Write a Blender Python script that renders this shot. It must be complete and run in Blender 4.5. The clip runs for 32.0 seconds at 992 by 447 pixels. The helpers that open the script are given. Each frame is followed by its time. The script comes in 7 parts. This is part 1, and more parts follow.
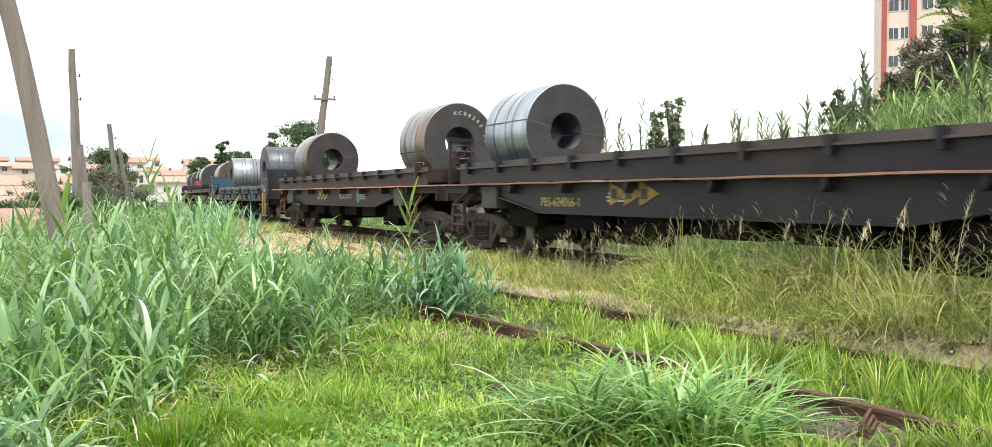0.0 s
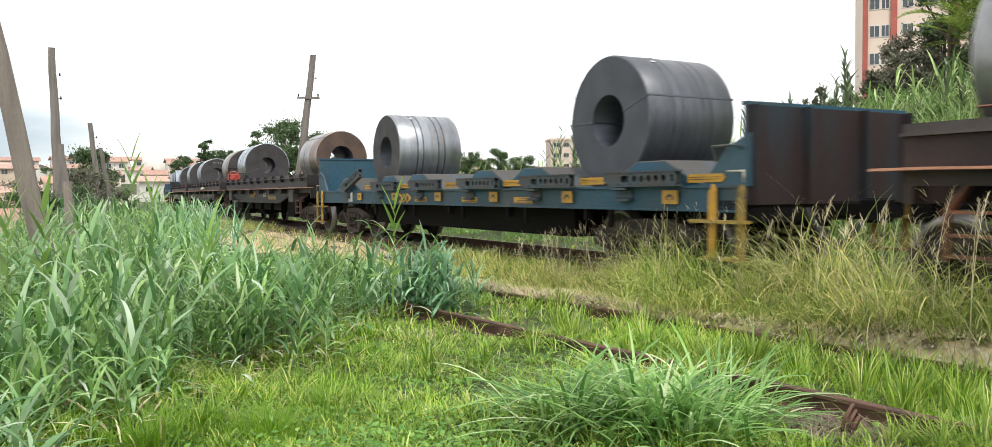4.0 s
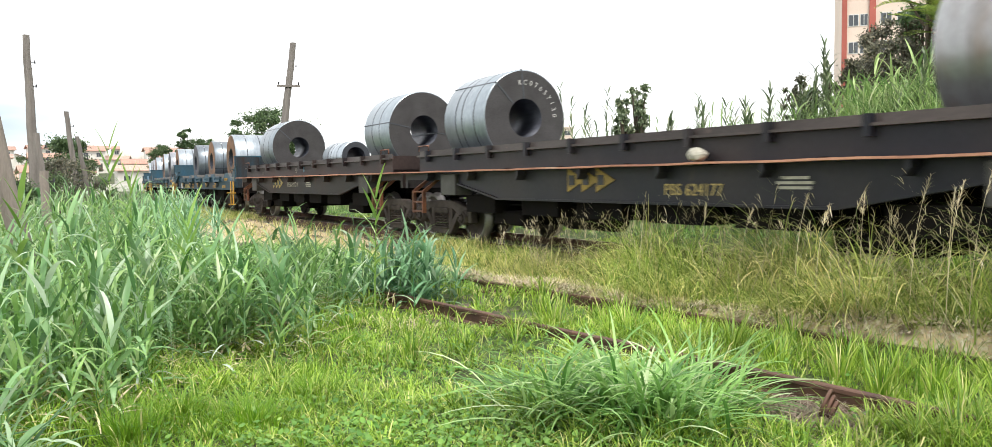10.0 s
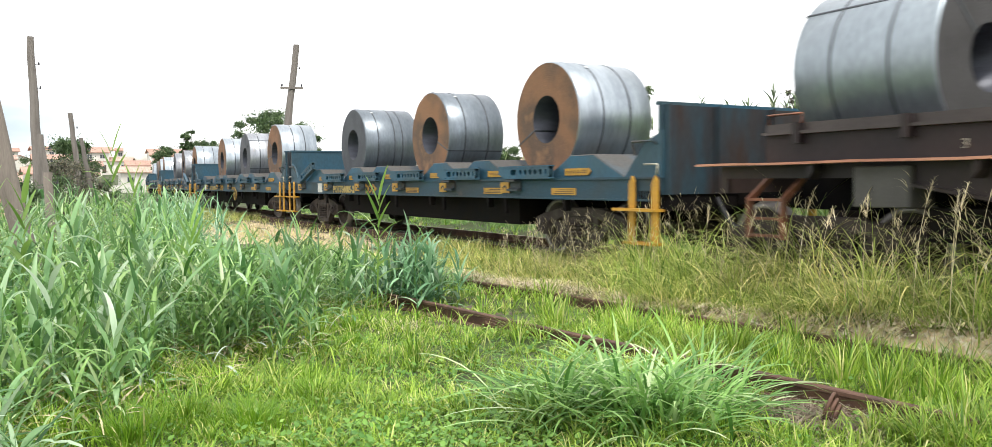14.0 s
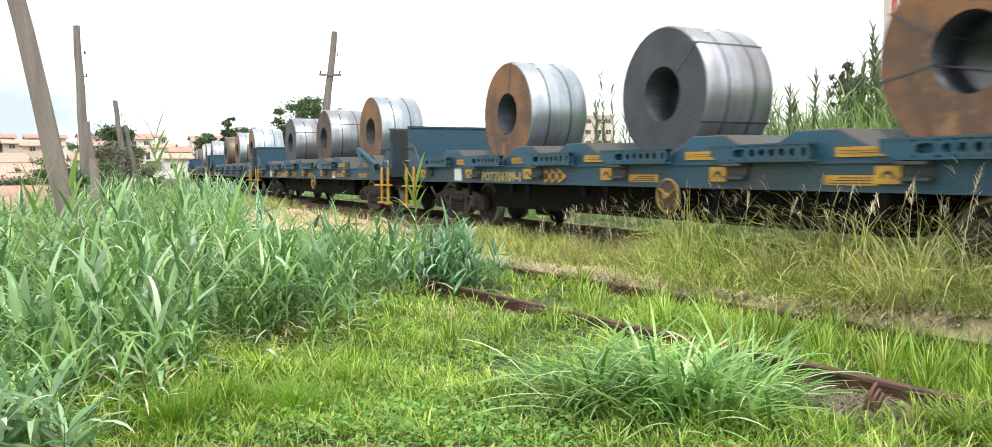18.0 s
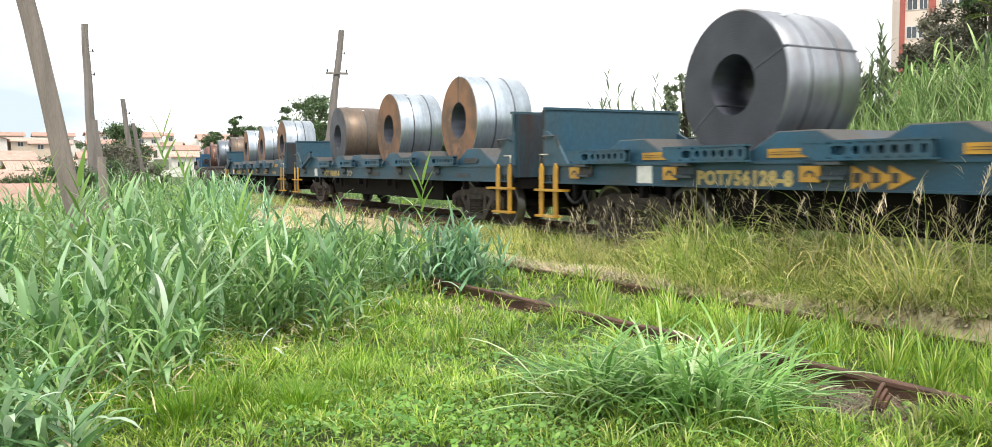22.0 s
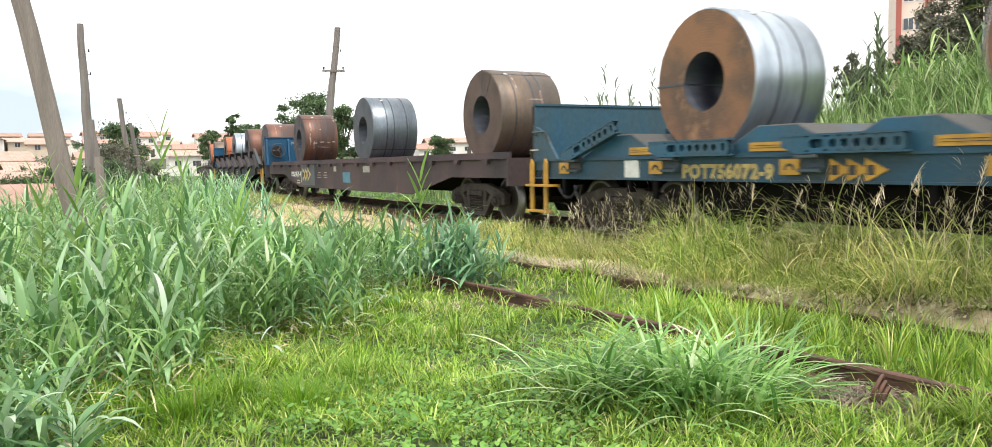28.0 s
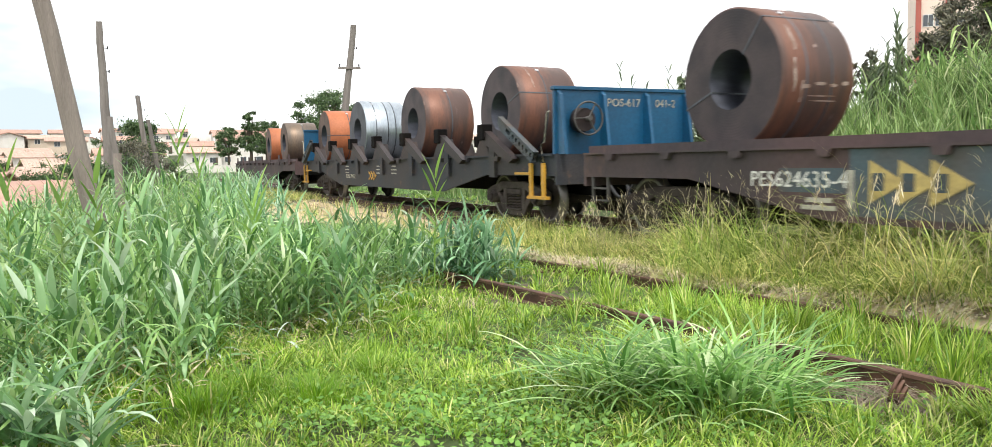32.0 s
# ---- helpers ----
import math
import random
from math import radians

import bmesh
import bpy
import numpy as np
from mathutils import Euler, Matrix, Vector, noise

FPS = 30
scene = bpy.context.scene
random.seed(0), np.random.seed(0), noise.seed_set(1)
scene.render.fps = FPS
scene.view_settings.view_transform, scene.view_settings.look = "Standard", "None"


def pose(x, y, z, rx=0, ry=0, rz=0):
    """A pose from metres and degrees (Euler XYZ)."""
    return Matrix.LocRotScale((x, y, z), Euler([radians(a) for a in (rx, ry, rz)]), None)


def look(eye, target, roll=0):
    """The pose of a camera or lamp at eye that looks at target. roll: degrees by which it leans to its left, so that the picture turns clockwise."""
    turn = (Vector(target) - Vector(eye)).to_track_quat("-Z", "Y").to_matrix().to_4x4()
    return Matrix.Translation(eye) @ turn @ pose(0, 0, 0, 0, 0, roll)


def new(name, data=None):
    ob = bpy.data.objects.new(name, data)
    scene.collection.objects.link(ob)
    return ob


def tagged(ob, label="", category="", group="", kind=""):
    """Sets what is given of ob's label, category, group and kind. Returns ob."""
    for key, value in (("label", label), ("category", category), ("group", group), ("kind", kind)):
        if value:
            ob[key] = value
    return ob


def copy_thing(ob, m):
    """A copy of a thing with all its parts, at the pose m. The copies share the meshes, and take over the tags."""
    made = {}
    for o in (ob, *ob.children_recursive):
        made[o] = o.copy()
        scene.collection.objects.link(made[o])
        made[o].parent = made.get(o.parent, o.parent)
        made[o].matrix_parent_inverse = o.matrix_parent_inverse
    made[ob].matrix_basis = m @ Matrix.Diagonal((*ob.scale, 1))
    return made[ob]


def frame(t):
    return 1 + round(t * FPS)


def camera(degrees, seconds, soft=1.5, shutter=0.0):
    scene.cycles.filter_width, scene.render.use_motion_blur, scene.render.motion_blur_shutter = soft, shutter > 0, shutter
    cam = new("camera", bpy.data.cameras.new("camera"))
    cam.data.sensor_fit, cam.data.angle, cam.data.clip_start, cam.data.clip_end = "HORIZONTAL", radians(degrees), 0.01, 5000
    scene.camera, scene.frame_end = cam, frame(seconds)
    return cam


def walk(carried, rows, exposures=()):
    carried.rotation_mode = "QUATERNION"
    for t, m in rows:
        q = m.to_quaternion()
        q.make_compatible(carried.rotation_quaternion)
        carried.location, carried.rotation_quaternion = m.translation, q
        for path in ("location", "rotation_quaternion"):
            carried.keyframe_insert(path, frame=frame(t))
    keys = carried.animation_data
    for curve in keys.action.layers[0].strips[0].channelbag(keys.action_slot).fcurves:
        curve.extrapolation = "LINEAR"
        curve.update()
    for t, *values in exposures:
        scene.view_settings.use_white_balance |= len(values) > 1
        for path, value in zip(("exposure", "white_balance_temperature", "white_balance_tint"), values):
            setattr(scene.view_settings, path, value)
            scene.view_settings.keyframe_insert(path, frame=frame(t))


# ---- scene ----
# ---------------------------------------------------------------- camera
EYE = (0.0, 0.0, 1.55)
# seconds, yaw, pitch, roll of the hand-held camera
PATH = [
    (0.0, -28.07, -2.10, 0.25),
    (0.5, -28.51, -2.24, 0.40),
    (1.0, -29.12, -1.93, 0.34),
    (1.5, -29.34, -1.80, 0.33),
    (2.0, -29.69, -1.72, 0.31),
    (2.5, -29.42, -1.64, 0.53),
    (3.0, -29.56, -1.84, 0.43),
    (3.5, -29.35, -1.81, 0.47),
    (4.0, -29.13, -2.23, 0.48),
    (4.5, -29.17, -2.09, 0.38),
    (6.5, -29.06, -2.51, 0.70),
    (7.0, -29.07, -2.66, 1.03),
    (7.5, -29.35, -2.85, 1.11),
    (8.0, -29.72, -3.20, 0.93),
    (8.5, -29.75, -3.29, 1.03),
    (9.0, -30.06, -3.35, 0.72),
    (9.5, -30.31, -2.83, 0.70),
    (10.0, -30.40, -3.04, 0.58),
    (10.5, -30.76, -3.07, 0.67),
    (11.0, -30.97, -3.56, 0.71),
    (11.5, -31.05, -3.76, 0.83),
    (12.0, -29.63, -4.10, 0.86),
    (12.5, -29.96, -3.77, 0.66),
    (13.0, -29.73, -3.22, 0.34),
    (13.5, -30.12, -3.01, 0.50),
    (14.0, -30.20, -2.89, 0.49),
    (14.5, -29.13, -3.40, 0.61),
    (15.0, -28.49, -3.53, 0.82),
    (15.5, -28.06, -3.52, 0.83),
    (17.5, -28.39, -3.34, 0.49),
    (18.0, -27.62, -3.83, 0.48),
    (18.5, -27.09, -3.98, 0.66),
    (19.0, -27.45, -4.32, 0.57),
    (19.5, -27.92, -4.18, 0.38),
    (20.0, -27.24, -4.17, 0.34),
    (20.5, -26.82, -4.14, 0.65),
    (21.0, -26.91, -4.02, 0.48),
    (21.5, -27.14, -3.99, 0.22),
    (22.0, -27.18, -3.91, 0.37),
    (22.5, -27.36, -3.87, 0.23),
    (23.0, -27.34, -3.60, 0.38),
    (23.5, -26.94, -3.68, 0.40),
    (24.0, -27.26, -3.91, 0.47),
    (24.5, -27.19, -3.82, 0.53),
    (26.5, -27.14, -3.59, 0.89),
    (27.0, -28.17, -3.59, 0.80),
    (27.5, -27.62, -4.15, 0.94),
    (28.0, -27.33, -4.20, 0.95),
    (28.5, -27.23, -4.29, 1.04),
    (29.0, -27.29, -4.31, 0.71),
    (29.5, -27.14, -4.09, 0.59),
    (30.0, -26.24, -4.74, 1.32),
    (30.5, -25.80, -4.94, 1.17),
    (31.0, -26.01, -4.83, 0.93),
    (31.5, -26.08, -4.51, 0.46),
    (32.0, -26.27, -4.37, 0.85),
]
cam = camera(62.7, 32.0, soft=0.6, shutter=0.35)
walk(cam, [(t, pose(*EYE, 90 + p, r, y)) for t, y, p, r in PATH], exposures=[(0.0, 0.8), (3.3, 0.8), (3.9, 0.53), (8.2, 0.53), (8.9, 0.8), (32.0, 0.8)])

# ---------------------------------------------------------------- sky and light: bright overcast
world = bpy.data.worlds.new("sky")
scene.world = world
world.use_nodes = True
wn, wl = world.node_tree.nodes, world.node_tree.links
wn.clear()
SUN_EL, SUN_ROT = radians(60), radians(196)
sky = wn.new("ShaderNodeTexSky")
sky.sky_type = 'NISHITA'
sky.sun_disc = False
sky.sun_elevation, sky.sun_rotation = SUN_EL, SUN_ROT
bg_blue = wn.new("ShaderNodeBackground")
bg_blue.inputs["Strength"].default_value = 0.1
wl.new(sky.outputs[0], bg_blue.inputs["Color"])
# cloud layer: white overcast with a few thinner, bluish places low over the horizon
tc = wn.new("ShaderNodeTexCoord")
mp = wn.new("ShaderNodeMapping")
mp.inputs["Scale"].default_value = (1.6, 1.6, 5.0)
nz = wn.new("ShaderNodeTexNoise")
nz.inputs["Scale"].default_value = 1.3
nz.inputs["Detail"].default_value = 5
ramp = wn.new("ShaderNodeValToRGB")
ramp.color_ramp.elements[0].position, ramp.color_ramp.elements[0].color = 0.16, (0.42, 0.485, 0.53, 1)
ramp.color_ramp.elements[1].position, ramp.color_ramp.elements[1].color = 0.36, (1.0, 1.0, 1.0, 1)
bg_cloud = wn.new("ShaderNodeBackground")
bg_cloud.inputs["Strength"].default_value = 1.12
mix = wn.new("ShaderNodeMixShader")
mix.inputs[0].default_value = 0.9
out = wn.new("ShaderNodeOutputWorld")
wl.new(tc.outputs["Generated"], mp.inputs["Vector"])
wl.new(mp.outputs[0], nz.inputs["Vector"])
thin = wn.new("ShaderNodeVectorMath")
thin.operation = 'DOT_PRODUCT'
thin.inputs[1].default_value = (-0.17, 0.98, 0.1)
gap = wn.new("ShaderNodeMapRange")
gap.inputs["From Min"].default_value, gap.inputs["From Max"].default_value = 0.965, 0.995
gap.inputs["To Min"].default_value, gap.inputs["To Max"].default_value = 0.0, -0.3
wl.new(tc.outputs["Generated"], thin.inputs[0])
wl.new(thin.outputs["Value"], gap.inputs["Value"])
add = wn.new("ShaderNodeMath")
wl.new(nz.outputs["Fac"], add.inputs[0])
wl.new(gap.outputs[0], add.inputs[1])
wl.new(add.outputs[0], ramp.inputs[0])
wl.new(ramp.outputs[0], bg_cloud.inputs["Color"])
wl.new(bg_blue.outputs[0], mix.inputs[1])
wl.new(bg_cloud.outputs[0], mix.inputs[2])
wl.new(mix.outputs[0], out.inputs["Surface"])
sun = new("sun", bpy.data.lights.new("sun", 'SUN'))
sun.data.energy, sun.data.angle, sun.data.color = 1.9, radians(11), (1.0, 0.95, 0.86)
sun.matrix_world = look((0, 0, 60), (0 - 60 / math.tan(SUN_EL) * math.sin(SUN_ROT), -60 / math.tan(SUN_EL) * math.cos(SUN_ROT), 0))

# ---------------------------------------------------------------- materials
def material(name, base, second=None, rough=0.7, metal=0.0, scale=3.0, amount=0.5, grain=40.0, bump=0.15,
             stretch=(1, 1, 1), spots=None, spot_at=0.62, spot_scale=2.0, hues=0.0, rings=False, spec=0.5):
    """A procedural surface: base and second colour mixed by a large noise, a fine grain, rust or dirt spots, relief."""
    m = bpy.data.materials.new(name)
    m.use_nodes = True
    n, l = m.node_tree.nodes, m.node_tree.links
    b = n["Principled BSDF"]
    b.inputs["Roughness"].default_value, b.inputs["Metallic"].default_value = rough, metal
    b.inputs["Specular IOR Level"].default_value = spec
    c = n.new("ShaderNodeTexCoord")
    mapping = n.new("ShaderNodeMapping")
    mapping.inputs["Scale"].default_value = stretch
    l.new(c.outputs["Object"], mapping.inputs["Vector"])
    big = n.new("ShaderNodeTexNoise")
    big.inputs["Scale"].default_value, big.inputs["Detail"].default_value = scale, 6
    fine = n.new("ShaderNodeTexNoise")
    fine.inputs["Scale"].default_value, fine.inputs["Detail"].default_value = grain, 4
    l.new(mapping.outputs[0], big.inputs["Vector"])
    l.new(mapping.outputs[0], fine.inputs["Vector"])
    second = second or tuple(v * 0.7 for v in base)
    r = n.new("ShaderNodeMapRange")
    r.inputs["From Min"].default_value, r.inputs["From Max"].default_value = 0.5 - 0.35 * (1.1 - amount), 0.5 + 0.35 * (1.1 - amount)
    l.new(big.outputs["Fac"], r.inputs["Value"])
    mix1 = n.new("ShaderNodeMix")
    mix1.data_type = 'RGBA'
    mix1.inputs["A"].default_value, mix1.inputs["B"].default_value = (*base, 1), (*second, 1)
    l.new(r.outputs[0], mix1.inputs["Factor"])
    colour = mix1.outputs["Result"]
    mix2 = n.new("ShaderNodeMix")
    mix2.data_type, mix2.blend_type = 'RGBA', 'OVERLAY'
    mix2.inputs["Factor"].default_value = 0.35
    l.new(colour, mix2.inputs["A"])
    l.new(fine.outputs["Color"] if hues else fine.outputs["Fac"], mix2.inputs["B"])
    colour = mix2.outputs["Result"]
    if rings:
        w = n.new("ShaderNodeTexWave")
        w.wave_type, w.rings_direction = 'RINGS', 'X'
        w.inputs["Scale"].default_value, w.inputs["Distortion"].default_value, w.inputs["Detail"].default_value = 9.0, 0.6, 3
        l.new(c.outputs["Object"], w.inputs["Vector"])
        mr = n.new("ShaderNodeMix")
        mr.data_type, mr.blend_type = 'RGBA', 'MULTIPLY'
        mr.inputs["Factor"].default_value = 0.12
        l.new(colour, mr.inputs["A"])
        l.new(w.outputs["Color"], mr.inputs["B"])
        colour = mr.outputs["Result"]
    if spots:
        sp = n.new("ShaderNodeTexNoise")
        sp.inputs["Scale"].default_value, sp.inputs["Detail"].default_value, sp.inputs["Roughness"].default_value = spot_scale, 9, 0.65
        l.new(mapping.outputs[0], sp.inputs["Vector"])
        sr = n.new("ShaderNodeMapRange")
        sr.inputs["From Min"].default_value, sr.inputs["From Max"].default_value = spot_at - 0.05, spot_at + 0.07
        l.new(sp.outputs["Fac"], sr.inputs["Value"])
        mix3 = n.new("ShaderNodeMix")
        mix3.data_type = 'RGBA'
        l.new(sr.outputs[0], mix3.inputs["Factor"])
        l.new(colour, mix3.inputs["A"])
        mix3.inputs["B"].default_value = (*spots, 1)
        colour = mix3.outputs["Result"]
    oi = n.new("ShaderNodeObjectInfo")
    hv = n.new("ShaderNodeHueSaturation")
    vr = n.new("ShaderNodeMapRange")
    vr.inputs["To Min"].default_value, vr.inputs["To Max"].default_value = 0.9, 1.1
    l.new(oi.outputs["Random"], vr.inputs["Value"])
    l.new(vr.outputs[0], hv.inputs["Value"])
    l.new(colour, hv.inputs["Color"])
    l.new(hv.outputs[0], b.inputs["Base Color"])
    rr = n.new("ShaderNodeMapRange")
    rr.inputs["To Min"].default_value, rr.inputs["To Max"].default_value = max(0.05, rough - 0.15), min(1, rough + 0.15)
    l.new(big.outputs["Fac"], rr.inputs["Value"])
    l.new(rr.outputs[0], b.inputs["Roughness"])
    if bump:
        bp = n.new("ShaderNodeBump")
        bp.inputs["Strength"].default_value, bp.inputs["Distance"].default_value = bump, 0.01
        l.new(fine.outputs["Fac"], bp.inputs["Height"])
        l.new(bp.outputs[0], b.inputs["Normal"])
    return m


def leafy(name, one, two, dry, rough=0.6, through_light=0.35, dry_share=0.12):
    """Foliage: every blade or leaf has its own shade between two greens, some of them dry; light shines through."""
    m = bpy.data.materials.new(name)
    m.use_nodes = True
    n, l = m.node_tree.nodes, m.node_tree.links
    b = n["Principled BSDF"]
    b.inputs["Roughness"].default_value = rough
    g = n.new("ShaderNodeNewGeometry")
    ramp_ = n.new("ShaderNodeValToRGB")
    e = ramp_.color_ramp.elements
    e[0].position, e[0].color = 0.0, (*one, 1)
    e[1].position, e[1].color = 1.0, (*dry, 1)
    x = e.new(1.0 - dry_share - 0.08)
    x.color = (*two, 1)
    l.new(g.outputs["Random Per Island"], ramp_.inputs[0])
    c = n.new("ShaderNodeTexCoord")
    big = n.new("ShaderNodeTexNoise")
    big.inputs["Scale"].default_value, big.inputs["Detail"].default_value = 0.9, 4
    l.new(c.outputs["Object"], big.inputs["Vector"])
    r = n.new("ShaderNodeMapRange")
    r.inputs["From Min"].default_value, r.inputs["From Max"].default_value = 0.3, 0.7
    r.inputs["To Min"].default_value, r.inputs["To Max"].default_value = 0.7, 1.3
    l.new(big.outputs["Fac"], r.inputs["Value"])
    hv = n.new("ShaderNodeHueSaturation")
    l.new(ramp_.outputs[0], hv.inputs["Color"])
    l.new(r.outputs[0], hv.inputs["Value"])
    l.new(hv.outputs[0], b.inputs["Base Color"])
    tr = n.new("ShaderNodeBsdfTranslucent")
    l.new(hv.outputs[0], tr.inputs["Color"])
    mx = n.new("ShaderNodeMixShader")
    mx.inputs[0].default_value = through_light
    o = n["Material Output"]
    l.new(b.outputs[0], mx.inputs[1])
    l.new(tr.outputs[0], mx.inputs[2])
    l.new(mx.outputs[0], o.inputs["Surface"])
    return m


LAWN = leafy("lawn_grass", (0.075, 0.2, 0.016), (0.39, 0.55, 0.07), (0.66, 0.6, 0.29), rough=0.48, dry_share=0.1, through_light=0.33)
TALL = leafy("tall_grass", (0.075, 0.15, 0.022), (0.54, 0.6, 0.17), (0.92, 0.78, 0.42), rough=0.46, through_light=0.4, dry_share=0.34)
TALLGREEN = leafy("tall_green_grass", (0.075, 0.17, 0.022), (0.45, 0.56, 0.13), (0.72, 0.68, 0.34), rough=0.46, through_light=0.4, dry_share=0.18)
FINE = leafy("fine_cushion_grass", (0.11, 0.26, 0.012), (0.24, 0.42, 0.03), (0.4, 0.46, 0.1), rough=0.55, dry_share=0.05)
PALELEAF = leafy("withered_reed_leaf", (0.3, 0.38, 0.3), (0.5, 0.56, 0.48), (0.62, 0.64, 0.54), rough=0.5, dry_share=0.2, through_light=0.2)
BALLAST = material("oily_ballast", (0.075, 0.063, 0.052), (0.04, 0.034, 0.03), rough=0.95, scale=2.5, amount=0.7, grain=22, bump=0.9, hues=1)
DEADSTEM = leafy("dead_stem", (0.10, 0.075, 0.055), (0.25, 0.19, 0.14), (0.42, 0.36, 0.28), through_light=0.05)
STRAW = leafy("dry_straw", (0.4, 0.32, 0.19), (0.68, 0.58, 0.4), (0.8, 0.74, 0.58), through_light=0.1)
REED = leafy("reed_leaf", (0.06, 0.165, 0.035), (0.30, 0.49, 0.15), (0.6, 0.7, 0.44), rough=0.42, dry_share=0.15)
BLUEREED = leafy("blue_reed_leaf", (0.07, 0.18, 0.06), (0.26, 0.44, 0.19), (0.5, 0.62, 0.46), rough=0.38, dry_share=0.14)
LIGHTREED = leafy("light_reed_leaf", (0.14, 0.27, 0.05), (0.27, 0.43, 0.1), (0.36, 0.5, 0.16), rough=0.42, dry_share=0.1, through_light=0.45)
DARKREED = leafy("dark_reed_leaf", (0.06, 0.19, 0.085), (0.29, 0.52, 0.28), (0.58, 0.72, 0.56), rough=0.32, dry_share=0.18)
TUFT = leafy("tuft_leaf", (0.075, 0.21, 0.04), (0.3, 0.52, 0.14), (0.6, 0.7, 0.42), rough=0.36, dry_share=0.14)
CLOVER = leafy("weed_leaf", (0.07, 0.19, 0.025), (0.19, 0.36, 0.06), (0.3, 0.44, 0.11), rough=0.45, dry_share=0.05)
CANE = leafy("cane_leaf", (0.11, 0.22, 0.06), (0.37, 0.5, 0.19), (0.6, 0.65, 0.38), rough=0.45, dry_share=0.12)
DULLCANE = leafy("dull_cane_leaf", (0.07, 0.1, 0.055), (0.2, 0.26, 0.14), (0.36, 0.38, 0.24), rough=0.55, through_light=0.2)
PLUME = leafy("seed_head", (0.34, 0.29, 0.17), (0.58, 0.5, 0.33), (0.7, 0.64, 0.48), through_light=0.25)
# Greens greyed in colour for the haze over the far trees.
TREELEAF = leafy("tree_leaf", (0.035, 0.07, 0.03), (0.10, 0.165, 0.06), (0.17, 0.23, 0.09), dry_share=0.08, through_light=0.25)
LIMELEAF = leafy("frond_leaf", (0.1, 0.19, 0.03), (0.4, 0.5, 0.11), (0.55, 0.6, 0.2), dry_share=0.12, through_light=0.4)
BROWNLEAF = leafy("brown_bush_leaf", (0.05, 0.052, 0.04), (0.17, 0.165, 0.115), (0.27, 0.24, 0.16), through_light=0.2)
SOIL = material("soil", (0.052, 0.052, 0.024), (0.04, 0.075, 0.015), rough=0.95, scale=0.7, amount=0.6, grain=25, bump=0.5,
                spots=(0.32, 0.25, 0.15), spot_at=0.66, spot_scale=0.35, hues=1)
DRYSOIL = material("dry_soil", (0.5, 0.39, 0.26), (0.38, 0.31, 0.18), rough=0.95, scale=1.4, amount=0.6, grain=30, bump=0.5, hues=1)
STRAWBED = material("straw_litter", (0.54, 0.44, 0.27), (0.18, 0.145, 0.09), rough=0.95, scale=4.0, amount=0.9, grain=45, bump=0.8, hues=1, spots=(0.72, 0.66, 0.53), spot_at=0.58, spot_scale=14)
CHIP = material("pale_chipping", (0.7, 0.61, 0.46), (0.5, 0.42, 0.31), rough=0.9, scale=6, bump=0.2)
RAILRUST = material("rusty_rail", (0.13, 0.065, 0.042), (0.07, 0.04, 0.032), rough=0.8, scale=5, grain=60, bump=0.25, spots=(0.2, 0.1, 0.06), spot_scale=7)
RAILTOP = material("worn_rail_head", (0.28, 0.24, 0.21), (0.16, 0.11, 0.09), rough=0.4, metal=0.7, scale=3)
SLEEPER = material("weathered_sleeper", (0.13, 0.1, 0.075), (0.07, 0.055, 0.045), rough=0.95, scale=4, stretch=(0.4, 3, 3))
BLACKPAINT = material("black_wagon_paint", (0.02, 0.0165, 0.018), (0.046, 0.032, 0.029), spec=0.22, rough=0.5, scale=0.9, amount=0.7, grain=30, bump=0.1,
                      spots=(0.08, 0.045, 0.03), spot_at=0.68, spot_scale=2.6, stretch=(1, 1, 0.5))
LEDGEPAINT = material("rubbed_ledge_paint", (0.075, 0.06, 0.056), (0.045, 0.036, 0.034), spec=0.35, rough=0.45, scale=1.4, amount=0.7, grain=30, bump=0.1, spots=(0.14, 0.1, 0.085), spot_at=0.66, spot_scale=4, stretch=(1, 0.4, 1))
JETPAINT = material("jet_wagon_paint", (0.014, 0.015, 0.021), (0.034, 0.03, 0.031), spec=0.25, rough=0.5, scale=0.9, amount=0.7, grain=30, bump=0.1, spots=(0.06, 0.04, 0.032), spot_at=0.7, spot_scale=2.6, stretch=(1, 1, 0.5))
BROWNSTEEL = material("brown_ladder_steel", (0.1, 0.05, 0.035), (0.06, 0.035, 0.028), rough=0.75, scale=4, bump=0.1)
DULLBOARD = material("dull_brown_board", (0.33, 0.17, 0.11), (0.2, 0.11, 0.08), rough=0.8, scale=2, stretch=(1, 0.3, 1), grain=40, bump=0.15, spots=(0.5, 0.33, 0.22), spot_at=0.66, spot_scale=3)
BROWNPAINT = material("brown_wagon_paint", (0.085, 0.056, 0.056), (0.05, 0.042, 0.045), spec=0.22, rough=0.7, scale=0.9, amount=0.7, grain=30, bump=0.12,
                      spots=(0.15, 0.088, 0.065), spot_at=0.64, spot_scale=1.5, stretch=(1, 1, 0.4))
BLUEPAINT = material("blue_wagon_paint", (0.018, 0.082, 0.138), (0.038, 0.075, 0.098), spec=0.3, rough=0.5, scale=1.1, amount=0.7, grain=25, bump=0.08,
                     spots=(0.1, 0.075, 0.06), spot_at=0.7, spot_scale=1.8, stretch=(1, 1, 0.5))
SILLBLUE = material("dusty_blue_sill_paint", (0.02, 0.066, 0.104), (0.042, 0.06, 0.07), spec=0.28, rough=0.55, scale=0.8, amount=0.75, grain=25, bump=0.1, spots=(0.1, 0.085, 0.075), spot_at=0.66, spot_scale=1.6, stretch=(1, 0.8, 1.4))
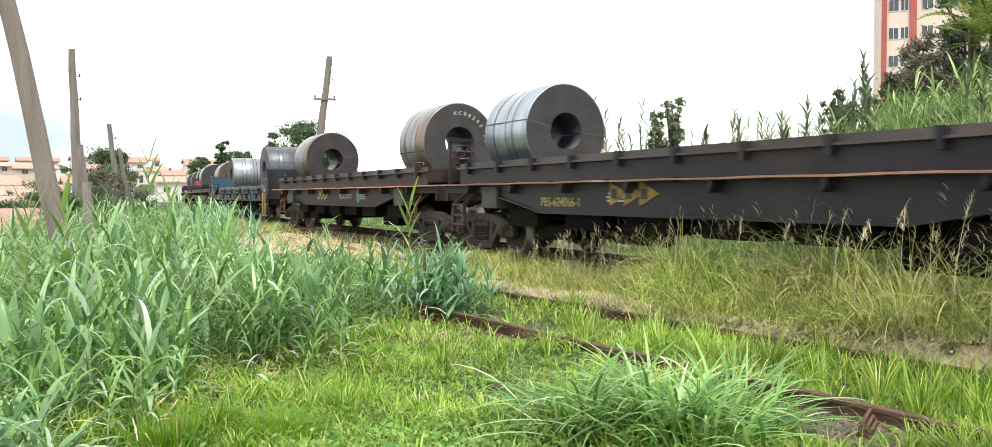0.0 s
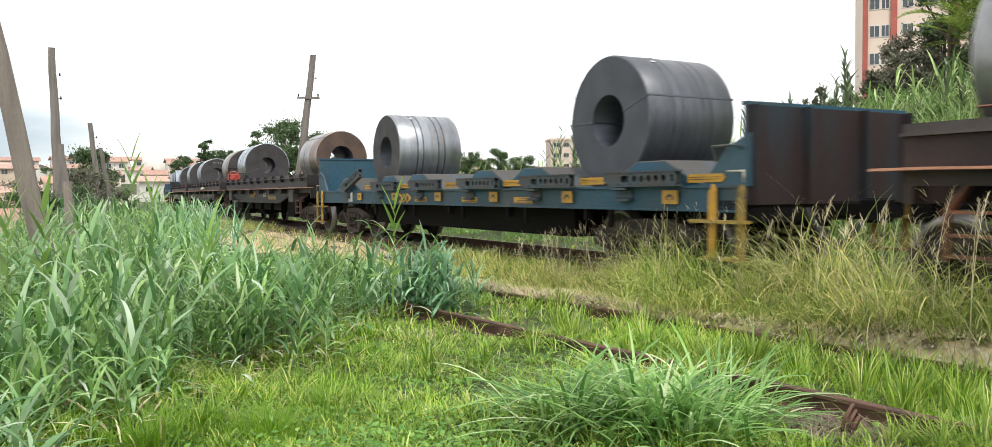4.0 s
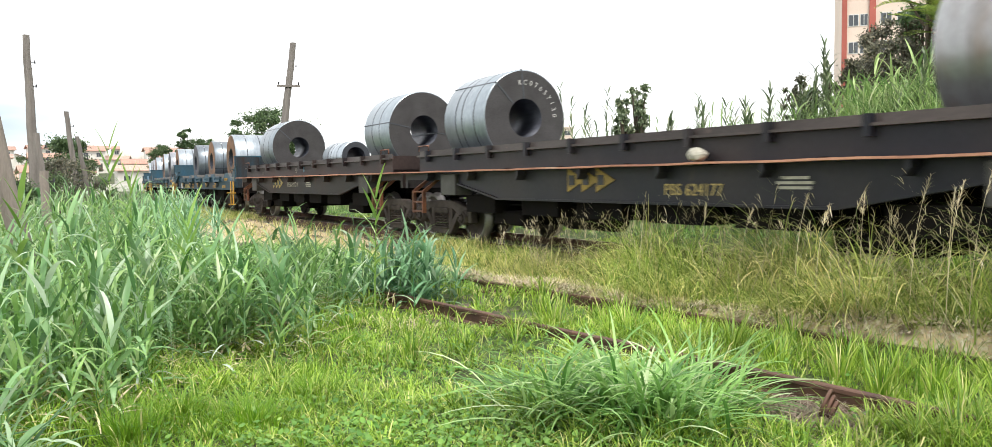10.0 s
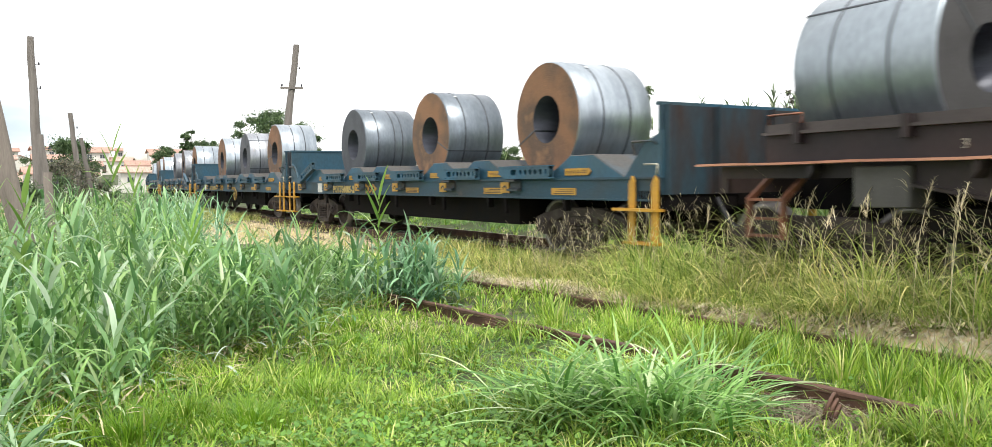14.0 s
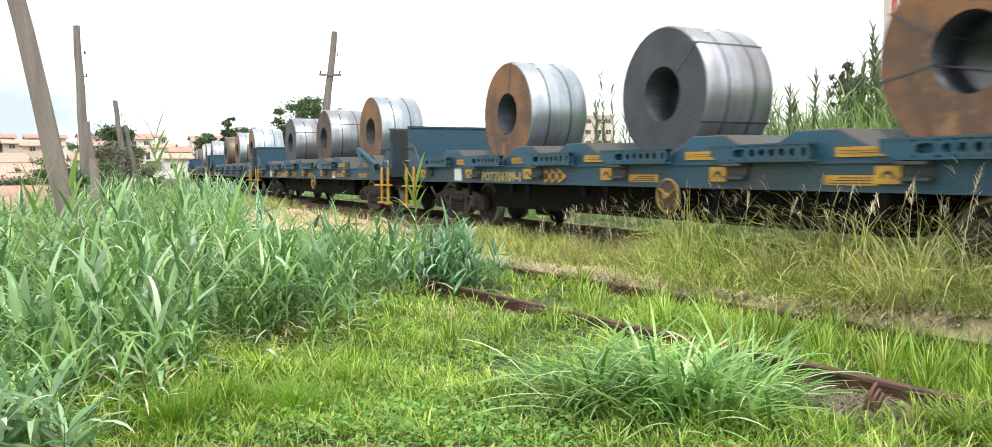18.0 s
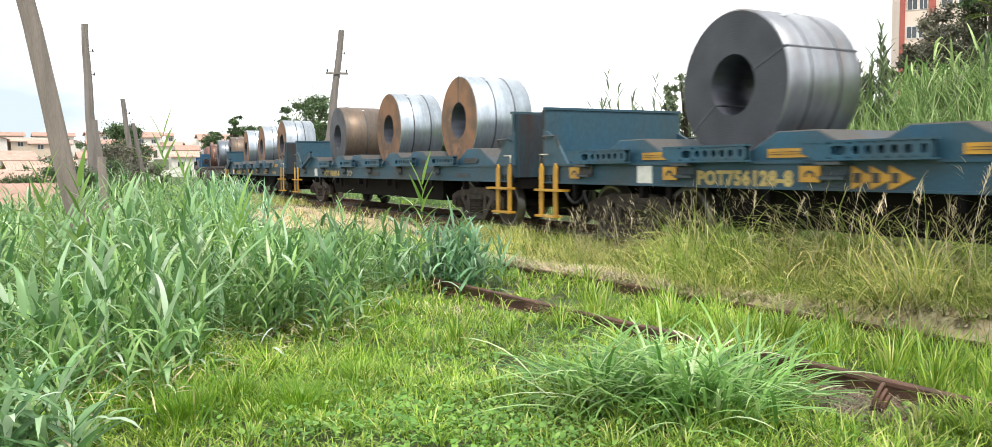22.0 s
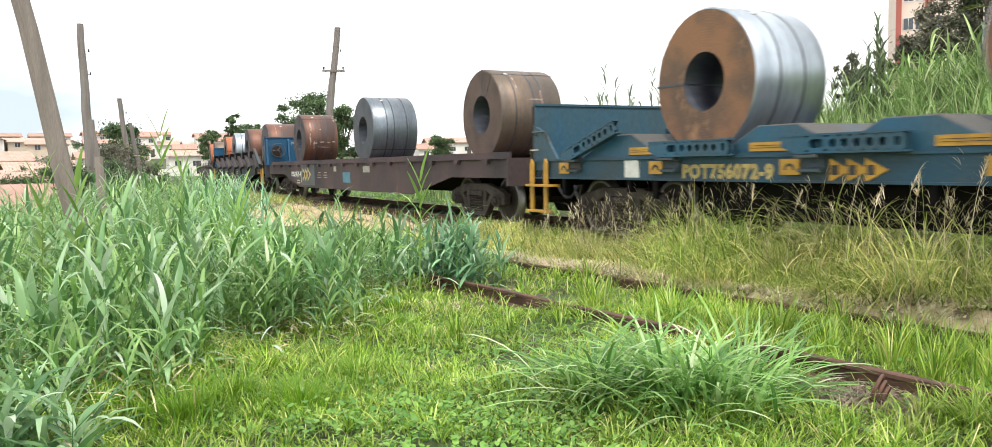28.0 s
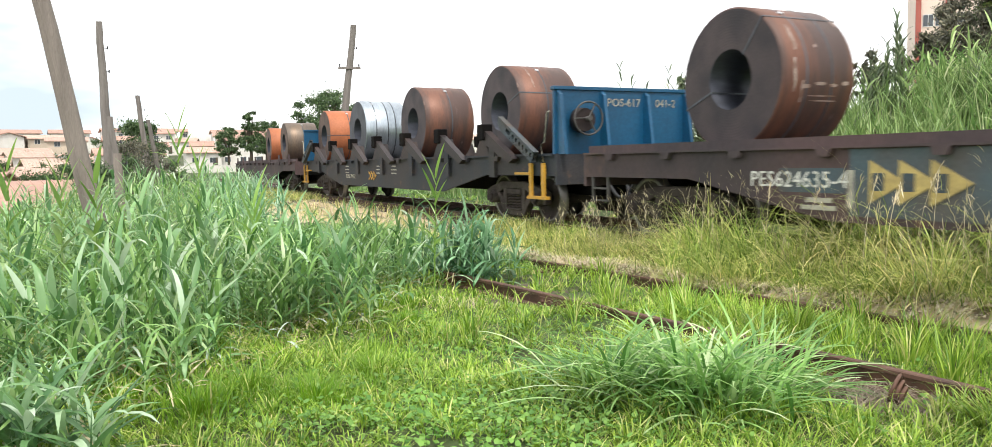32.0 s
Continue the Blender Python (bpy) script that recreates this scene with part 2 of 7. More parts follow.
GREYPAINT = material("dusty_blue_grey_paint", (0.05, 0.068, 0.082), (0.07, 0.067, 0.063), spec=0.22, rough=0.65, scale=1.6, amount=0.8, grain=25, bump=0.1,
                     spots=(0.1, 0.065, 0.045), spot_at=0.64, spot_scale=2.2)
REPAINT = material("blue_grey_repaint", (0.06, 0.088, 0.105), (0.075, 0.072, 0.07), spec=0.25, rough=0.6, scale=1.4, amount=0.7, grain=25, bump=0.08, spots=(0.1, 0.07, 0.06), spot_at=0.68, spot_scale=3)
BRIGHTBLUE = material("bright_blue_paint", (0.006, 0.08, 0.175), (0.008, 0.06, 0.125), rough=0.45, scale=1.2, grain=25, bump=0.06)
RUSTPLATE = material("rust_streaked_plate", (0.026, 0.05, 0.068), (0.04, 0.026, 0.022), spec=0.22, rough=0.7, scale=2.2, amount=0.8, stretch=(1.0, 1, 0.25), bump=0.15)
DARKRUST = material("dark_rusted_plate", (0.024, 0.033, 0.042), (0.03, 0.02, 0.021), spec=0.22, rough=0.7, scale=1.3, amount=0.9, stretch=(1.2, 1, 0.2), bump=0.15, spots=(0.03, 0.025, 0.025), spot_at=0.6, spot_scale=1.6)
SLATEPAINT = material("slate_wagon_paint", (0.026, 0.031, 0.04), (0.05, 0.045, 0.046), spec=0.25, rough=0.65, scale=1.2, amount=0.75, grain=30, bump=0.12, spots=(0.12, 0.075, 0.055), spot_at=0.66, spot_scale=2.4)
BOGIE = material("grimy_bogie_steel", (0.066, 0.053, 0.047), (0.034, 0.027, 0.025), spec=0.25, rough=0.8, scale=4, amount=0.7, bump=0.2)
# Near-black: the shade beneath the wagons is put into this grimy steel colour.
SHADEGRIME = material("shaded_grimy_underframe", (0.005, 0.005, 0.006), (0.011, 0.009, 0.008), spec=0.06, rough=0.8, scale=3, bump=0.15)
TREAD = material("polished_wheel_tread", (0.3, 0.29, 0.28), (0.16, 0.14, 0.13), rough=0.42, metal=0.8, scale=5, bump=0.03)
YELLOW = material("yellow_paint", (0.5, 0.27, 0.02), (0.34, 0.18, 0.025), rough=0.55, scale=4, bump=0.05, spots=(0.16, 0.1, 0.05), spot_at=0.68, spot_scale=6)
DULLYELLOW = material("dull_yellow_paint", (0.3, 0.2, 0.035), (0.2, 0.14, 0.035), rough=0.7, scale=5, bump=0.05, spots=(0.06, 0.05, 0.04), spot_at=0.6, spot_scale=8)
FADEDYELLOW = material("faded_yellow_paint", (0.47, 0.36, 0.12), (0.3, 0.24, 0.11), rough=0.7, scale=7, bump=0.05, spots=(0.07, 0.06, 0.05), spot_at=0.6, spot_scale=9)
PALEPAINT = material("pale_stencil_paint", (0.42, 0.4, 0.33), (0.25, 0.24, 0.2), rough=0.7, scale=8, bump=0.03, spots=(0.08, 0.07, 0.06), spot_at=0.6, spot_scale=12)
LETTERYELLOW = material("yellow_stencil_paint", (0.46, 0.35, 0.12), (0.3, 0.23, 0.09), rough=0.7, scale=7, bump=0.03)
LETTERPALE = material("pale_letter_paint", (0.4, 0.38, 0.31), (0.26, 0.24, 0.2), rough=0.7, scale=8, bump=0.03)
WHITEPAINT = material("white_label", (0.7, 0.7, 0.66), (0.5, 0.5, 0.46), rough=0.6, scale=5, bump=0.03)
TEALPAINT = material("teal_patch_paint", (0.06, 0.2, 0.27), (0.05, 0.15, 0.2), rough=0.6, scale=4, bump=0.05)
INK = material("dark_ink", (0.03, 0.03, 0.035), rough=0.6, bump=0)
ORANGE = material("rusty_orange_board", (0.5, 0.25, 0.16), (0.34, 0.15, 0.1), rough=0.8, scale=2, stretch=(1, 0.3, 1), grain=40, bump=0.15, spots=(0.5, 0.36, 0.26), spot_at=0.66, spot_scale=3)
ORANGESTEEL = material("orange_ladder_paint", (0.24, 0.085, 0.04), (0.08, 0.04, 0.026), rough=0.7, scale=4, bump=0.1)
REDPAINT = material("red_brake_paint", (0.6, 0.1, 0.075), (0.45, 0.09, 0.07), rough=0.45, scale=4, bump=0.05)
BOXGREY = material("grey_equipment_box", (0.066, 0.063, 0.06), (0.045, 0.042, 0.04), rough=0.7, scale=3)
STRAP = material("steel_strapping", (0.085, 0.095, 0.11), (0.05, 0.055, 0.062), rough=0.5, metal=0.5, bump=0)
CLIP = material("shiny_seal", (0.6, 0.62, 0.64), rough=0.35, metal=0.6, bump=0)
BARREL = {
    "silver": material("silver_coil_wrap", (0.47, 0.52, 0.565), (0.3, 0.34, 0.375), rough=0.34, metal=0.88, scale=1.2, amount=0.6, grain=12, bump=0.05, stretch=(4, 0.7, 0.7)),
    "grey": material("grey_coil_wrap", (0.4, 0.42, 0.45), (0.24, 0.25, 0.27), rough=0.36, metal=0.85, spots=(0.3, 0.24, 0.2), spot_at=0.64, spot_scale=1.1, scale=1.2, amount=0.6, grain=12, bump=0.05, stretch=(4, 0.7, 0.7)),
    "slate": material("slate_coil_wrap", (0.2, 0.23, 0.26), (0.13, 0.15, 0.17), rough=0.38, metal=0.75, scale=1.0, amount=0.6, grain=12, bump=0.05, stretch=(3, 0.7, 0.7)),
    "dark": material("dark_coil_wrap", (0.11, 0.115, 0.13), (0.075, 0.08, 0.09), rough=0.42, metal=0.6, scale=1.2, amount=0.6, grain=12, bump=0.05, stretch=(4, 0.7, 0.7)),
    "rust": material("rusted_coil_wrap", (0.15, 0.066, 0.042), (0.075, 0.045, 0.038), rough=0.55, metal=0.3, scale=1.1, amount=0.85, grain=25, bump=0.1, stretch=(3, 0.6, 0.6), spots=(0.34, 0.25, 0.21), spot_at=0.68, spot_scale=2.2),
    "stained": material("stained_coil_wrap", (0.31, 0.315, 0.32), (0.2, 0.19, 0.185), rough=0.36, metal=0.7, scale=0.9, amount=0.8, grain=12, bump=0.05, stretch=(3, 0.8, 0.8), spots=(0.21, 0.165, 0.135), spot_at=0.5, spot_scale=0.5),
    "matte": material("matte_coil_wrap", (0.33, 0.375, 0.41), (0.25, 0.285, 0.315), rough=0.4, metal=0.75, scale=1.0, amount=0.3, grain=10, bump=0.05, stretch=(2, 0.8, 0.8)),
    "bronze": material("bronzed_coil_wrap", (0.17, 0.12, 0.085), (0.11, 0.09, 0.075), rough=0.5, metal=0.5, scale=1.2, amount=0.7, grain=15, bump=0.06, stretch=(3, 0.7, 0.7)),
    "orange": material("orange_coil_wrap", (0.38, 0.12, 0.045), (0.27, 0.09, 0.04), rough=0.6, metal=0.2, scale=1.6, grain=20, bump=0.08),
}
FACE = {
    "dark": material("dark_coil_end", (0.066, 0.062, 0.064), (0.04, 0.037, 0.038), rough=0.65, metal=0.3, scale=2.2, bump=0.1, rings=True),
    "rust": material("rusty_coil_end", (0.25, 0.125, 0.062), (0.13, 0.082, 0.055), rough=0.75, metal=0.15, scale=1.2, amount=0.9, spots=(0.33, 0.18, 0.09), spot_at=0.62, spot_scale=1.3, bump=0.12, rings=True),
    "brown": material("brown_coil_end", (0.12, 0.075, 0.055), (0.075, 0.05, 0.042), rough=0.7, metal=0.2, scale=1.7, amount=0.7, bump=0.12, rings=True),
    "maroon": material("maroon_coil_end", (0.066, 0.048, 0.05), (0.034, 0.029, 0.034), rough=0.65, metal=0.3, scale=1.7, amount=0.7, bump=0.12, rings=True),
    "slate": material("slate_coil_end", (0.068, 0.074, 0.088), (0.045, 0.048, 0.057), rough=0.55, metal=0.4, scale=1.7, bump=0.1, rings=True),
}
SCUFF = material("scuffed_bare_steel", (0.36, 0.28, 0.24), (0.2, 0.13, 0.1), rough=0.5, metal=0.3, scale=7, amount=0.9, bump=0.05)
# Shade inside the eye and a bluish sky tint are put into the colour.
BORE = material("shade_dark_coil_bore", (0.05, 0.055, 0.072), (0.03, 0.032, 0.042), rough=0.45, metal=0.5, scale=3, bump=0.04, stretch=(0.6, 3, 3))
CHALK = material("chalk_marks", (0.55, 0.55, 0.52), rough=0.9, bump=0)
POLEWOOD = material("weathered_pole_wood", (0.25, 0.21, 0.185), (0.165, 0.14, 0.125), rough=0.9, scale=2, stretch=(4, 4, 0.35), grain=30, bump=0.3)
POLEGREY = material("grey_pole_wood", (0.2, 0.18, 0.165), (0.13, 0.115, 0.105), rough=0.9, scale=2, stretch=(4, 4, 0.35), grain=30, bump=0.3)
BARK = material("bark", (0.11, 0.085, 0.06), (0.07, 0.055, 0.04), rough=0.95, scale=5, bump=0.4)
WALLWHITE = material("white_house_wall", (0.74, 0.72, 0.68), (0.62, 0.59, 0.54), rough=0.9, scale=0.6, bump=0.05)
WALLCREAM = material("cream_house_wall", (0.6, 0.5, 0.4), (0.52, 0.43, 0.34), rough=0.9, scale=0.6, bump=0.05)
WALLPINK = material("pinkish_cream_facade", (0.66, 0.55, 0.47), (0.6, 0.49, 0.42), rough=0.9, scale=0.3, bump=0.04)
REDTRIM = material("brick_red_pilaster", (0.4, 0.11, 0.085), (0.33, 0.09, 0.07), rough=0.85, scale=0.6, bump=0.04)
# Both tile colours are paled to carry the haze over the distant roofs.
TILE = material("clay_roof_tile", (0.42, 0.26, 0.2), (0.33, 0.21, 0.17), rough=0.9, scale=0.9, amount=0.7, grain=12, bump=0.2, spots=(0.22, 0.17, 0.14), spot_at=0.64, spot_scale=2)
HAZETILE = material("hazed_roof_tile", (0.47, 0.32, 0.26), (0.37, 0.26, 0.21), rough=0.9, scale=0.9, amount=0.7, grain=12, bump=0.2, spots=(0.5, 0.4, 0.33), spot_at=0.62, spot_scale=1.4)
ROOFGREY = material("grey_roof_sheet", (0.5, 0.5, 0.5), (0.4, 0.4, 0.4), rough=0.8, scale=0.8)
DARKGLASS = material("window_glass", (0.05, 0.06, 0.07), (0.08, 0.09, 0.1), rough=0.12, scale=1, bump=0)
FRAMEWHITE = material("window_frame_paint", (0.7, 0.7, 0.68), rough=0.6, bump=0)

# ---------------------------------------------------------------- mesh tools
def box(bm, x0, x1, y0, y1, z0, z1):
    v = [bm.verts.new((x, y, z)) for z in (z0, z1) for y in (y0, y1) for x in (x0, x1)]
    for f in ((0, 2, 3, 1), (4, 5, 7, 6), (0, 1, 5, 4), (2, 6, 7, 3), (0, 4, 6, 2), (1, 3, 7, 5)):
        bm.faces.new([v[i] for i in f])


def prism_x(bm, pts, x0, x1):
    """An outline in y and z, drawn out along x."""
    a = [bm.verts.new((x0, y, z)) for y, z in pts]
    b = [bm.verts.new((x1, y, z)) for y, z in pts]
    bm.faces.new(a)
    bm.faces.new(b[::-1])
    for i in range(len(pts)):
        j = (i + 1) % len(pts)
        bm.faces.new((a[j], a[i], b[i], b[j]))


def prism_y(bm, pts, y0, y1):
    """An outline in x and z, drawn out along y."""
    a = [bm.verts.new((x, y0, z)) for x, z in pts]
    b = [bm.verts.new((x, y1, z)) for x, z in pts]
    bm.faces.new(a)
    bm.faces.new(b[::-1])
    for i in range(len(pts)):
        j = (i + 1) % len(pts)
        bm.faces.new((a[j], a[i], b[i], b[j]))


def tube(bm, pts, r0, r1=None, n=7):
    """A round bar through points, tapering from r0 to r1."""
    pts = [Vector(p) for p in pts]
    r1 = r0 if r1 is None else r1
    rows = []
    for i, p in enumerate(pts):
        d = pts[min(i + 1, len(pts) - 1)] - pts[max(i - 1, 0)]
        q = d.to_track_quat("Z", "Y")
        r = r0 + (r1 - r0) * i / (len(pts) - 1)
        rows.append([bm.verts.new(p + q @ Vector((r * math.cos(2 * math.pi * k / n), r * math.sin(2 * math.pi * k / n), 0))) for k in range(n)])
    for a, b in zip(rows, rows[1:]):
        for k in range(n):
            f = bm.faces.new((a[k], a[(k + 1) % n], b[(k + 1) % n], b[k]))
            f.smooth = True
    bm.faces.new(rows[0][::-1])
    bm.faces.new(rows[-1])


def cyl(bm, p0, p1, r0, r1=None, n=14):
    p0, p1 = Vector(p0), Vector(p1)
    r1 = r0 if r1 is None else r1
    q = (p1 - p0).to_track_quat("Z", "Y")
    a, b = [], []
    for i in range(n):
        d = Vector((math.cos(2 * math.pi * i / n), math.sin(2 * math.pi * i / n), 0))
        a.append(bm.verts.new(p0 + q @ (d * r0)))
        b.append(bm.verts.new(p1 + q @ (d * r1)))
    bm.faces.new(a[::-1])
    bm.faces.new(b)
    for i in range(n):
        j = (i + 1) % n
        f = bm.faces.new((a[i], a[j], b[j], b[i]))
        f.smooth = n > 8


def lathe(bm, profile, axis="x", centre=(0, 0, 0), n=40, close=True):
    """Turns pairs of (place along the axis, radius) round the axis."""
    rows = []
    for p, r in profile:
        row = []
        for i in range(n):
            a = 2 * math.pi * i / n
            c, s = r * math.cos(a), r * math.sin(a)
            v = {"x": (p, c, s), "y": (s, p, c), "z": (c, s, p)}[axis]
            row.append(bm.verts.new(Vector(v) + Vector(centre)))
        rows.append(row)
    pairs = list(zip(rows, rows[1:])) + ([(rows[-1], rows[0])] if close else [])
    made = []
    for a, b in pairs:
        strip = []
        for i in range(n):
            j = (i + 1) % n
            f = bm.faces.new((a[i], a[j], b[j], b[i]))
            f.smooth = True
            strip.append(f)
        made.append(strip)
    return made


def ring(bm, centre, normal_axis, r, thick, n=24, m=6):
    prof = [(thick * math.sin(2 * math.pi * k / m), r + thick * math.cos(2 * math.pi * k / m)) for k in range(m)]
    lathe(bm, prof, normal_axis, centre, n)


def mesh_of(name, bm, mats, bevel=0.0):
    bmesh.ops.recalc_face_normals(bm, faces=bm.faces)
    if bevel:
        bmesh.ops.bevel(bm, geom=[e for e in bm.edges if e.is_manifold and e.calc_face_angle(0) > 0.6], offset=bevel, segments=1, affect='EDGES')
    me = bpy.data.meshes.new(name)
    bm.to_mesh(me)
    bm.free()
    for m in (mats if isinstance(mats, (list, tuple)) else [mats]):
        me.materials.append(m)
    return me


def part(name, bm, mat, parent, label="", at=None, bevel=0.0):
    """One mesh object under a thing or a part."""
    me = bm if isinstance(bm, bpy.types.Mesh) else mesh_of(name, bm, mat, bevel)
    ob = new(name, me)
    ob.parent = parent
    if at is not None:
        ob.matrix_basis = at
    if label:
        ob["label"] = label
    return ob


def thing(name, label, category, group="", kind="", mesh=None, at=None):
    ob = new(name, mesh)
    if at is not None:
        ob.matrix_basis = at
    return tagged(ob, label, category, group, kind)


def boxes(*rows):
    bm = bmesh.new()
    for r in rows:
        box(bm, *r)
    return bm


def lettering(name, words, size, mat, parent, at, depth=0.004, label="", squeeze=1.0, bold=0.0, spread=1.0):
    """Raised letters in the built-in font, as a mesh part."""
    cu = bpy.data.curves.new(name, 'FONT')
    cu.body, cu.size, cu.extrude, cu.align_x, cu.align_y = words, size, depth, 'CENTER', 'CENTER'
    cu.resolution_u, cu.offset, cu.space_character = 3, bold, spread
    tmp = new(name, cu)
    bpy.context.view_layer.update()
    me = bpy.data.meshes.new_from_object(tmp.evaluated_get(bpy.context.evaluated_depsgraph_get()))
    bpy.data.objects.remove(tmp)
    bpy.data.curves.remove(cu)
    me.transform(Matrix.Diagonal((squeeze, 1, 1, 1)))
    me.materials.clear()
    me.materials.append(mat)
    ob = new(name, me)
    ob.parent = parent
    ob.matrix_basis = at
    if label:
        ob["label"] = label
    return ob


def near_side(x, y, z):
    """The pose of writing on a face that looks towards -x."""
    return Matrix(((0, 0, -1, x), (-1, 0, 0, y), (0, 1, 0, z), (0, 0, 0, 1)))


def mesh_np(name, verts, faces, mat):
    """A mesh from arrays: verts n x 3, faces m x 4."""
    me = bpy.data.meshes.new(name)
    m, k = faces.shape
    me.vertices.add(len(verts))
    me.vertices.foreach_set("co", np.ascontiguousarray(verts, dtype=np.float32).ravel())
    me.loops.add(m * k)
    me.loops.foreach_set("vertex_index", np.ascontiguousarray(faces, dtype=np.int32).ravel())
    me.polygons.add(m)
    me.polygons.foreach_set("loop_start", np.arange(0, m * k, k, dtype=np.int32))
    me.polygons.foreach_set("loop_total", np.full(m, k, dtype=np.int32))
    me.polygons.foreach_set("use_smooth", np.ones(m, dtype=bool))
    me.update(calc_edges=True)
    me.materials.append(mat)
    return me


def blades(rng, base, height, width, lean, droop, segs=3, heading=None, fold=0.0):
    """Grass blades: arrays of base points, heights, widths, lean and droop. Returns verts and quads."""
    n = len(base)
    a = rng.uniform(0, 2 * np.pi, n) if heading is None else heading
    dirx, diry = np.cos(a), np.sin(a)
    tw = a + np.pi / 2 + rng.uniform(-0.6, 0.6, n)
    sx, sy = np.cos(tw), np.sin(tw)
    rows = []
    for i in range(segs + 1):
        t = i / segs
        out_ = lean * t + droop * t * t
        up = t - 0.45 * np.minimum(out_, 1.6) ** 2 * t
        w = width * (1.0 - t ** 2.2) * (0.55 + 0.9 * t * (1 - t) * 2) + 0.0004
        cx, cy = base[:, 0] + dirx * out_ * height, base[:, 1] + diry * out_ * height
        cz = base[:, 2] + up * height
        rows.append(np.stack([cx - sx * w / 2, cy - sy * w / 2, cz], 1))
        rows.append(np.stack([cx + sx * w / 2, cy + sy * w / 2, cz], 1))
    v = np.stack(rows, 1).reshape(-1, 3)
    k = 2 * (segs + 1)
    f = np.array([[2 * i, 2 * i + 1, 2 * i + 3, 2 * i + 2] for i in range(segs)])
    faces = (np.arange(n)[:, None, None] * k + f[None]).reshape(-1, 4)
    return v, faces


def leaves(rng, base, length, width, start, end, bend, heading, segs=6, fold=0.25):
    """Strap leaves that rise at one angle from the upright and arch over to another; folded along the midrib."""
    n = len(base)
    c, s = np.cos(heading), np.sin(heading)
    twist = rng.uniform(-0.5, 0.5, n)
    pos = np.array(base, float)
    rows = []
    for i in range(segs + 1):
        t = i / segs
        th = start + (end - start) * t ** bend
        w = width * np.minimum(1.0, 0.45 + 1.9 * t) * max(1.0 - t, 0.0) ** 0.6 / 2 + 0.0004
        tw = twist * t
        sx, sy, sz = -s * np.cos(tw), c * np.cos(tw), np.sin(tw)
        nx_, ny_, nz_ = -c * np.cos(th), -s * np.cos(th), np.sin(th)
        up = fold * w
        side = np.stack([sx * w, sy * w, sz * w], 1)
        lift = np.stack([nx_ * up, ny_ * up, nz_ * up], 1)
        rows += [pos - side + lift, pos.copy(), pos + side + lift]
        d = length / segs
        pos = pos + np.stack([c * np.sin(th) * d, s * np.sin(th) * d, np.cos(th) * d], 1)
    v = np.stack(rows, 1).reshape(-1, 3)
    k = 3 * (segs + 1)
    f = np.array([q for i in range(segs) for q in ([3 * i, 3 * i + 1, 3 * i + 4, 3 * i + 3], [3 * i + 1, 3 * i + 2, 3 * i + 5, 3 * i + 4])])
    return v, (np.arange(n)[:, None, None] * k + f[None]).reshape(-1, 4)


def joined(pieces):
    vs, fs, o = [], [], 0
    for v, f in pieces:
        vs.append(v)
        fs.append(f + o)
        o += len(v)
    return np.concatenate(vs), np.concatenate(fs)

# ---------------------------------------------------------------- the lie of the land
CURVE_AT, CURVE_K, TRACK_X, RAIL_Z = 24.0, 0.00199, 8.2, 0.43


def on_track(q):
    """Place and heading of the main track's centre line, q metres along it."""
    w = max(q - CURVE_AT, 0.0)
    th = CURVE_K * w
    if w == 0:
        return TRACK_X, q, 0.0
    return TRACK_X + (1 - math.cos(th)) / CURVE_K, CURVE_AT + math.sin(th) / CURVE_K, th


def step(a, b, x):
    t = np.clip((x - a) / (b - a), 0, 1)
    return t * t * (3 - 2 * t)


def land(x, y):
    x, y = np.asarray(x, float), np.asarray(y, float)
    d = x - TRACK_X - 0.5 * CURVE_K * np.maximum(y - CURVE_AT, 0) ** 2
    z = 0.03 * np.sin(x * 1.7 + 0.6) * np.sin(y * 1.3) + 0.02 * np.sin(x * 4.1 + y * 3.3)
    z = z + 0.24 * step(-2.3, -1.35, d)
    hill = np.interp(y, [-40, -5, 4, 9, 16, 24, 40, 90], [2.6, 2.6, 2.2, 1.7, 0.95, 0.55, 0.2, 0.0])
    z = z + hill * step(1.9, 6.5, d) + np.interp(y, [-40, 8, 20, 40], [0.16, 0.15, 0.06, 0.0]) * np.clip(d - 5, 0, 30)
    drop = step(0.6, 7.0, -x) * step(7, 22, y)
    z = z - 3.2 * drop * (1 - 0.75 * step(60, 140, y))
    r = x / np.maximum(y, 1.0)
    rise_left = np.interp(y, [60, 130, 170, 215, 260, 400, 900], [-2.5, -2.6, 0.2, 3.2, 6.2, 8.0, 8.0])
    rise = np.interp(y, [60, 130, 170, 215, 260, 400, 900], [0.4, 0.6, 0.9, 3.4, 6.4, 8.0, 8.0])
    town = rise_left + (rise - rise_left) * step(0.03, 0.09, r) + 2.6 * step(0.36, 0.46, r) * step(120, 180, y)
    far = step(55, 105, y) * (1 - step(0.75, 1.0, r))
    z = z * (1 - far) + town * far
    return z


def grid_axis(a, b, n, far):
    mid = np.linspace(a, b, n)
    out_ = np.geomspace(4, far, 22)
    return np.concatenate([(a - out_)[::-1], mid, b + out_])


gx, gy = grid_axis(-24, 26, 201, 2600), grid_axis(-12, 60, 217, 2600)
GX, GY = np.meshgrid(gx, gy)
GV = np.stack([GX.ravel(), GY.ravel(), land(GX, GY).ravel()], 1)
nx, ny = len(gx), len(gy)
idx = np.arange(nx * ny).reshape(ny, nx)
GF = np.stack([idx[:-1, :-1], idx[:-1, 1:], idx[1:, 1:], idx[1:, :-1]], -1).reshape(-1, 4)
ground = thing("ground", "grassy soil with bare sandy patches beside the tracks", "ground", kind="structure", mesh=mesh_np("ground", GV, GF, SOIL))

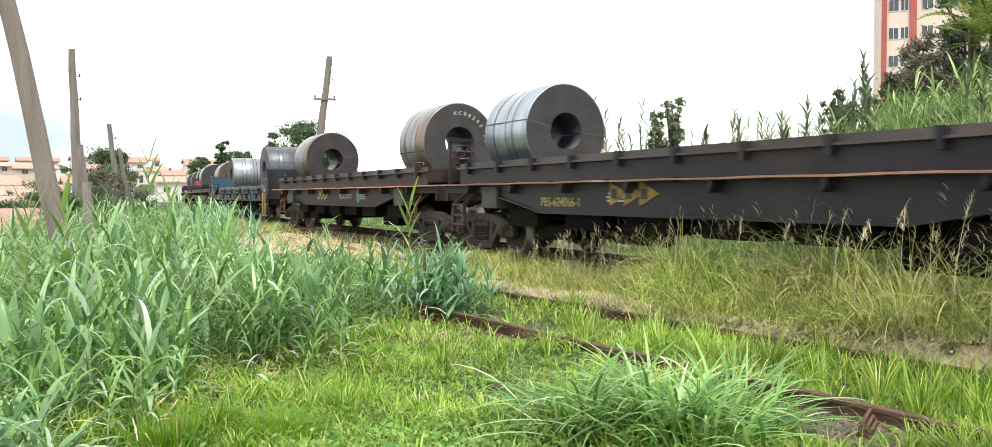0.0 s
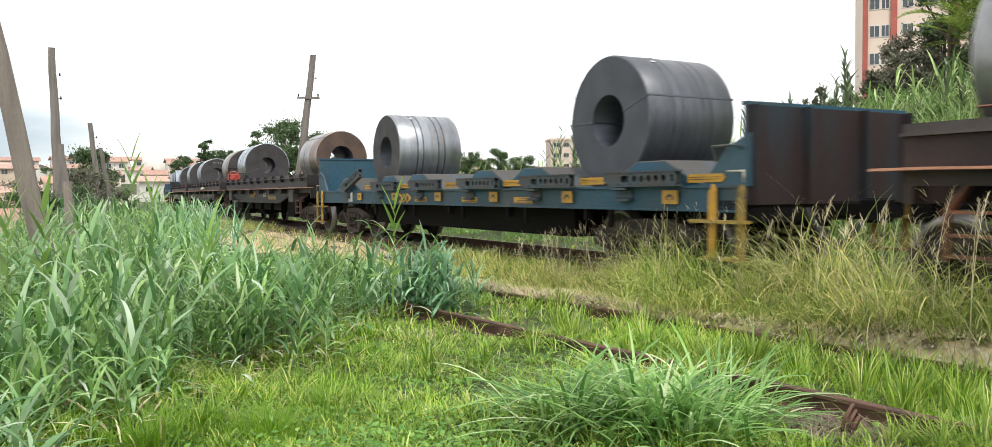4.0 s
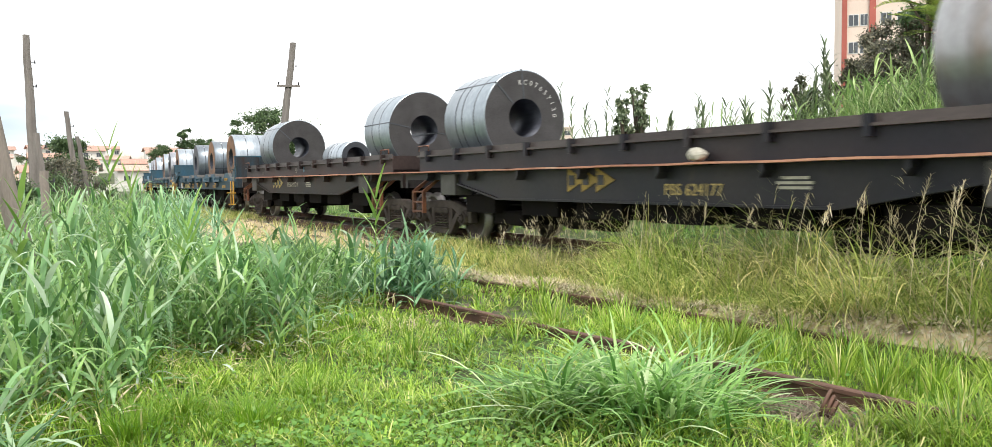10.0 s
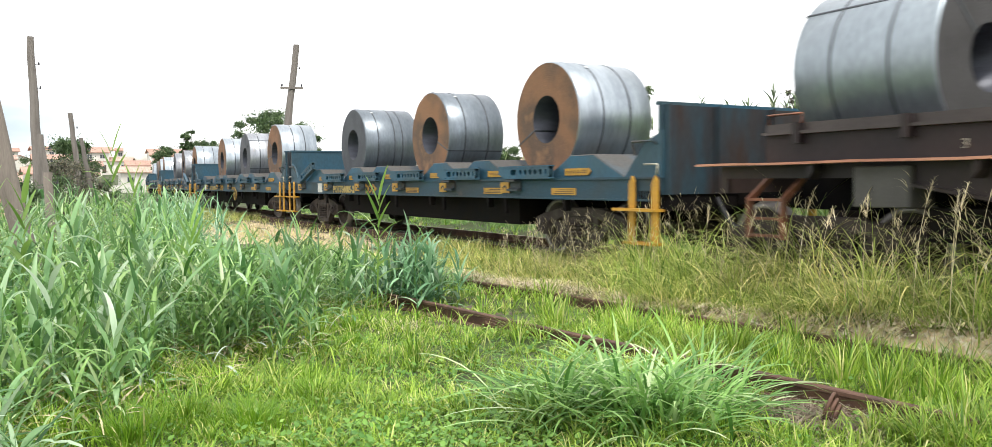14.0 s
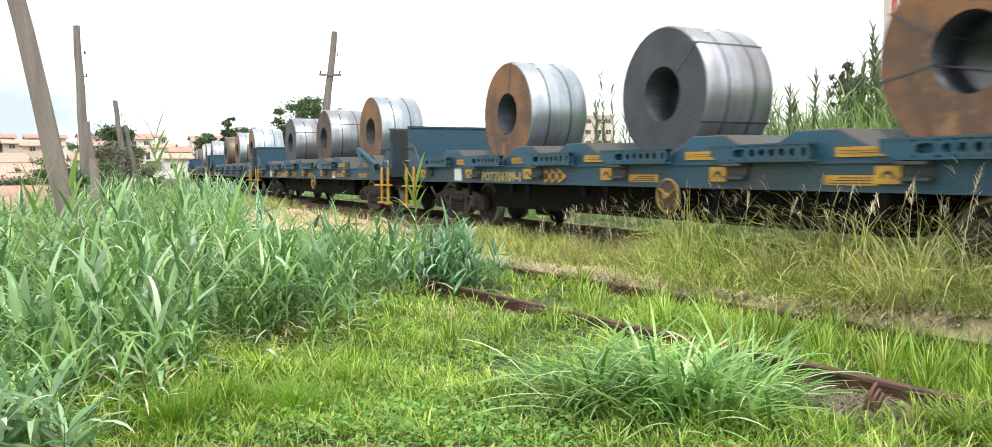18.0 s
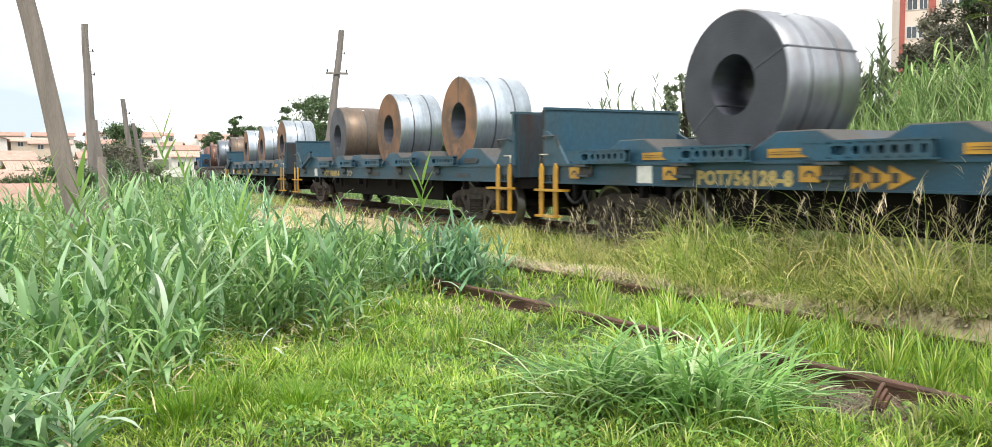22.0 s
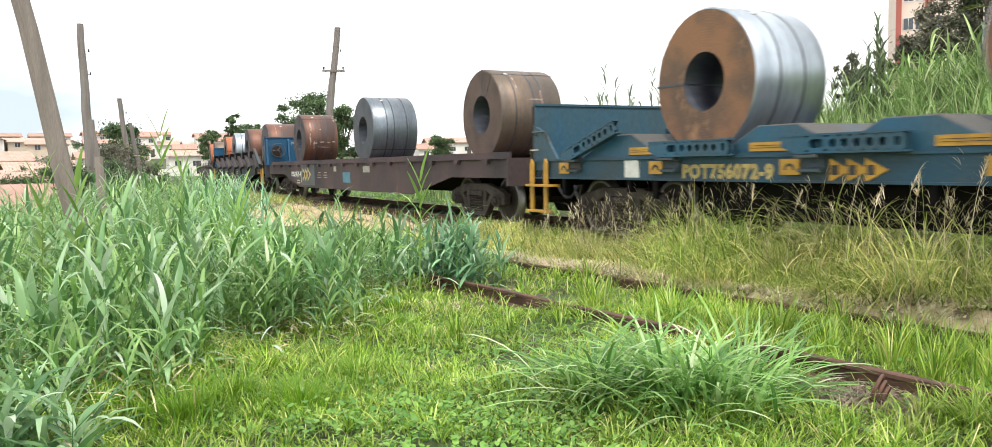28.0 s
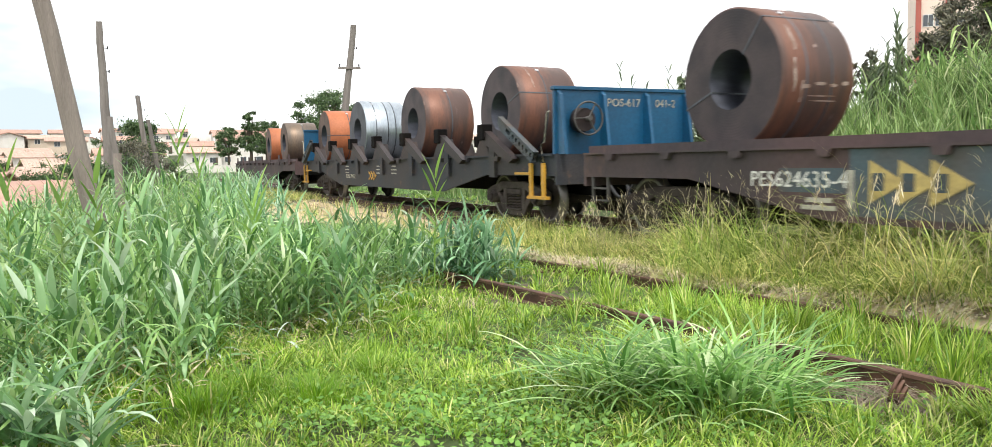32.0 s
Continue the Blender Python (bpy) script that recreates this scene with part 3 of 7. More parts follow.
RAIL_OUTLINE = [(-0.07, 0.0), (0.07, 0.0), (0.07, 0.012), (0.012, 0.03), (0.010, 0.115), (0.034, 0.125), (0.034, 0.15), (0.024, 0.158),
                (-0.024, 0.158), (-0.034, 0.15), (-0.034, 0.125), (-0.010, 0.115), (-0.012, 0.03), (-0.07, 0.012)]


def rail_mesh(name, pts, mats):
    """A rail swept along points (x, y, heading), its foot at z 0; the head's top has the second material."""
    bm = bmesh.new()
    rows = []
    for x, y, z, th in pts:
        c, s = math.cos(th), math.sin(th)
        rows.append([bm.verts.new((x + a * c, y - a * s, z + b)) for a, b in RAIL_OUTLINE])
    n = len(RAIL_OUTLINE)
    for a, b in zip(rows, rows[1:]):
        for i in range(n):
            f = bm.faces.new((a[i], a[(i + 1) % n], b[(i + 1) % n], b[i]))
            f.material_index = 1 if i == 7 else 0
    bm.faces.new(rows[0])
    bm.faces.new(rows[-1][::-1])
    return mesh_of(name, bm, mats)


def sleeper_mesh():
    bm = boxes((-1.35, 1.35, -0.12, 0.12, -0.16, 0.0))
    return mesh_of("sleeper", bm, SLEEPER, bevel=0.02)


SLEEPER_MESH = sleeper_mesh()
bed = bmesh.new()
last = None
for i in range(0, 221):
    x, y, th = on_track(-30 + i * 0.6)
    row = []
    for k, a in enumerate((-1.75, -1.35, -0.9, -0.4, 0.0, 0.4, 0.9, 1.35, 1.75)):
        z = 0.262 - 0.1 * max(0, abs(a) - 1.2) / 0.5 + 0.012 * math.sin(i * 2.7 + k * 1.9) + 0.008 * math.sin(i * 5.1 - k * 3.3)
        row.append(bed.verts.new((x + a * math.cos(th), y - a * math.sin(th), z)))
    if last:
        for p0, p1, q1, q0 in zip(last, last[1:], row[1:], row):
            bed.faces.new((p0, p1, q1, q0))
    last = row
thing("track_bed", "dark oily ballast under the main line", "ballast", kind="structure", mesh=mesh_of("track_bed", bed, BALLAST))
main_track = thing("railway_track", "main line of two worn steel rails on timber sleepers", "railway track", kind="structure")
for side in (-0.835, 0.835):
    pts = []
    for i in range(0, 46):
        x, y, th = on_track(-30 + i * 4.0)
        pts.append((x + side * math.cos(th), y - side * math.sin(th), RAIL_Z - 0.158, th))
    part("rail", rail_mesh("rail", pts, [RAILRUST, RAILTOP]), None, main_track)
for i in range(90):
    x, y, th = on_track(-14 + i * 0.6)
    part("sleeper", SLEEPER_MESH, None, main_track, at=pose(x, y, RAIL_Z - 0.16, 0, random.uniform(-0.4, 0.4), -math.degrees(th) + random.uniform(-1, 1)))

# the overgrown siding: it runs a little askew to the main line
SID_X, SID_SLOPE, SID_Z = 5.08, -0.113, 0.15
sid_th = math.atan(SID_SLOPE)
siding = thing("railway_siding", "disused rusty siding track overgrown with grass", "railway track", kind="structure")


def siding_at(y, off):
    return SID_X + SID_SLOPE * y + off / math.cos(sid_th)


for off in (-0.0, 1.63):
    pts = [(siding_at(y, off), y, SID_Z - 0.158 + 0.004 * math.sin(y * 1.7), sid_th) for y in np.linspace(-7, 13, 41)]
    rail = part("rail", rail_mesh("rail", pts, [RAILRUST, RAILRUST]), None, siding, "rusty brown rail")
    if off == 0.0:
        fp = boxes((-0.045, -0.012, 6.9, 7.5, 0.03, 0.115))
        for k in range(4):
            cyl(fp, (-0.045, 6.98 + 0.15 * k, 0.075), (-0.075, 6.98 + 0.15 * k, 0.075), 0.018, n=6)
        part("fishplate", fp, RAILRUST, rail, at=Matrix.Translation((siding_at(7.2, 0), 7.2, SID_Z - 0.155)) @ Matrix.Rotation(-sid_th, 4, 'Z') @ Matrix.Translation((0, -7.2, 0)))
for i in range(27):
    y = -6 + i * 0.68
    part("sleeper", SLEEPER_MESH, None, siding, at=pose(siding_at(y, 0.815), y, SID_Z - 0.15 + random.uniform(-0.03, 0.0), 0, random.uniform(-1, 1), -math.degrees(sid_th) + random.uniform(-3, 3)))

# ---------------------------------------------------------------- the train
# metres that the train has rolled at every full second
ROLLED = [0.0, 6.08, 12.17, 18.31, 24.5, 30.61, 36.7, 42.78, 48.79, 54.71, 60.49, 66.17, 71.78, 77.37, 83.05, 88.73, 94.36, 99.98, 105.59, 111.26,
          116.92, 122.6, 128.32, 134.12, 139.91, 145.63, 151.33, 156.99, 162.55, 168.02, 173.43, 178.86, 184.28]
HEAD = 40.62
MOVING, WHEELS = [], []


def riding(ob, u, lift=0.0, across=0.0, turn=0.0):
    """Lets a thing ride with the train: u metres from its head, lift over the rails, across the track."""
    MOVING.append((ob, u, lift, across, turn))
    x, y, th = on_track(u - HEAD)
    ob.matrix_basis = pose(x + across, y, RAIL_Z + lift, 0, 0, -math.degrees(th)) @ Matrix.Rotation(radians(turn), 4, 'Z')
    return ob


def wheelset_mesh():
    bm = bmesh.new()
    cyl(bm, (-0.8, 0, 0), (0.8, 0, 0), 0.085, n=14)
    for s in (-1, 1):
        strips = lathe(bm, [(s * 0.735, 0.09), (s * 0.735, 0.36), (s * 0.735, 0.455), (s * 0.765, 0.462), (s * 0.78, 0.436), (s * 0.872, 0.428),
                            (s * 0.872, 0.37), (s * 0.835, 0.34), (s * 0.82, 0.17), (s * 0.85, 0.15), (s * 0.85, 0.09)], "x", n=36)
        for k in (2, 3, 4, 5):
            for f in strips[k]:
                f.material_index = 1
        cyl(bm, (s * 0.85, 0, 0), (s * 1.12, 0, 0), 0.08, n=12)
    return mesh_of("wheelset", bm, [BOGIE, TREAD])


WHEELSET = wheelset_mesh()


def side_frame_mesh():
    """One cast side frame of a freight bogie, centred over its middle, x 0 in its plane."""
    bm = bmesh.new()
    prism_x(bm, [(-1.18, 0.34), (-1.18, 0.56), (-0.95, 0.64), (-0.45, 0.74), (0.45, 0.74), (0.95, 0.64), (1.18, 0.56), (1.18, 0.34),
                 (1.08, 0.34), (1.06, 0.48), (0.7, 0.49), (0.42, 0.6), (-0.42, 0.6), (-0.7, 0.49), (-1.06, 0.48), (-1.08, 0.34)], -0.07, 0.07)
    prism_x(bm, [(-0.72, 0.50), (-0.58, 0.53), (-0.28, 0.22), (0.28, 0.22), (0.58, 0.53), (0.72, 0.50), (0.36, 0.1), (-0.36, 0.1)], -0.07, 0.07)
    for s in (-1, 1):
        prism_x(bm, [(s * 0.30, 0.2), (s * 0.44, 0.26), (s * 0.44, 0.62), (s * 0.30, 0.62)], -0.075, 0.075)
    box(bm, -0.09, 0.09, -0.3, 0.3, 0.5, 0.6)
    box(bm, -0.1, 0.09, -0.3, 0.3, 0.2, 0.235)
    return mesh_of("bogie_frame", bm, BOGIE, bevel=0.012)


def spring_mesh():
    bm = bmesh.new()
    r, turns = 0.055, 5
    last = None
    for i in range(turns * 12 + 1):
        a = 2 * math.pi * i / 12
        z = 0.235 + 0.265 * i / (turns * 12)
        row = []
        for k in range(5):
            b = 2 * math.pi * k / 5
            rr = r + 0.016 * math.cos(b)
            row.append(bm.verts.new((rr * math.cos(a), rr * math.sin(a), z + 0.016 * math.sin(b))))
        if last:
            for k in range(5):
                bm.faces.new((last[k], last[(k + 1) % 5], row[(k + 1) % 5], row[k]))
        last = row
    return mesh_of("spring", bm, BOGIE)


def axle_cap_mesh():
    bm = bmesh.new()
    cyl(bm, (-0.11, 0, 0.43), (0.11, 0, 0.43), 0.125, n=18)
    cyl(bm, (-0.15, 0, 0.43), (-0.1, 0, 0.43), 0.085, n=14)
    for i in range(3):
        a = 2 * math.pi * i / 3
        cyl(bm, (-0.17, 0.05 * math.cos(a), 0.43 + 0.05 * math.sin(a)), (-0.14, 0.05 * math.cos(a), 0.43 + 0.05 * math.sin(a)), 0.016, n=6)
    box(bm, -0.08, 0.08, -0.14, 0.14, 0.5, 0.58)
    return mesh_of("axle_cap", bm, BOGIE)


FRAME_MESH, SPRING_MESH, CAP_MESH = side_frame_mesh(), spring_mesh(), axle_cap_mesh()
BASE = 0.895


def bogies(wagon, places):
    for y in places:
        bm = boxes((-1.0, 1.0, -0.16, 0.16, 0.42, 0.7))
        cyl(bm, (0, 0, 0.7), (0, 0, 0.84), 0.2, n=16)
        box(bm, -0.72, 0.72, -0.62, -0.52, 0.34, 0.5)
        box(bm, -0.72, 0.72, 0.52, 0.62, 0.34, 0.5)
        part("bolster", bm, SHADEGRIME, wagon, at=Matrix.Translation((0, y, 0)))
        for s in (-1, 1):
            m = Matrix.Translation((s * 1.05, y, 0)) @ Matrix.Rotation(0 if s < 0 else math.pi, 4, 'Z')
            fr = part("bogie_frame", FRAME_MESH, None, wagon, at=m)
            for k in (-0.17, 0.0, 0.17):
                part("spring", SPRING_MESH, None, fr, at=Matrix.Translation((-0.03, k, 0)))
            for k in (-BASE, BASE):
                part("axle_cap", CAP_MESH, None, fr, at=Matrix.Translation((0, k, 0)))
        for k in (-BASE, BASE):
            part("wheelset", WHEELSET, None, wagon, at=Matrix.Translation((0, y + k, 0.43)))


def coupler(wagon, y_end, out_dir):
    bm = bmesh.new()
    s = out_dir
    box(bm, -0.08, 0.08, min(y_end, y_end + s * 0.55), max(y_end, y_end + s * 0.55), 0.78, 0.98)
    box(bm, -0.17, 0.12, min(y_end + s * 0.5, y_end + s * 0.78), max(y_end + s * 0.5, y_end + s * 0.78), 0.74, 1.02)
    part("coupler", bm, SHADEGRIME, wagon, bevel=0.03)
    bm = bmesh.new()
    tube(bm, [(-0.42 + 0.025 * i, y_end + s * 0.075 * i, 0.9 - 0.42 * math.sin(math.pi * i * 0.9 / 8)) for i in range(9)], 0.028)
    part("brake_hose", bm, INK, wagon)


def hand_wheel(name, parent, centre, axis, r, mat, label=""):
    bm = bmesh.new()
    ring(bm, centre, axis, r, 0.016, 24, 6)
    c = Vector(centre)
    for i in range(3):
        a = 2 * math.pi * i / 3 + 0.5
        d = {"x": Vector((0, math.cos(a), math.sin(a))), "y": Vector((math.sin(a), 0, math.cos(a)))}[axis]
        cyl(bm, c, c + d * r, 0.013, n=6)
    e = {"x": Vector((0.06, 0, 0)), "y": Vector((0, 0.06, 0))}[axis]
    cyl(bm, c - e, c + e, 0.04, n=10)
    return part(name, bm, mat, parent, label)


def arrows(parent, y, z, length, height, mat, x=-1.408):
    """Three arrow heads in a row about y, pointing along -y, with a dark plain block on each."""
    em = None
    for i in range(3):
        y0 = y + length / 2 - i * length * 0.31
        bm = bmesh.new()
        prism_x(bm, [(y0, z + height * 0.5), (y0 - length * 0.38, z), (y0, z - height * 0.5)], x - 0.004 - 0.002 * i, x + 0.003)
        if em is None:
            em = part("arrow_mark", bm, mat, parent, "yellow painted arrow emblem")
        else:
            part("arrow_head", bm, mat, em)
        block = (x - 0.014, x - 0.004, y0 - length * 0.16, y0 - length * 0.04, z - height * 0.2, z + height * 0.2)
        part("emblem_block", boxes(block), INK if mat in (YELLOW, DULLYELLOW) else GREYPAINT, em)
    return em


def bars(parent, y, z, n, w, h, mat, x=-1.408, gap=1.7):
    """Unreadable small writing as plain bars."""
    bm = bmesh.new()
    for i in range(n):
        ww = w * (0.7 + 0.3 * ((i * 37) % 10) / 10)
        box(bm, x - 0.003, x + 0.002, y - ww / 2, y + ww / 2, z - i * h * gap, z - i * h * gap + h)
    return part("small_writing", bm, mat, parent)


# ---- black fishbelly flat wagons ---------------------------------------------------------------------------------
PB_L, PB_P, PB_B = 6.32, 7.12, 5.88     # half length of the deck, of the side boards, half distance of the bogies


def black_wagon():
    w = new("flat_wagon")
    for s in (-1, 1):
        a, b = (-1.40, -1.375) if s < 0 else (1.375, 1.40)
        bm = bmesh.new()
        prism_x(bm, [(-PB_L - 0.5, 1.14), (-4.9, 1.13), (-3.2, 0.83), (3.2, 0.83), (4.9, 1.13), (PB_L + 0.5, 1.14), (PB_L + 0.5, 1.27), (-PB_L - 0.5, 1.27)], a, b)
        prism_x(bm, [(-4.9, 1.10), (-3.2, 0.80), (3.2, 0.80), (4.9, 1.10), (4.9, 1.13), (3.2, 0.83), (-3.2, 0.83), (-4.9, 1.13)],
                a - (0.05 if s < 0 else 0), b + (0.05 if s > 0 else 0))
        part("side_sill", bm, BLACKPAINT, w)
        a, b = (-1.36, -1.33) if s < 0 else (1.33, 1.36)
        part("side_wall", boxes((a, b, -PB_L, PB_L, 1.27, 1.585)), BLACKPAINT, w)
        a, b = (-1.43, -1.28) if s < 0 else (1.28, 1.43)
        part("top_ledge", boxes((a, b, -PB_L, PB_L, 1.585, 1.615), (a + 0.07, b - 0.06, -PB_L, PB_L, 1.615, 1.70)), LEDGEPAINT, w)
        for i in range(11):
            y = -PB_L + 0.45 + i * (2 * PB_L - 0.9) / 10
            part("stake_pocket", boxes((min(s * 1.36, s * 1.46), max(s * 1.36, s * 1.46), y - 0.035, y + 0.035, 1.49, 1.70)), BLACKPAINT, w)
        a, b = (-1.60, -1.40) if s < 0 else (1.40, 1.60)
        bm = bmesh.new()
        n = 28
        top = [(-PB_P + i * 2 * PB_P / n, 1.3 + 0.005 * math.sin(i * 1.9)) for i in range(n + 1)]
        prism_x(bm, [(y, z - 0.024) for y, z in top] + top[::-1], a, b)
        part("side_board", bm, ORANGE, w, "rusty orange running board along the side")
        for i in range(8):
            y = -5.6 + i * 1.6
            bm = bmesh.new()
            prism_x(bm, [(y - 0.03, 1.27), (y + 0.03, 1.27), (y + 0.03, 1.12), (y - 0.03, 1.2)], *((-1.56, -1.40) if s < 0 else (1.40, 1.56)))
            part("board_bracket", bm, BLACKPAINT, w)
    part("deck", boxes((-1.33, 1.33, -PB_L, PB_L, 1.32, 1.37)), BLACKPAINT, w, "dark steel deck")
    for s in (-1, 1):
        part("end_wall", boxes((-1.33, 1.33, min(s * PB_L, s * (PB_L - 0.03)), max(s * PB_L, s * (PB_L - 0.03)), 1.27, 1.66)), BLACKPAINT, w)
        y0 = s * (PB_L + 0.5)
        part("buffer_beam", boxes((-1.4, 1.4, min(y0, y0 + s * 0.1), max(y0, y0 + s * 0.1), 0.98, 1.27)), BLACKPAINT, w)
        coupler(w, y0 + s * 0.1, s)
        for t in (-1, 1):
            x = t * 1.42
            yy = 6.48 if s > 0 else -5.82
            lad = None
            for k in (0.0, 0.45):
                y_ = yy - k * s
                bm = bmesh.new()
                prism_y(bm, [(x - t * 0.035, 0.5), (x + t * 0.035, 0.5), (x + t * 0.035, 0.93), (x - t * 0.42, 1.26), (x - t * 0.5, 1.26), (x - t * 0.035, 0.9)], y_ - 0.022, y_ + 0.022)
                if lad is None:
                    lad = part("ladder", bm, ORANGESTEEL, w, "rusty orange corner ladder")
                else:
                    part("stile", bm, ORANGESTEEL, lad)
            for z in (0.52, 0.7, 0.9):
                part("rung", boxes((x - 0.03, x + 0.03, min(yy, yy - 0.45 * s), max(yy, yy - 0.45 * s), z, z + 0.028)), ORANGESTEEL, lad)
            bm = bmesh.new()
            ya, yb, xa = s * (PB_L - 0.08), s * (PB_L - 0.5), t * 1.41
            tube(bm, [(xa, ya, 1.69), (xa, ya, 1.79), (xa, yb, 1.79), (xa, yb, 1.69)], 0.014, n=6)
            part("grab_handle", bm, ORANGESTEEL, w)
            part("equipment_box", boxes((x - 0.06 if t < 0 else x - 0.3, x + 0.3 if t < 0 else x + 0.06, s * 4.9 - 0.28, s * 4.9 + 0.28, 0.86, 1.24)), BOXGREY, w, bevel=0.01)
    part("centre_sill", boxes((-0.3, 0.3, -PB_L - 0.4, PB_L + 0.4, 0.78, 1.4)), SHADEGRIME, w)
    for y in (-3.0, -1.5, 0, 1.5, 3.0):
        part("cross_bearer", boxes((-1.37, 1.37, y - 0.06, y + 0.06, 0.95, 1.32)), SHADEGRIME, w)
    # Added near-black boxes, chests included, that fill the shaded gap below the deck.
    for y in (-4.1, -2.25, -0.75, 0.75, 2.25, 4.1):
        part("under_beam", boxes((-1.25, 1.25, y - 0.5, y + 0.5, 0.56, 0.86)), SHADEGRIME, w)
    part("brake_chest", boxes((-1.1, 1.1, -3.9, -2.9, 0.36, 0.6)), SHADEGRIME, w, bevel=0.03)
    part("brake_chest", boxes((-1.1, 1.1, 3.0, 3.9, 0.36, 0.6)), SHADEGRIME, w, bevel=0.03)
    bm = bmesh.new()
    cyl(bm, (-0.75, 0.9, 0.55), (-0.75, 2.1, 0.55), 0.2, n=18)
    part("air_tank", bm, SHADEGRIME, w)
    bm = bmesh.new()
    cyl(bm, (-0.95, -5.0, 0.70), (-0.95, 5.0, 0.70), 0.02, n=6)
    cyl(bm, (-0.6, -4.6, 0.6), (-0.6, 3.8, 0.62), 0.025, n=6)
    part("brake_rod", bm, SHADEGRIME, w)
    bogies(w, (-PB_B, PB_B))
    return w


def brake_stand(w, red):
    """A hand brake on the end of a wagon that points along -y."""
    y = -PB_L - 0.42
    bm = boxes((-1.05, -0.98, y - 0.03, y + 0.03, 1.0, 2.3), (-0.62, -0.55, y - 0.03, y + 0.03, 1.0, 2.2), (-1.08, -0.52, y - 0.05, y + 0.05, 2.2, 2.28))
    part("brake_post", bm, BLACKPAINT, w)
    m = REDPAINT if red else BLACKPAINT
    part("brake_gearbox", boxes((-0.98, -0.6, y - 0.2, y - 0.03, 1.7, 2.02)), m, w, "red hand brake gearbox" if red else "", bevel=0.03)
    hand_wheel("brake_wheel", w, (-0.86, y - 0.28, 1.86), "y", 0.255, m, "red hand brake wheel" if red else "")


BLACK = [  # label, number, u of the middle, arrows, brake
    ("black fishbelly flat wagon with yellow arrows, carrying steel coils", "PBS-624066-1", 48.6, DULLYELLOW, None),
    ("dark rust-stained flat wagon with a blue painted patch and hand brake", "PBS-624107-7", 62.85, FADEDYELLOW, False),
    ("black flat wagon with orange side board and faded arrows", "PBS-624146-8", 95.05, DULLYELLOW, None),
    ("black flat wagon with a bright red hand brake wheel", "PBS 624177", 109.4, DULLYELLOW, True),
    ("dark olive-black flat wagon numbered in pale paint", "PES624182-4", 123.4, FADEDYELLOW, None),
]
base_black = black_wagon()
for i, (label, number, u, amat, brake) in enumerate(BLACK):
    w = base_black if i == 0 else copy_thing(base_black_copy, Matrix())
    if i == 0:
        base_black_copy = base_black
    tagged(w, label, "freight wagon", "wagons of the train")
    BLACK[i] += (w,)
# two of the wagons are of a deeper black, their ladders browner
for i in (0, 2):
    for ob in BLACK[i][-1].children_recursive:
        if ob.data.materials[0] in (BLACKPAINT, ORANGESTEEL, ORANGE):
            ob.data = ob.data.copy()
            ob.data.materials[0] = {BLACKPAINT: JETPAINT, ORANGESTEEL: BROWNSTEEL, ORANGE: DULLBOARD}[ob.data.materials[0]]
for ob in BLACK[3][-1].children_recursive:
    if ob.data.materials[0] is BLACKPAINT:
        ob.data = ob.data.copy()
        ob.data.materials[0] = JETPAINT
# marks and single fittings, once all copies are made
for (label, number, u, amat, brake, w), (ya, yn) in zip(BLACK, [(0.82, 2.66), (1.33, -0.8), (0.89, -2.13), (0.72, -1.24), (2.33, 0.8)]):
    arrows(w, ya, 1.11, 1.08, 0.34, amat)
    lettering("wagon_number", number, 0.2, LETTERYELLOW if amat is DULLYELLOW else LETTERPALE, w, near_side(-1.408, yn, 0.98 if amat is DULLYELLOW else 1.05), 0.003)
    bars(w, yn + 1.08 if number.endswith("6-8") else yn - 1.45, 1.1, 3, 0.5, 0.03, PALEPAINT)
    if brake is not None:
        brake_stand(w, brake)
    if number.endswith("7-7"):
        for s in (-1, 1):
            part("side_wall", boxes((min(s * 1.33, s * 1.36), max(s * 1.33, s * 1.36), PB_L, PB_L + 0.62, 1.27, 1.585)), BLACKPAINT, w)
            part("top_ledge", boxes((min(s * 1.28, s * 1.43), max(s * 1.28, s * 1.43), PB_L, PB_L + 0.62, 1.585, 1.615), (min(s * 1.35, s * 1.37), max(s * 1.35, s * 1.37), PB_L, PB_L + 0.62, 1.615, 1.70)), LEDGEPAINT, w)
        part("end_wall", boxes((-1.33, 1.33, PB_L + 0.59, PB_L + 0.62, 1.2, 1.66)), BLACKPAINT, w)
        bm = bmesh.new()
        cyl(bm, (-1.413, -1.9, 1.06), (-1.398, -1.9, 1.06), 0.16, n=18)
        box(bm, -1.412, -1.398, -2.1, -1.75, 0.98, 1.16)
        part("blue_patch", bm, TEALPAINT, w, "blue painted patch over old writing")
        part("tool_box", boxes((-1.38, -1.0, 5.2, 5.75, 0.83, 1.12)), BLUEPAINT, w, "small blue box under the frame", bevel=0.01)
    if number.endswith("82-4"):
        lettering("letter_mark", "D", 0.2, PALEPAINT, w, near_side(-1.365, 0.56, 1.44), 0.003)
        lettering("letter_mark", "3", 0.12, PALEPAINT, w, near_side(-1.365, 4.2, 1.41), 0.003)
        bars(w, -0.15, 1.4, 1, 0.1, 0.13, TEALPAINT, x=-1.365)
    if brake:
        bm = bmesh.new()
        bmesh.ops.create_icosphere(bm, subdivisions=2, radius=0.11, matrix=Matrix.Diagonal((1, 1.3, 0.8, 1)) @ Matrix.Translation((0, 0, 0)))
        for v in bm.verts:
            v.co += Vector((-1.5, -1.42, 1.39)) + 0.03 * Vector((noise.noise(v.co * 9), noise.noise(v.co * 8 + Vector((3, 1, 2))), noise.noise(v.co * 7)))
        part("cloth_bundle", bm, PALEPAINT, w, "pale crumpled plastic bundle on the side board")
    riding(w, u)


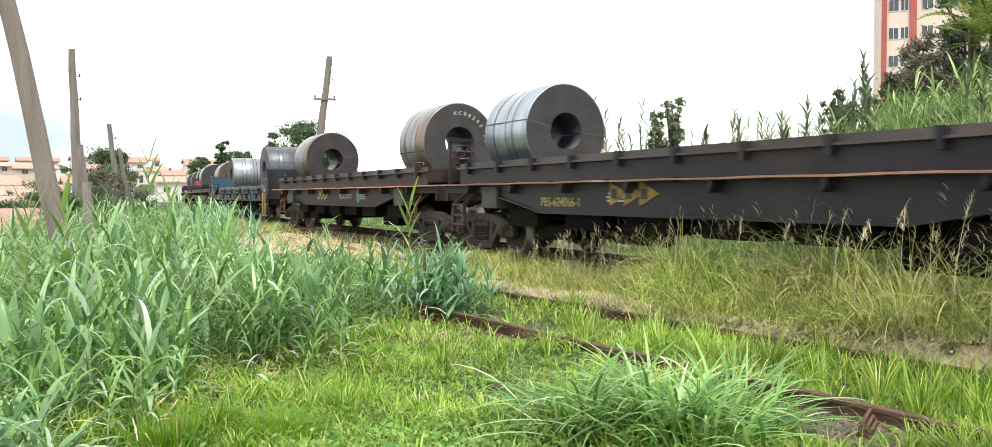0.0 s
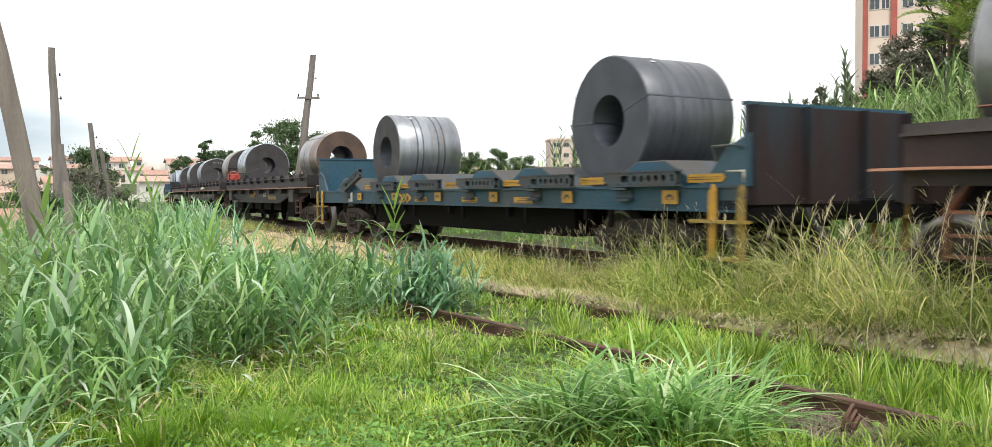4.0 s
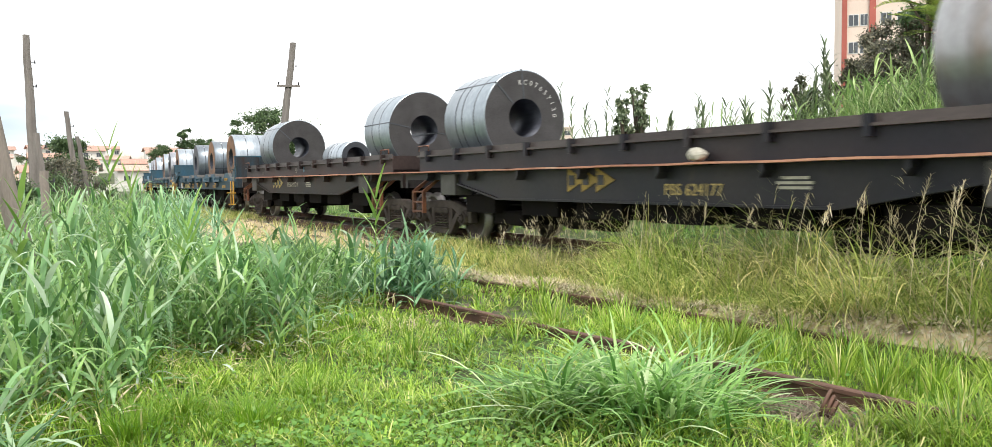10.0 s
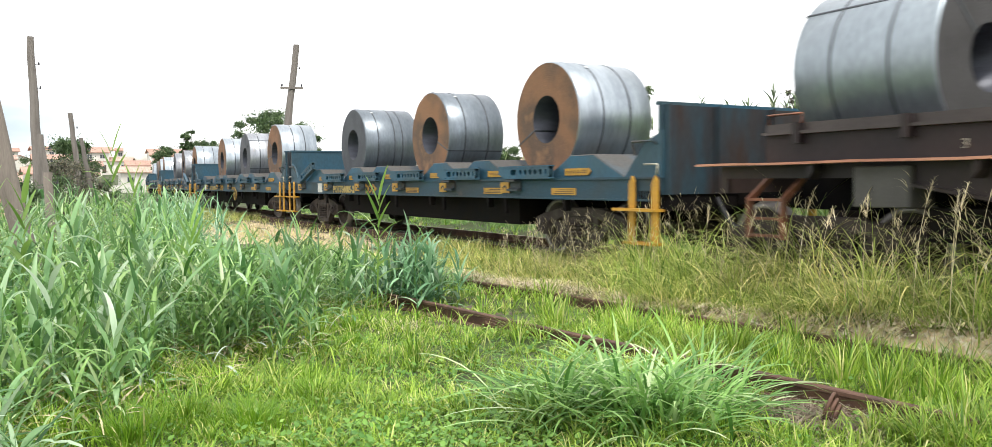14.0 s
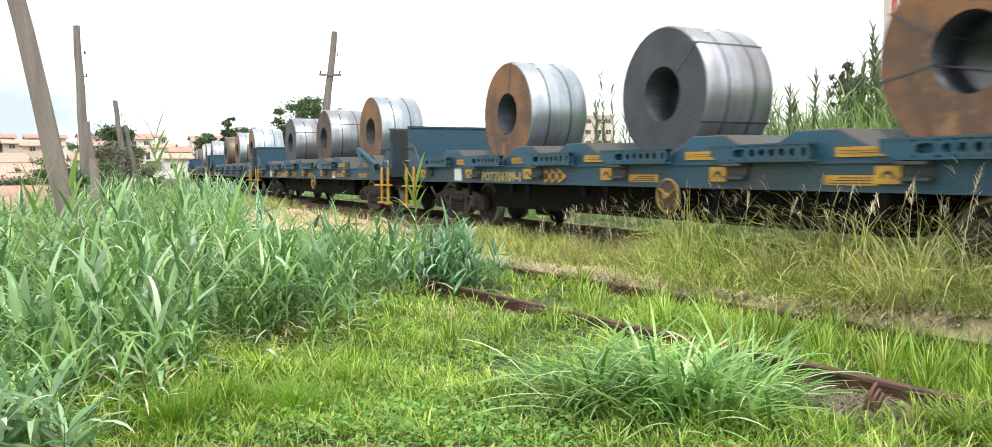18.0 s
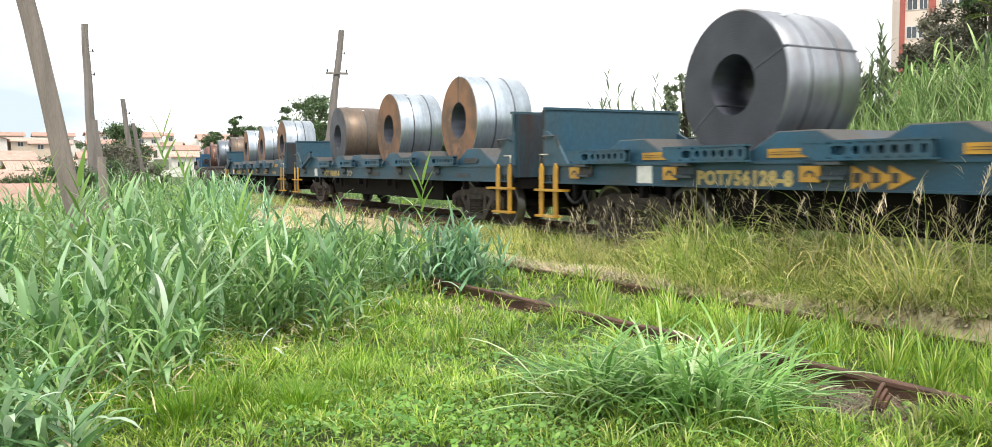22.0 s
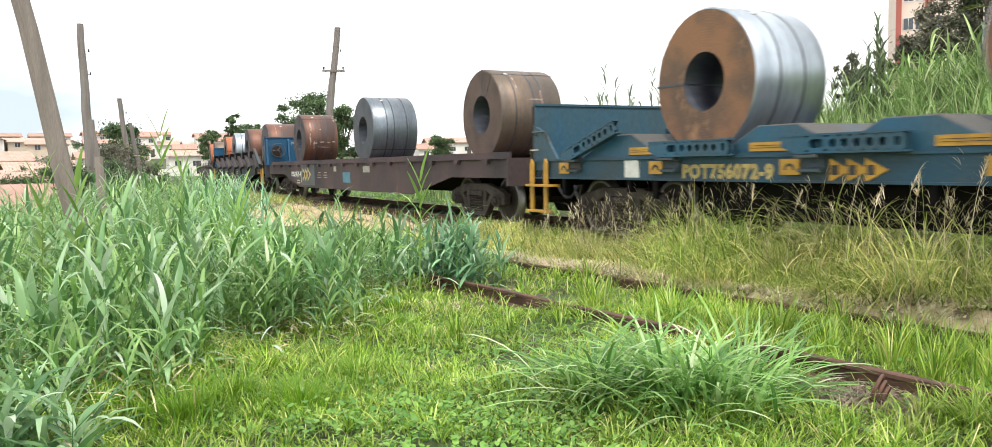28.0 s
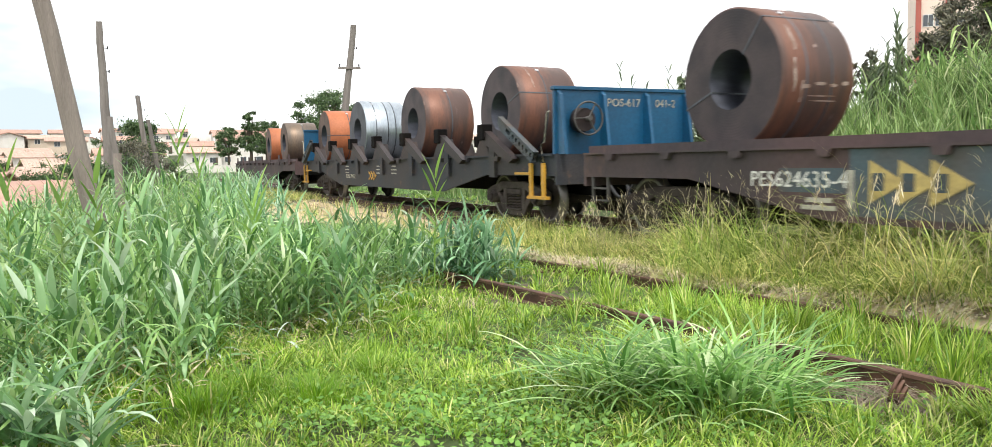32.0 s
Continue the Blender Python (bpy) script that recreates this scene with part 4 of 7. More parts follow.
# ---- blue coil wagons ---------------------------------------------------------------------------------------------
BL = 7.95


def holed_panel(bm, y0, y1, z0, z1, x0, x1, ry, rz):
    """A square of plate with a round or oblong hole through it."""
    cy, cz, n = (y0 + y1) / 2, (z0 + z1) / 2, 16
    front, back, rim = [], [], []
    for i in range(n):
        a = 2 * math.pi * (i + 0.5) / n
        c, d = math.cos(a), math.sin(a)
        m = 1 / max(abs(c), abs(d))
        sq = max(-1, min(1, c * m)), max(-1, min(1, d * m))
        rim.append(bm.verts.new((x0, cy + sq[0] * (y1 - y0) / 2, cz + sq[1] * (z1 - z0) / 2)))
        e = 0.55
        oc, od = math.copysign(abs(c) ** e, c), math.copysign(abs(d) ** e, d)
        oc, od = (c, d) if abs(ry - rz) < 0.01 else (oc, od)
        front.append(bm.verts.new((x0, cy + oc * ry, cz + od * rz)))
        back.append(bm.verts.new((x1, cy + oc * ry, cz + od * rz)))
    for i in range(n):
        j = (i + 1) % n
        bm.faces.new((rim[i], front[i], front[j], rim[j]))
        bm.faces.new((front[i], back[i], back[j], front[j]))


def stop_beam_mesh(paint):
    """A stop beam with round and oblong holes, 1.45 long, lying on the wagon's edge."""
    bm = bmesh.new()
    box(bm, -0.055, 0.05, -0.73, 0.73, 0.18, 0.2)
    prism_x(bm, [(-0.73, 0.0), (0.55, 0.0), (0.73, 0.08), (0.73, 0.1), (0.55, 0.02), (-0.73, 0.02)], -0.055, 0.05)
    box(bm, 0.03, 0.05, -0.7, 0.7, 0.02, 0.18)
    for y0, y1, ry in ((-0.73, -0.56, 0.03), (-0.56, -0.42, 0.045), (-0.42, -0.28, 0.045), (-0.28, -0.14, 0.045), (-0.14, 0.0, 0.045), (0.0, 0.14, 0.045), (0.14, 0.4, 0.09)):
        holed_panel(bm, y0, y1, 0.02, 0.18, -0.05, 0.03, ry, 0.045)
    prism_x(bm, [(0.4, 0.02), (0.55, 0.02), (0.73, 0.1), (0.73, 0.18), (0.4, 0.18)], -0.05, 0.03)
    return mesh_of("stop_beam", bm, paint)


def cradle_mesh():
    bm = bmesh.new()
    prism_x(bm, [(-1.0, 1.16), (-0.62, 1.33), (-0.28, 1.5), (0.28, 1.5), (0.62, 1.33), (1.0, 1.16)], -1.37, 1.37)
    me = mesh_of("cradle", bm, [GREYPAINT, BLUEPAINT], bevel=0.015)
    for f in me.polygons:
        f.material_index = 1 if abs(f.normal.x) > 0.9 else 0
    return me


STOP_GREY, STOP_BLUE, CRADLE_MESH = stop_beam_mesh(GREYPAINT), stop_beam_mesh(BLUEPAINT), cradle_mesh()


def blue_wagon():
    w = new("coil_wagon")
    for s in (-1, 1):
        a, b = (-1.40, -1.34) if s < 0 else (1.34, 1.40)
        o = s * 1.43
        bm = bmesh.new()
        prism_y(bm, [(s * 1.34, 0.865), (o, 0.865), (o, 0.89), (s * 1.40, 0.89), (s * 1.40, 1.145), (o, 1.145), (o, 1.175), (s * 1.34, 1.175)], -BL, BL)
        part("side_sill", bm, SILLBLUE, w)
    part("deck", boxes((-1.34, 1.34, -BL, BL, 1.08, 1.14)), GREYPAINT, w)
    # The wide second box is near-black fill for the shade between the bogies.
    part("centre_sill", boxes((-0.4, 0.4, -BL + 0.3, BL - 0.3, 0.66, 1.1), (-1.1, 1.1, -4.2, 4.2, 0.42, 0.9)), SHADEGRIME, w)
    for s in (-1, 1):
        y = s * BL
        y0, y1 = min(y, y - s * 0.05), max(y, y - s * 0.05)
        pl = part("end_plate", boxes((-1.38, 1.38, y0, y1, 0.95, 2.06)), BLUEPAINT, w, "blue steel end plate", bevel=0.005)
        part("plate_cap", boxes((-1.4, 1.4, y0 - 0.02, y1 + 0.02, 2.06, 2.1)), BLUEPAINT, pl)
        part("plate_back", boxes((-1.38, 1.38, min(y + s * 0.002, y + s * 0.02), max(y + s * 0.002, y + s * 0.02), 0.95, 2.06)), RUSTPLATE, pl, "rust-streaked outer face of the end plate")
        for x in (-1.33, -0.5, 0.5, 1.33):
            ya, yb = (y + s * 0.02, y + s * 0.14)
            part("plate_rib", boxes((x - 0.014, x + 0.014, min(ya, yb), max(ya, yb), 0.95, 2.06)), RUSTPLATE, w)
        part("buffer_beam", boxes((-1.4, 1.4, min(y, y - s * 0.4), max(y, y - s * 0.4), 0.75, 1.0)), SHADEGRIME, w)
        coupler(w, y, s)
        for t in (-1, 1):
            x = t * 1.45
            yy = s * (BL + 0.04)
            lad = None
            for k in (0.06, 0.5):
                y_ = yy - k * s
                bm = bmesh.new()
                prism_x(bm, [(y_ - 0.055, 0.34), (y_ + 0.055, 0.34), (y_ + 0.055, 1.08), (y_ + 0.01 * s, 1.19), (y_ - 0.055, 1.12)], x - 0.014, x + 0.014)
                if lad is None:
                    lad = part("step_ladder", bm, YELLOW, w, "yellow corner steps")
                else:
                    part("stile", bm, YELLOW, lad)
            for z, more in ((0.32, 0.0), (0.74, 0.22)):
                ya, yb = yy + s * 0.02, yy - s * (0.58 + more)
                part("step", boxes((x - 0.09, x + 0.08, min(ya, yb), max(ya, yb), z, z + 0.035)), YELLOW, lad)
            bm = bmesh.new()
            tube(bm, [(x, yy - 0.02 * s, 1.2), (x, yy - 0.02 * s, 1.33), (x, yy - 0.26 * s, 1.33)], 0.014, n=6)
            part("hand_hold", bm, PALEPAINT, w)
            bm = bmesh.new()
            cyl(bm, (x, yy - 0.1 * s, 1.62), (x, yy - 0.5 * s, 1.62), 0.018, n=6)
            cyl(bm, (x, yy - 0.1 * s, 1.62), (x * 0.96, yy - 0.1 * s, 1.58), 0.018, n=6)
            cyl(bm, (x, yy - 0.5 * s, 1.62), (x * 0.96, yy - 0.5 * s, 1.45), 0.018, n=6)
            part("grab_rail", bm, GREYPAINT, w)
            bm = bmesh.new()
            prism_x(bm, [(yy, 1.16), (yy, 1.75), (yy - s * 0.35, 1.6), (yy - s * 0.75, 1.16)], min(t * 1.33, t * 1.38), max(t * 1.33, t * 1.38))
            part("gusset", bm, BLUEPAINT, w)
    bm = bmesh.new()
    cyl(bm, (-0.9, 4.3, 0.62), (-0.9, 3.1, 0.62), 0.2, n=16)
    part("air_tank", bm, SHADEGRIME, w)
    bogies(w, (-5.9, 5.9))
    return w


BLUE = [  # label, number, u of the front end, tilted beam, hand wheel, marks
    ("dusty blue-grey coil wagon with yellow reflectors, two coils on it", "POT756006", 71.65, 5, False),
    ("blue coil wagon with yellow steps between rust-streaked end plates", "POT756005-2", 131.35, 5, False),
    ("blue coil wagon with three steel coils in its cradles", "POT756109-1", 147.6, None, True),
    ("blue coil wagon with a stop beam lying askew", "POT756128-8", 164.58, 0, True),
    ("blue coil wagon carrying rust-faced coils", "POT 756001-0", 181.55, 5, False),
    ("blue coil wagon with yellow stencilled number at its rear", "POT756072-9", 199.05, 5, False),
]
blue_master = blue_wagon()
blues = [blue_master] + [copy_thing(blue_master, Matrix()) for _ in BLUE[1:]]
for w, (label, number, u, tilt, wheel) in zip(blues, BLUE):
    tagged(w, label, "freight wagon", "wagons of the train")
    first, plain = u < 100, "001" in number
    mark_paint = PALEPAINT if plain else YELLOW
    slots = (-6.25, -4.0, -1.75, 0.5, 2.75, 5.0) if first else (-5.0, -2.75, -0.5, 1.75, 4.0, 6.25)
    shift = -0.5 if first else 0.7
    for y in (-6.3, -3.4, -1.8, 1.1, 2.7, 5.6):
        part("cradle", CRADLE_MESH, None, w, at=Matrix.Translation((0, y, 0)))
    for i, y in enumerate(slots):
        for s in (-1, 1):
            m = Matrix.Translation((s * 1.49, y, 1.17)) @ Matrix.Rotation(0 if s < 0 else math.pi, 4, 'Z')
            if i == tilt and s < 0:
                m = Matrix.Translation((s * 1.49, y - (0.1 if tilt else 1.5), 1.3)) @ Matrix.Rotation(radians(-17 if tilt else 17), 4, 'X')
            part("stop_beam", STOP_GREY if first else STOP_BLUE, None, w, at=m)
            bm = bmesh.new()
            e, k = y + 0.4, s * 1.385
            prism_y(bm, [(k, 0.98), (s * 1.50, 0.98), (s * 1.50, 1.01), (s * 1.43, 1.03), (s * 1.43, 1.12), (s * 1.55, 1.13), (s * 1.55, 1.16), (s * 1.45, 1.17), (s * 1.45, 1.34), (k, 1.34)], e - 0.15, e + 0.15)
            part("beam_bracket", bm, GREYPAINT, w, "worn grey bracket")
            part("corner_post", boxes((min(s * 1.36, s * 1.41), max(s * 1.36, s * 1.41), y + 0.72, y + 0.8, 0.62, 0.865)), SHADEGRIME, w)
            part("corner_post", boxes((min(s * 1.3, s * 1.41), max(s * 1.3, s * 1.41), y - 0.95, y - 0.88, 0.7, 0.865)), SHADEGRIME, w)
            if plain:
                continue
            rp = part("reflector_plate", boxes((min(s * 1.432, s * 1.445), max(s * 1.432, s * 1.445), y + shift - 0.135, y + shift + 0.135, 0.95, 1.12)), YELLOW, w, "yellow reflector plate with a dark arch")
            bm = bmesh.new()
            prism_x(bm, [(y + shift + 0.075 * math.cos(a_ * math.pi / 6), 1.0 + 0.075 * math.sin(a_ * math.pi / 6)) for a_ in range(7)] +
                    [(y + shift - 0.045 * math.cos(a_ * math.pi / 6), 1.0 + 0.045 * math.sin(a_ * math.pi / 6)) for a_ in range(7)], min(s * 1.446, s * 1.449), max(s * 1.446, s * 1.449))
            part("reflector_arch", bm, INK, rp)
    arrows(w, 1.62 if not first else 1.7, 1.0, 0.5 if plain else 0.68, 0.18 if plain else 0.24, mark_paint)
    if not first:
        lettering("wagon_number", number, 0.225, LETTERYELLOW, w, near_side(-1.407, 3.46, 0.975), 0.003, squeeze=1.05, bold=0.011, spread=1.12)
    part("white_notice", boxes((-1.412, -1.40, 5.1, 5.42, 0.9, 1.135)), WHITEPAINT, w, "white notice panel")
    lb = (-0.6, -3.85, -5.9) if not first else (0.9, -1.3, -3.2)
    for y in lb:
        yl = part("yellow_label", boxes((-1.412, -1.40, y - 0.3, y + 0.3, 0.93, 1.03)), GREYPAINT if plain else YELLOW, w, "worn grey instruction label" if plain else "yellow instruction label")
        for k in range(3):
            part("label_line", boxes((-1.415, -1.412, y - 0.26, y + 0.24 - 0.06 * k, 0.945 + 0.027 * k, 0.955 + 0.027 * k)), INK, yl)
    for y in slots:
        bm = bmesh.new()
        e = y - 1.05 if first else y - 1.2
        prism_x(bm, [(e - 0.28, 1.21), (e + 0.28, 1.21), (e + 0.28, 1.31), (e - 0.28, 1.31), (e - 0.33, 1.26)], -1.395, -1.375)
        yp = part("label_plate" if plain else "yellow_plate", bm, GREYPAINT if plain else YELLOW, w, "worn grey strip" if plain else "yellow strip on the cradle side")
        part("label_line", boxes((-1.398, -1.395, e - 0.24, e + 0.24, 1.245, 1.25)), INK, yp)
        part("label_line", boxes((-1.398, -1.395, e - 0.24, e + 0.24, 1.27, 1.275)), INK, yp)
    if first:
        for ob in w.children_recursive:
            if ob.name.startswith(("plate_back", "plate_rib")):
                ob.data = ob.data.copy()
                ob.data.materials[0] = DARKRUST
            elif ob.name.startswith(("step", "ladder", "rung", "upright")) and ob.data.materials[0] is YELLOW:
                ob.data = ob.data.copy()
                ob.data.materials[0] = DULLYELLOW
    if tilt == 0:
        ol = part("orange_label", boxes((-1.412, -1.40, -3.38, -3.08, 0.9, 1.1)), ORANGE, w, "faded orange and white label")
        part("label_field", boxes((-1.415, -1.412, -3.37, -3.09, 0.905, 0.965)), WHITEPAINT, ol)
        lettering("axle_mark", "3", 0.13, PALEPAINT, w, near_side(-1.407, -1.63, 1.05), 0.003)
    if wheel:
        hw = hand_wheel("hand_wheel", w, (-1.47, -1.18, 0.76), "x", 0.21, DULLYELLOW, "dull yellow brake hand wheel")
        bm = bmesh.new()
        cyl(bm, (-1.46, -1.18, 0.76), (-1.42, -1.18, 0.76), 0.17, n=20)
        part("wheel_disc", bm, BROWNSTEEL, hw)
    riding(w, u + BL)


# ---- long brown flat wagon ----------------------------------------------------------------------------------------
def brown_wagon(half, bogie_at, depth=0.78, paint=BROWNPAINT, lip=1.33):
    w = new("long_flat_wagon")
    for s in (-1, 1):
        a, b = (-1.40, -1.37) if s < 0 else (1.37, 1.40)
        bm = bmesh.new()
        e = half
        prism_x(bm, [(-e, 0.86), (-bogie_at + 0.6, 0.86), (-bogie_at + 2.8, 1.23 - depth), (bogie_at - 2.8, 1.23 - depth), (bogie_at - 0.6, 0.86), (e, 0.86), (e, 1.2), (-e, 1.2)], a, b)
        part("side_sill", bm, paint, w)
        part("top_flange", boxes((min(s * 1.30, s * 1.45), max(s * 1.30, s * 1.45), -e, e, 1.2, 1.225), (min(s * 1.28, s * 1.34), max(s * 1.28, s * 1.34), -e, e, 1.225, lip)), paint, w)
        n = int(e * 2 / 1.3)
        for i in range(n):
            y = -e + 0.7 + i * (2 * e - 1.4) / (n - 1)
            bm = bmesh.new()
            prism_x(bm, [(y - 0.1, 1.2), (y + 0.1, 1.2), (y + 0.07, 1.12), (y - 0.07, 1.12)], min(s * 1.40, s * 1.47), max(s * 1.40, s * 1.47))
            part("stake_pocket", bm, paint, w)
    part("deck", boxes((-1.34, 1.34, -half, half, 1.14, 1.2)), paint, w, "brown planked deck")
    part("centre_sill", boxes((-0.35, 0.35, -half + 0.2, half - 0.2, 0.5, 1.14)), SHADEGRIME, w)
    for s in (-1, 1):
        y0 = s * half
        part("buffer_beam", boxes((-1.4, 1.4, min(y0, y0 + s * 0.06), max(y0, y0 + s * 0.06), 0.72, 1.22)), paint, w)
        coupler(w, y0, s)
    bogies(w, (-bogie_at, bogie_at))
    return w


brown = tagged(brown_wagon(9.8, 8.0), "long rust-brown flat wagon with deep fishbelly sides and yellow arrows", "freight wagon", "wagons of the train")
part("repainted_patch", boxes((-1.403, -1.396, 3.2, 4.92, 0.52, 1.19)), REPAINT, brown, "blue-grey repainted patch under the arrows")
part("repainted_patch", boxes((-1.4025, -1.396, 4.96, 5.85, 0.74, 1.0)), REPAINT, brown, "blue-grey repainted patch under the number")
arrows(brown, 4.15, 0.865, 1.06, 0.43, LETTERYELLOW)
lettering("wagon_number", "PES624635-4", 0.245, WHITEPAINT, brown, near_side(-1.408, 5.61, 0.87), 0.003, spread=1.05)
part("white_dash", boxes((-1.408, -1.402, 4.86, 4.94, 0.6, 0.98)), PALEPAINT, brown, "flaked white stripe")
bars(brown, 5.3, 0.64, 2, 0.5, 0.05, PALEPAINT, gap=1.6)
for y in (9.62, 9.22):
    part("step_iron", boxes((-1.4, -1.36, y - 0.02, y + 0.02, 0.5, 0.87)), BOXGREY, brown)
for z in (0.5, 0.68):
    part("step_iron", boxes((-1.41, -1.35, 9.22, 9.62, z, z + 0.025)), BOXGREY, brown)
part("teal_panel", boxes((-1.41, -1.40, -0.6, 0.1, 0.66, 0.95)), TEALPAINT, brown, "blue painted panel")
part("pale_panel", boxes((-1.41, -1.40, -2.3, -1.75, 0.95, 1.12)), PALEPAINT, brown, "pale worn label")
part("pale_panel", boxes((-1.41, -1.40, 0.75, 1.0, 0.97, 1.12)), PALEPAINT, brown, "pale worn label")
for y in (1.9, 2.6):
    bars(brown, y, 0.92, 3, 0.45, 0.025, SCUFF, gap=3)
riding(brown, 225.75)

# ---- wagon with bright blue end boxes and slanting arms -----------------------------------------------------------
arm_wagon = tagged(brown_wagon(8.9, 6.9, 0.75, SLATEPAINT, 1.24), "dark wagon with bright blue end bulkheads and slanting coil stops", "freight wagon", "wagons of the train")
for s in (-1, 1):
    y = s * 8.86
    a, b = min(y, y - s * 0.06), max(y, y - s * 0.06)
    part("end_bulkhead", boxes((-1.38, 1.38, a, b, 1.22, 2.32), (-1.4, 1.4, a - 0.03, b + 0.03, 2.28, 2.34)), BRIGHTBLUE, arm_wagon, "bright blue steel bulkhead", bevel=0.006)
    for x in (-1.3, -0.45, 0.45, 1.3):
        bm = bmesh.new()
        prism_x(bm, [(y, 1.22), (y, 2.28), (y + s * 0.1, 2.2), (y + s * 0.26, 1.22)], x - 0.03, x + 0.03)
        part("bulkhead_rib", bm, BRIGHTBLUE, arm_wagon)
    yl = y - s * 0.25
    bm = boxes((-1.47, -1.43, yl - 0.045, yl + 0.045, 0.5, 1.08), (-1.47, -1.43, yl - s * 0.43 - 0.045, yl - s * 0.43 + 0.045, 0.5, 1.08),
               (-1.5, -1.42, min(yl + s * 0.16, yl - s * 0.5), max(yl + s * 0.16, yl - s * 0.5), 0.47, 0.52), (-1.5, -1.42, min(yl - s * 0.43, yl - s * 0.95), max(yl - s * 0.43, yl - s * 0.95), 0.88, 0.92))
    part("step_ladder", bm, YELLOW, arm_wagon, "yellow corner steps")
    bm = bmesh.new()
    tube(bm, [(-1.44, yl + s * 0.2, 1.93), (-1.44, yl + s * 0.12, 1.91), (-1.44, yl + s * 0.02, 1.42), (-1.44, yl - s * 0.1, 1.4), (-1.44, yl - s * 0.02, 1.1)], 0.014, n=6)
    part("handrail", bm, PALEPAINT, arm_wagon, "pale bent handrail")
hand_wheel("brake_wheel", arm_wagon, (-0.9, -9.16, 1.8), "y", 0.27, BOXGREY, "dark hand brake wheel")
bm = bmesh.new()
cyl(bm, (-0.92, -9.1, 1.78), (-0.92, -8.93, 1.78), 0.19, 0.21, n=14)
part("brake_gearbox", bm, BLACKPAINT, arm_wagon, "dark round brake gearbox")
lettering("wagon_number", "POS-617", 0.19, PALEPAINT, arm_wagon, pose(0.0, -8.87, 2.08, 90, 0, 0), 0.003)
lettering("wagon_number", "041-2", 0.19, PALEPAINT, arm_wagon, pose(0.88, -8.87, 2.08, 90, 0, 0), 0.003)
lettering("wagon_number", "POS617041-2", 0.17, PALEPAINT, arm_wagon, near_side(-1.408, 2.95, 0.74), 0.003)
arrows(arm_wagon, 0.85, 0.78, 0.68, 0.25, YELLOW)
for y in (0.3, -0.9, 3.3):
    bars(arm_wagon, y, 1.02, 3, 0.45, 0.03, PALEPAINT, gap=3)
for i in range(7):
    y = -6.9 + i * 2.2
    for s in (-1, 1):
        x0, x1 = min(s * 1.42, s * 1.55), max(s * 1.42, s * 1.55)
        bm = bmesh.new()
        prism_x(bm, [(y - 0.8, 1.16), (y - 0.62, 1.08), (y + 0.5, 1.5), (y + 0.62, 1.56), (y + 0.62, 1.72), (y + 0.44, 1.74)], x0, x1)
        arm = part("slanting_arm", bm, BLACKPAINT, arm_wagon, "dark slanting coil stop")
        part("arm_head", boxes((min(s * 1.38, s * 1.6), max(s * 1.38, s * 1.6), y + 0.34, y + 0.6, 1.52, 1.82)), SHADEGRIME, arm, bevel=0.015)
        part("arm_post", boxes((min(s * 1.4, s * 1.47), max(s * 1.4, s * 1.47), y + 0.12, y + 0.34, 0.82, 1.5)), SLATEPAINT, arm)
        bm = bmesh.new()
        prism_x(bm, [(y + 0.45, 1.2), (y + 0.72, 1.62), (y + 0.8, 1.62), (y + 1.15, 1.2)], min(s * 1.1, s * 1.4), max(s * 1.1, s * 1.4))
        part("coil_chock", bm, BLACKPAINT, arm_wagon)
for k in (-1, 1):
    part("stop_beam", STOP_GREY, None, arm_wagon, at=Matrix.Translation((-1.52, k * 7.75, 1.42)) @ Matrix.Rotation(radians(-27 * k), 4, 'X'))
riding(arm_wagon, 236.5 + 8.9)

rear_flat = tagged(brown_wagon(8.8, 6.6), "rear rust-brown flat wagon with two coils", "freight wagon", "wagons of the train")
for i in range(8):
    part("deck_stake", boxes((-1.46, -1.4, -7.8 + 2.2 * i - 0.04, -7.8 + 2.2 * i + 0.04, 1.1, 1.5)), BROWNPAINT, rear_flat)
riding(rear_flat, 255.6 + 8.8)


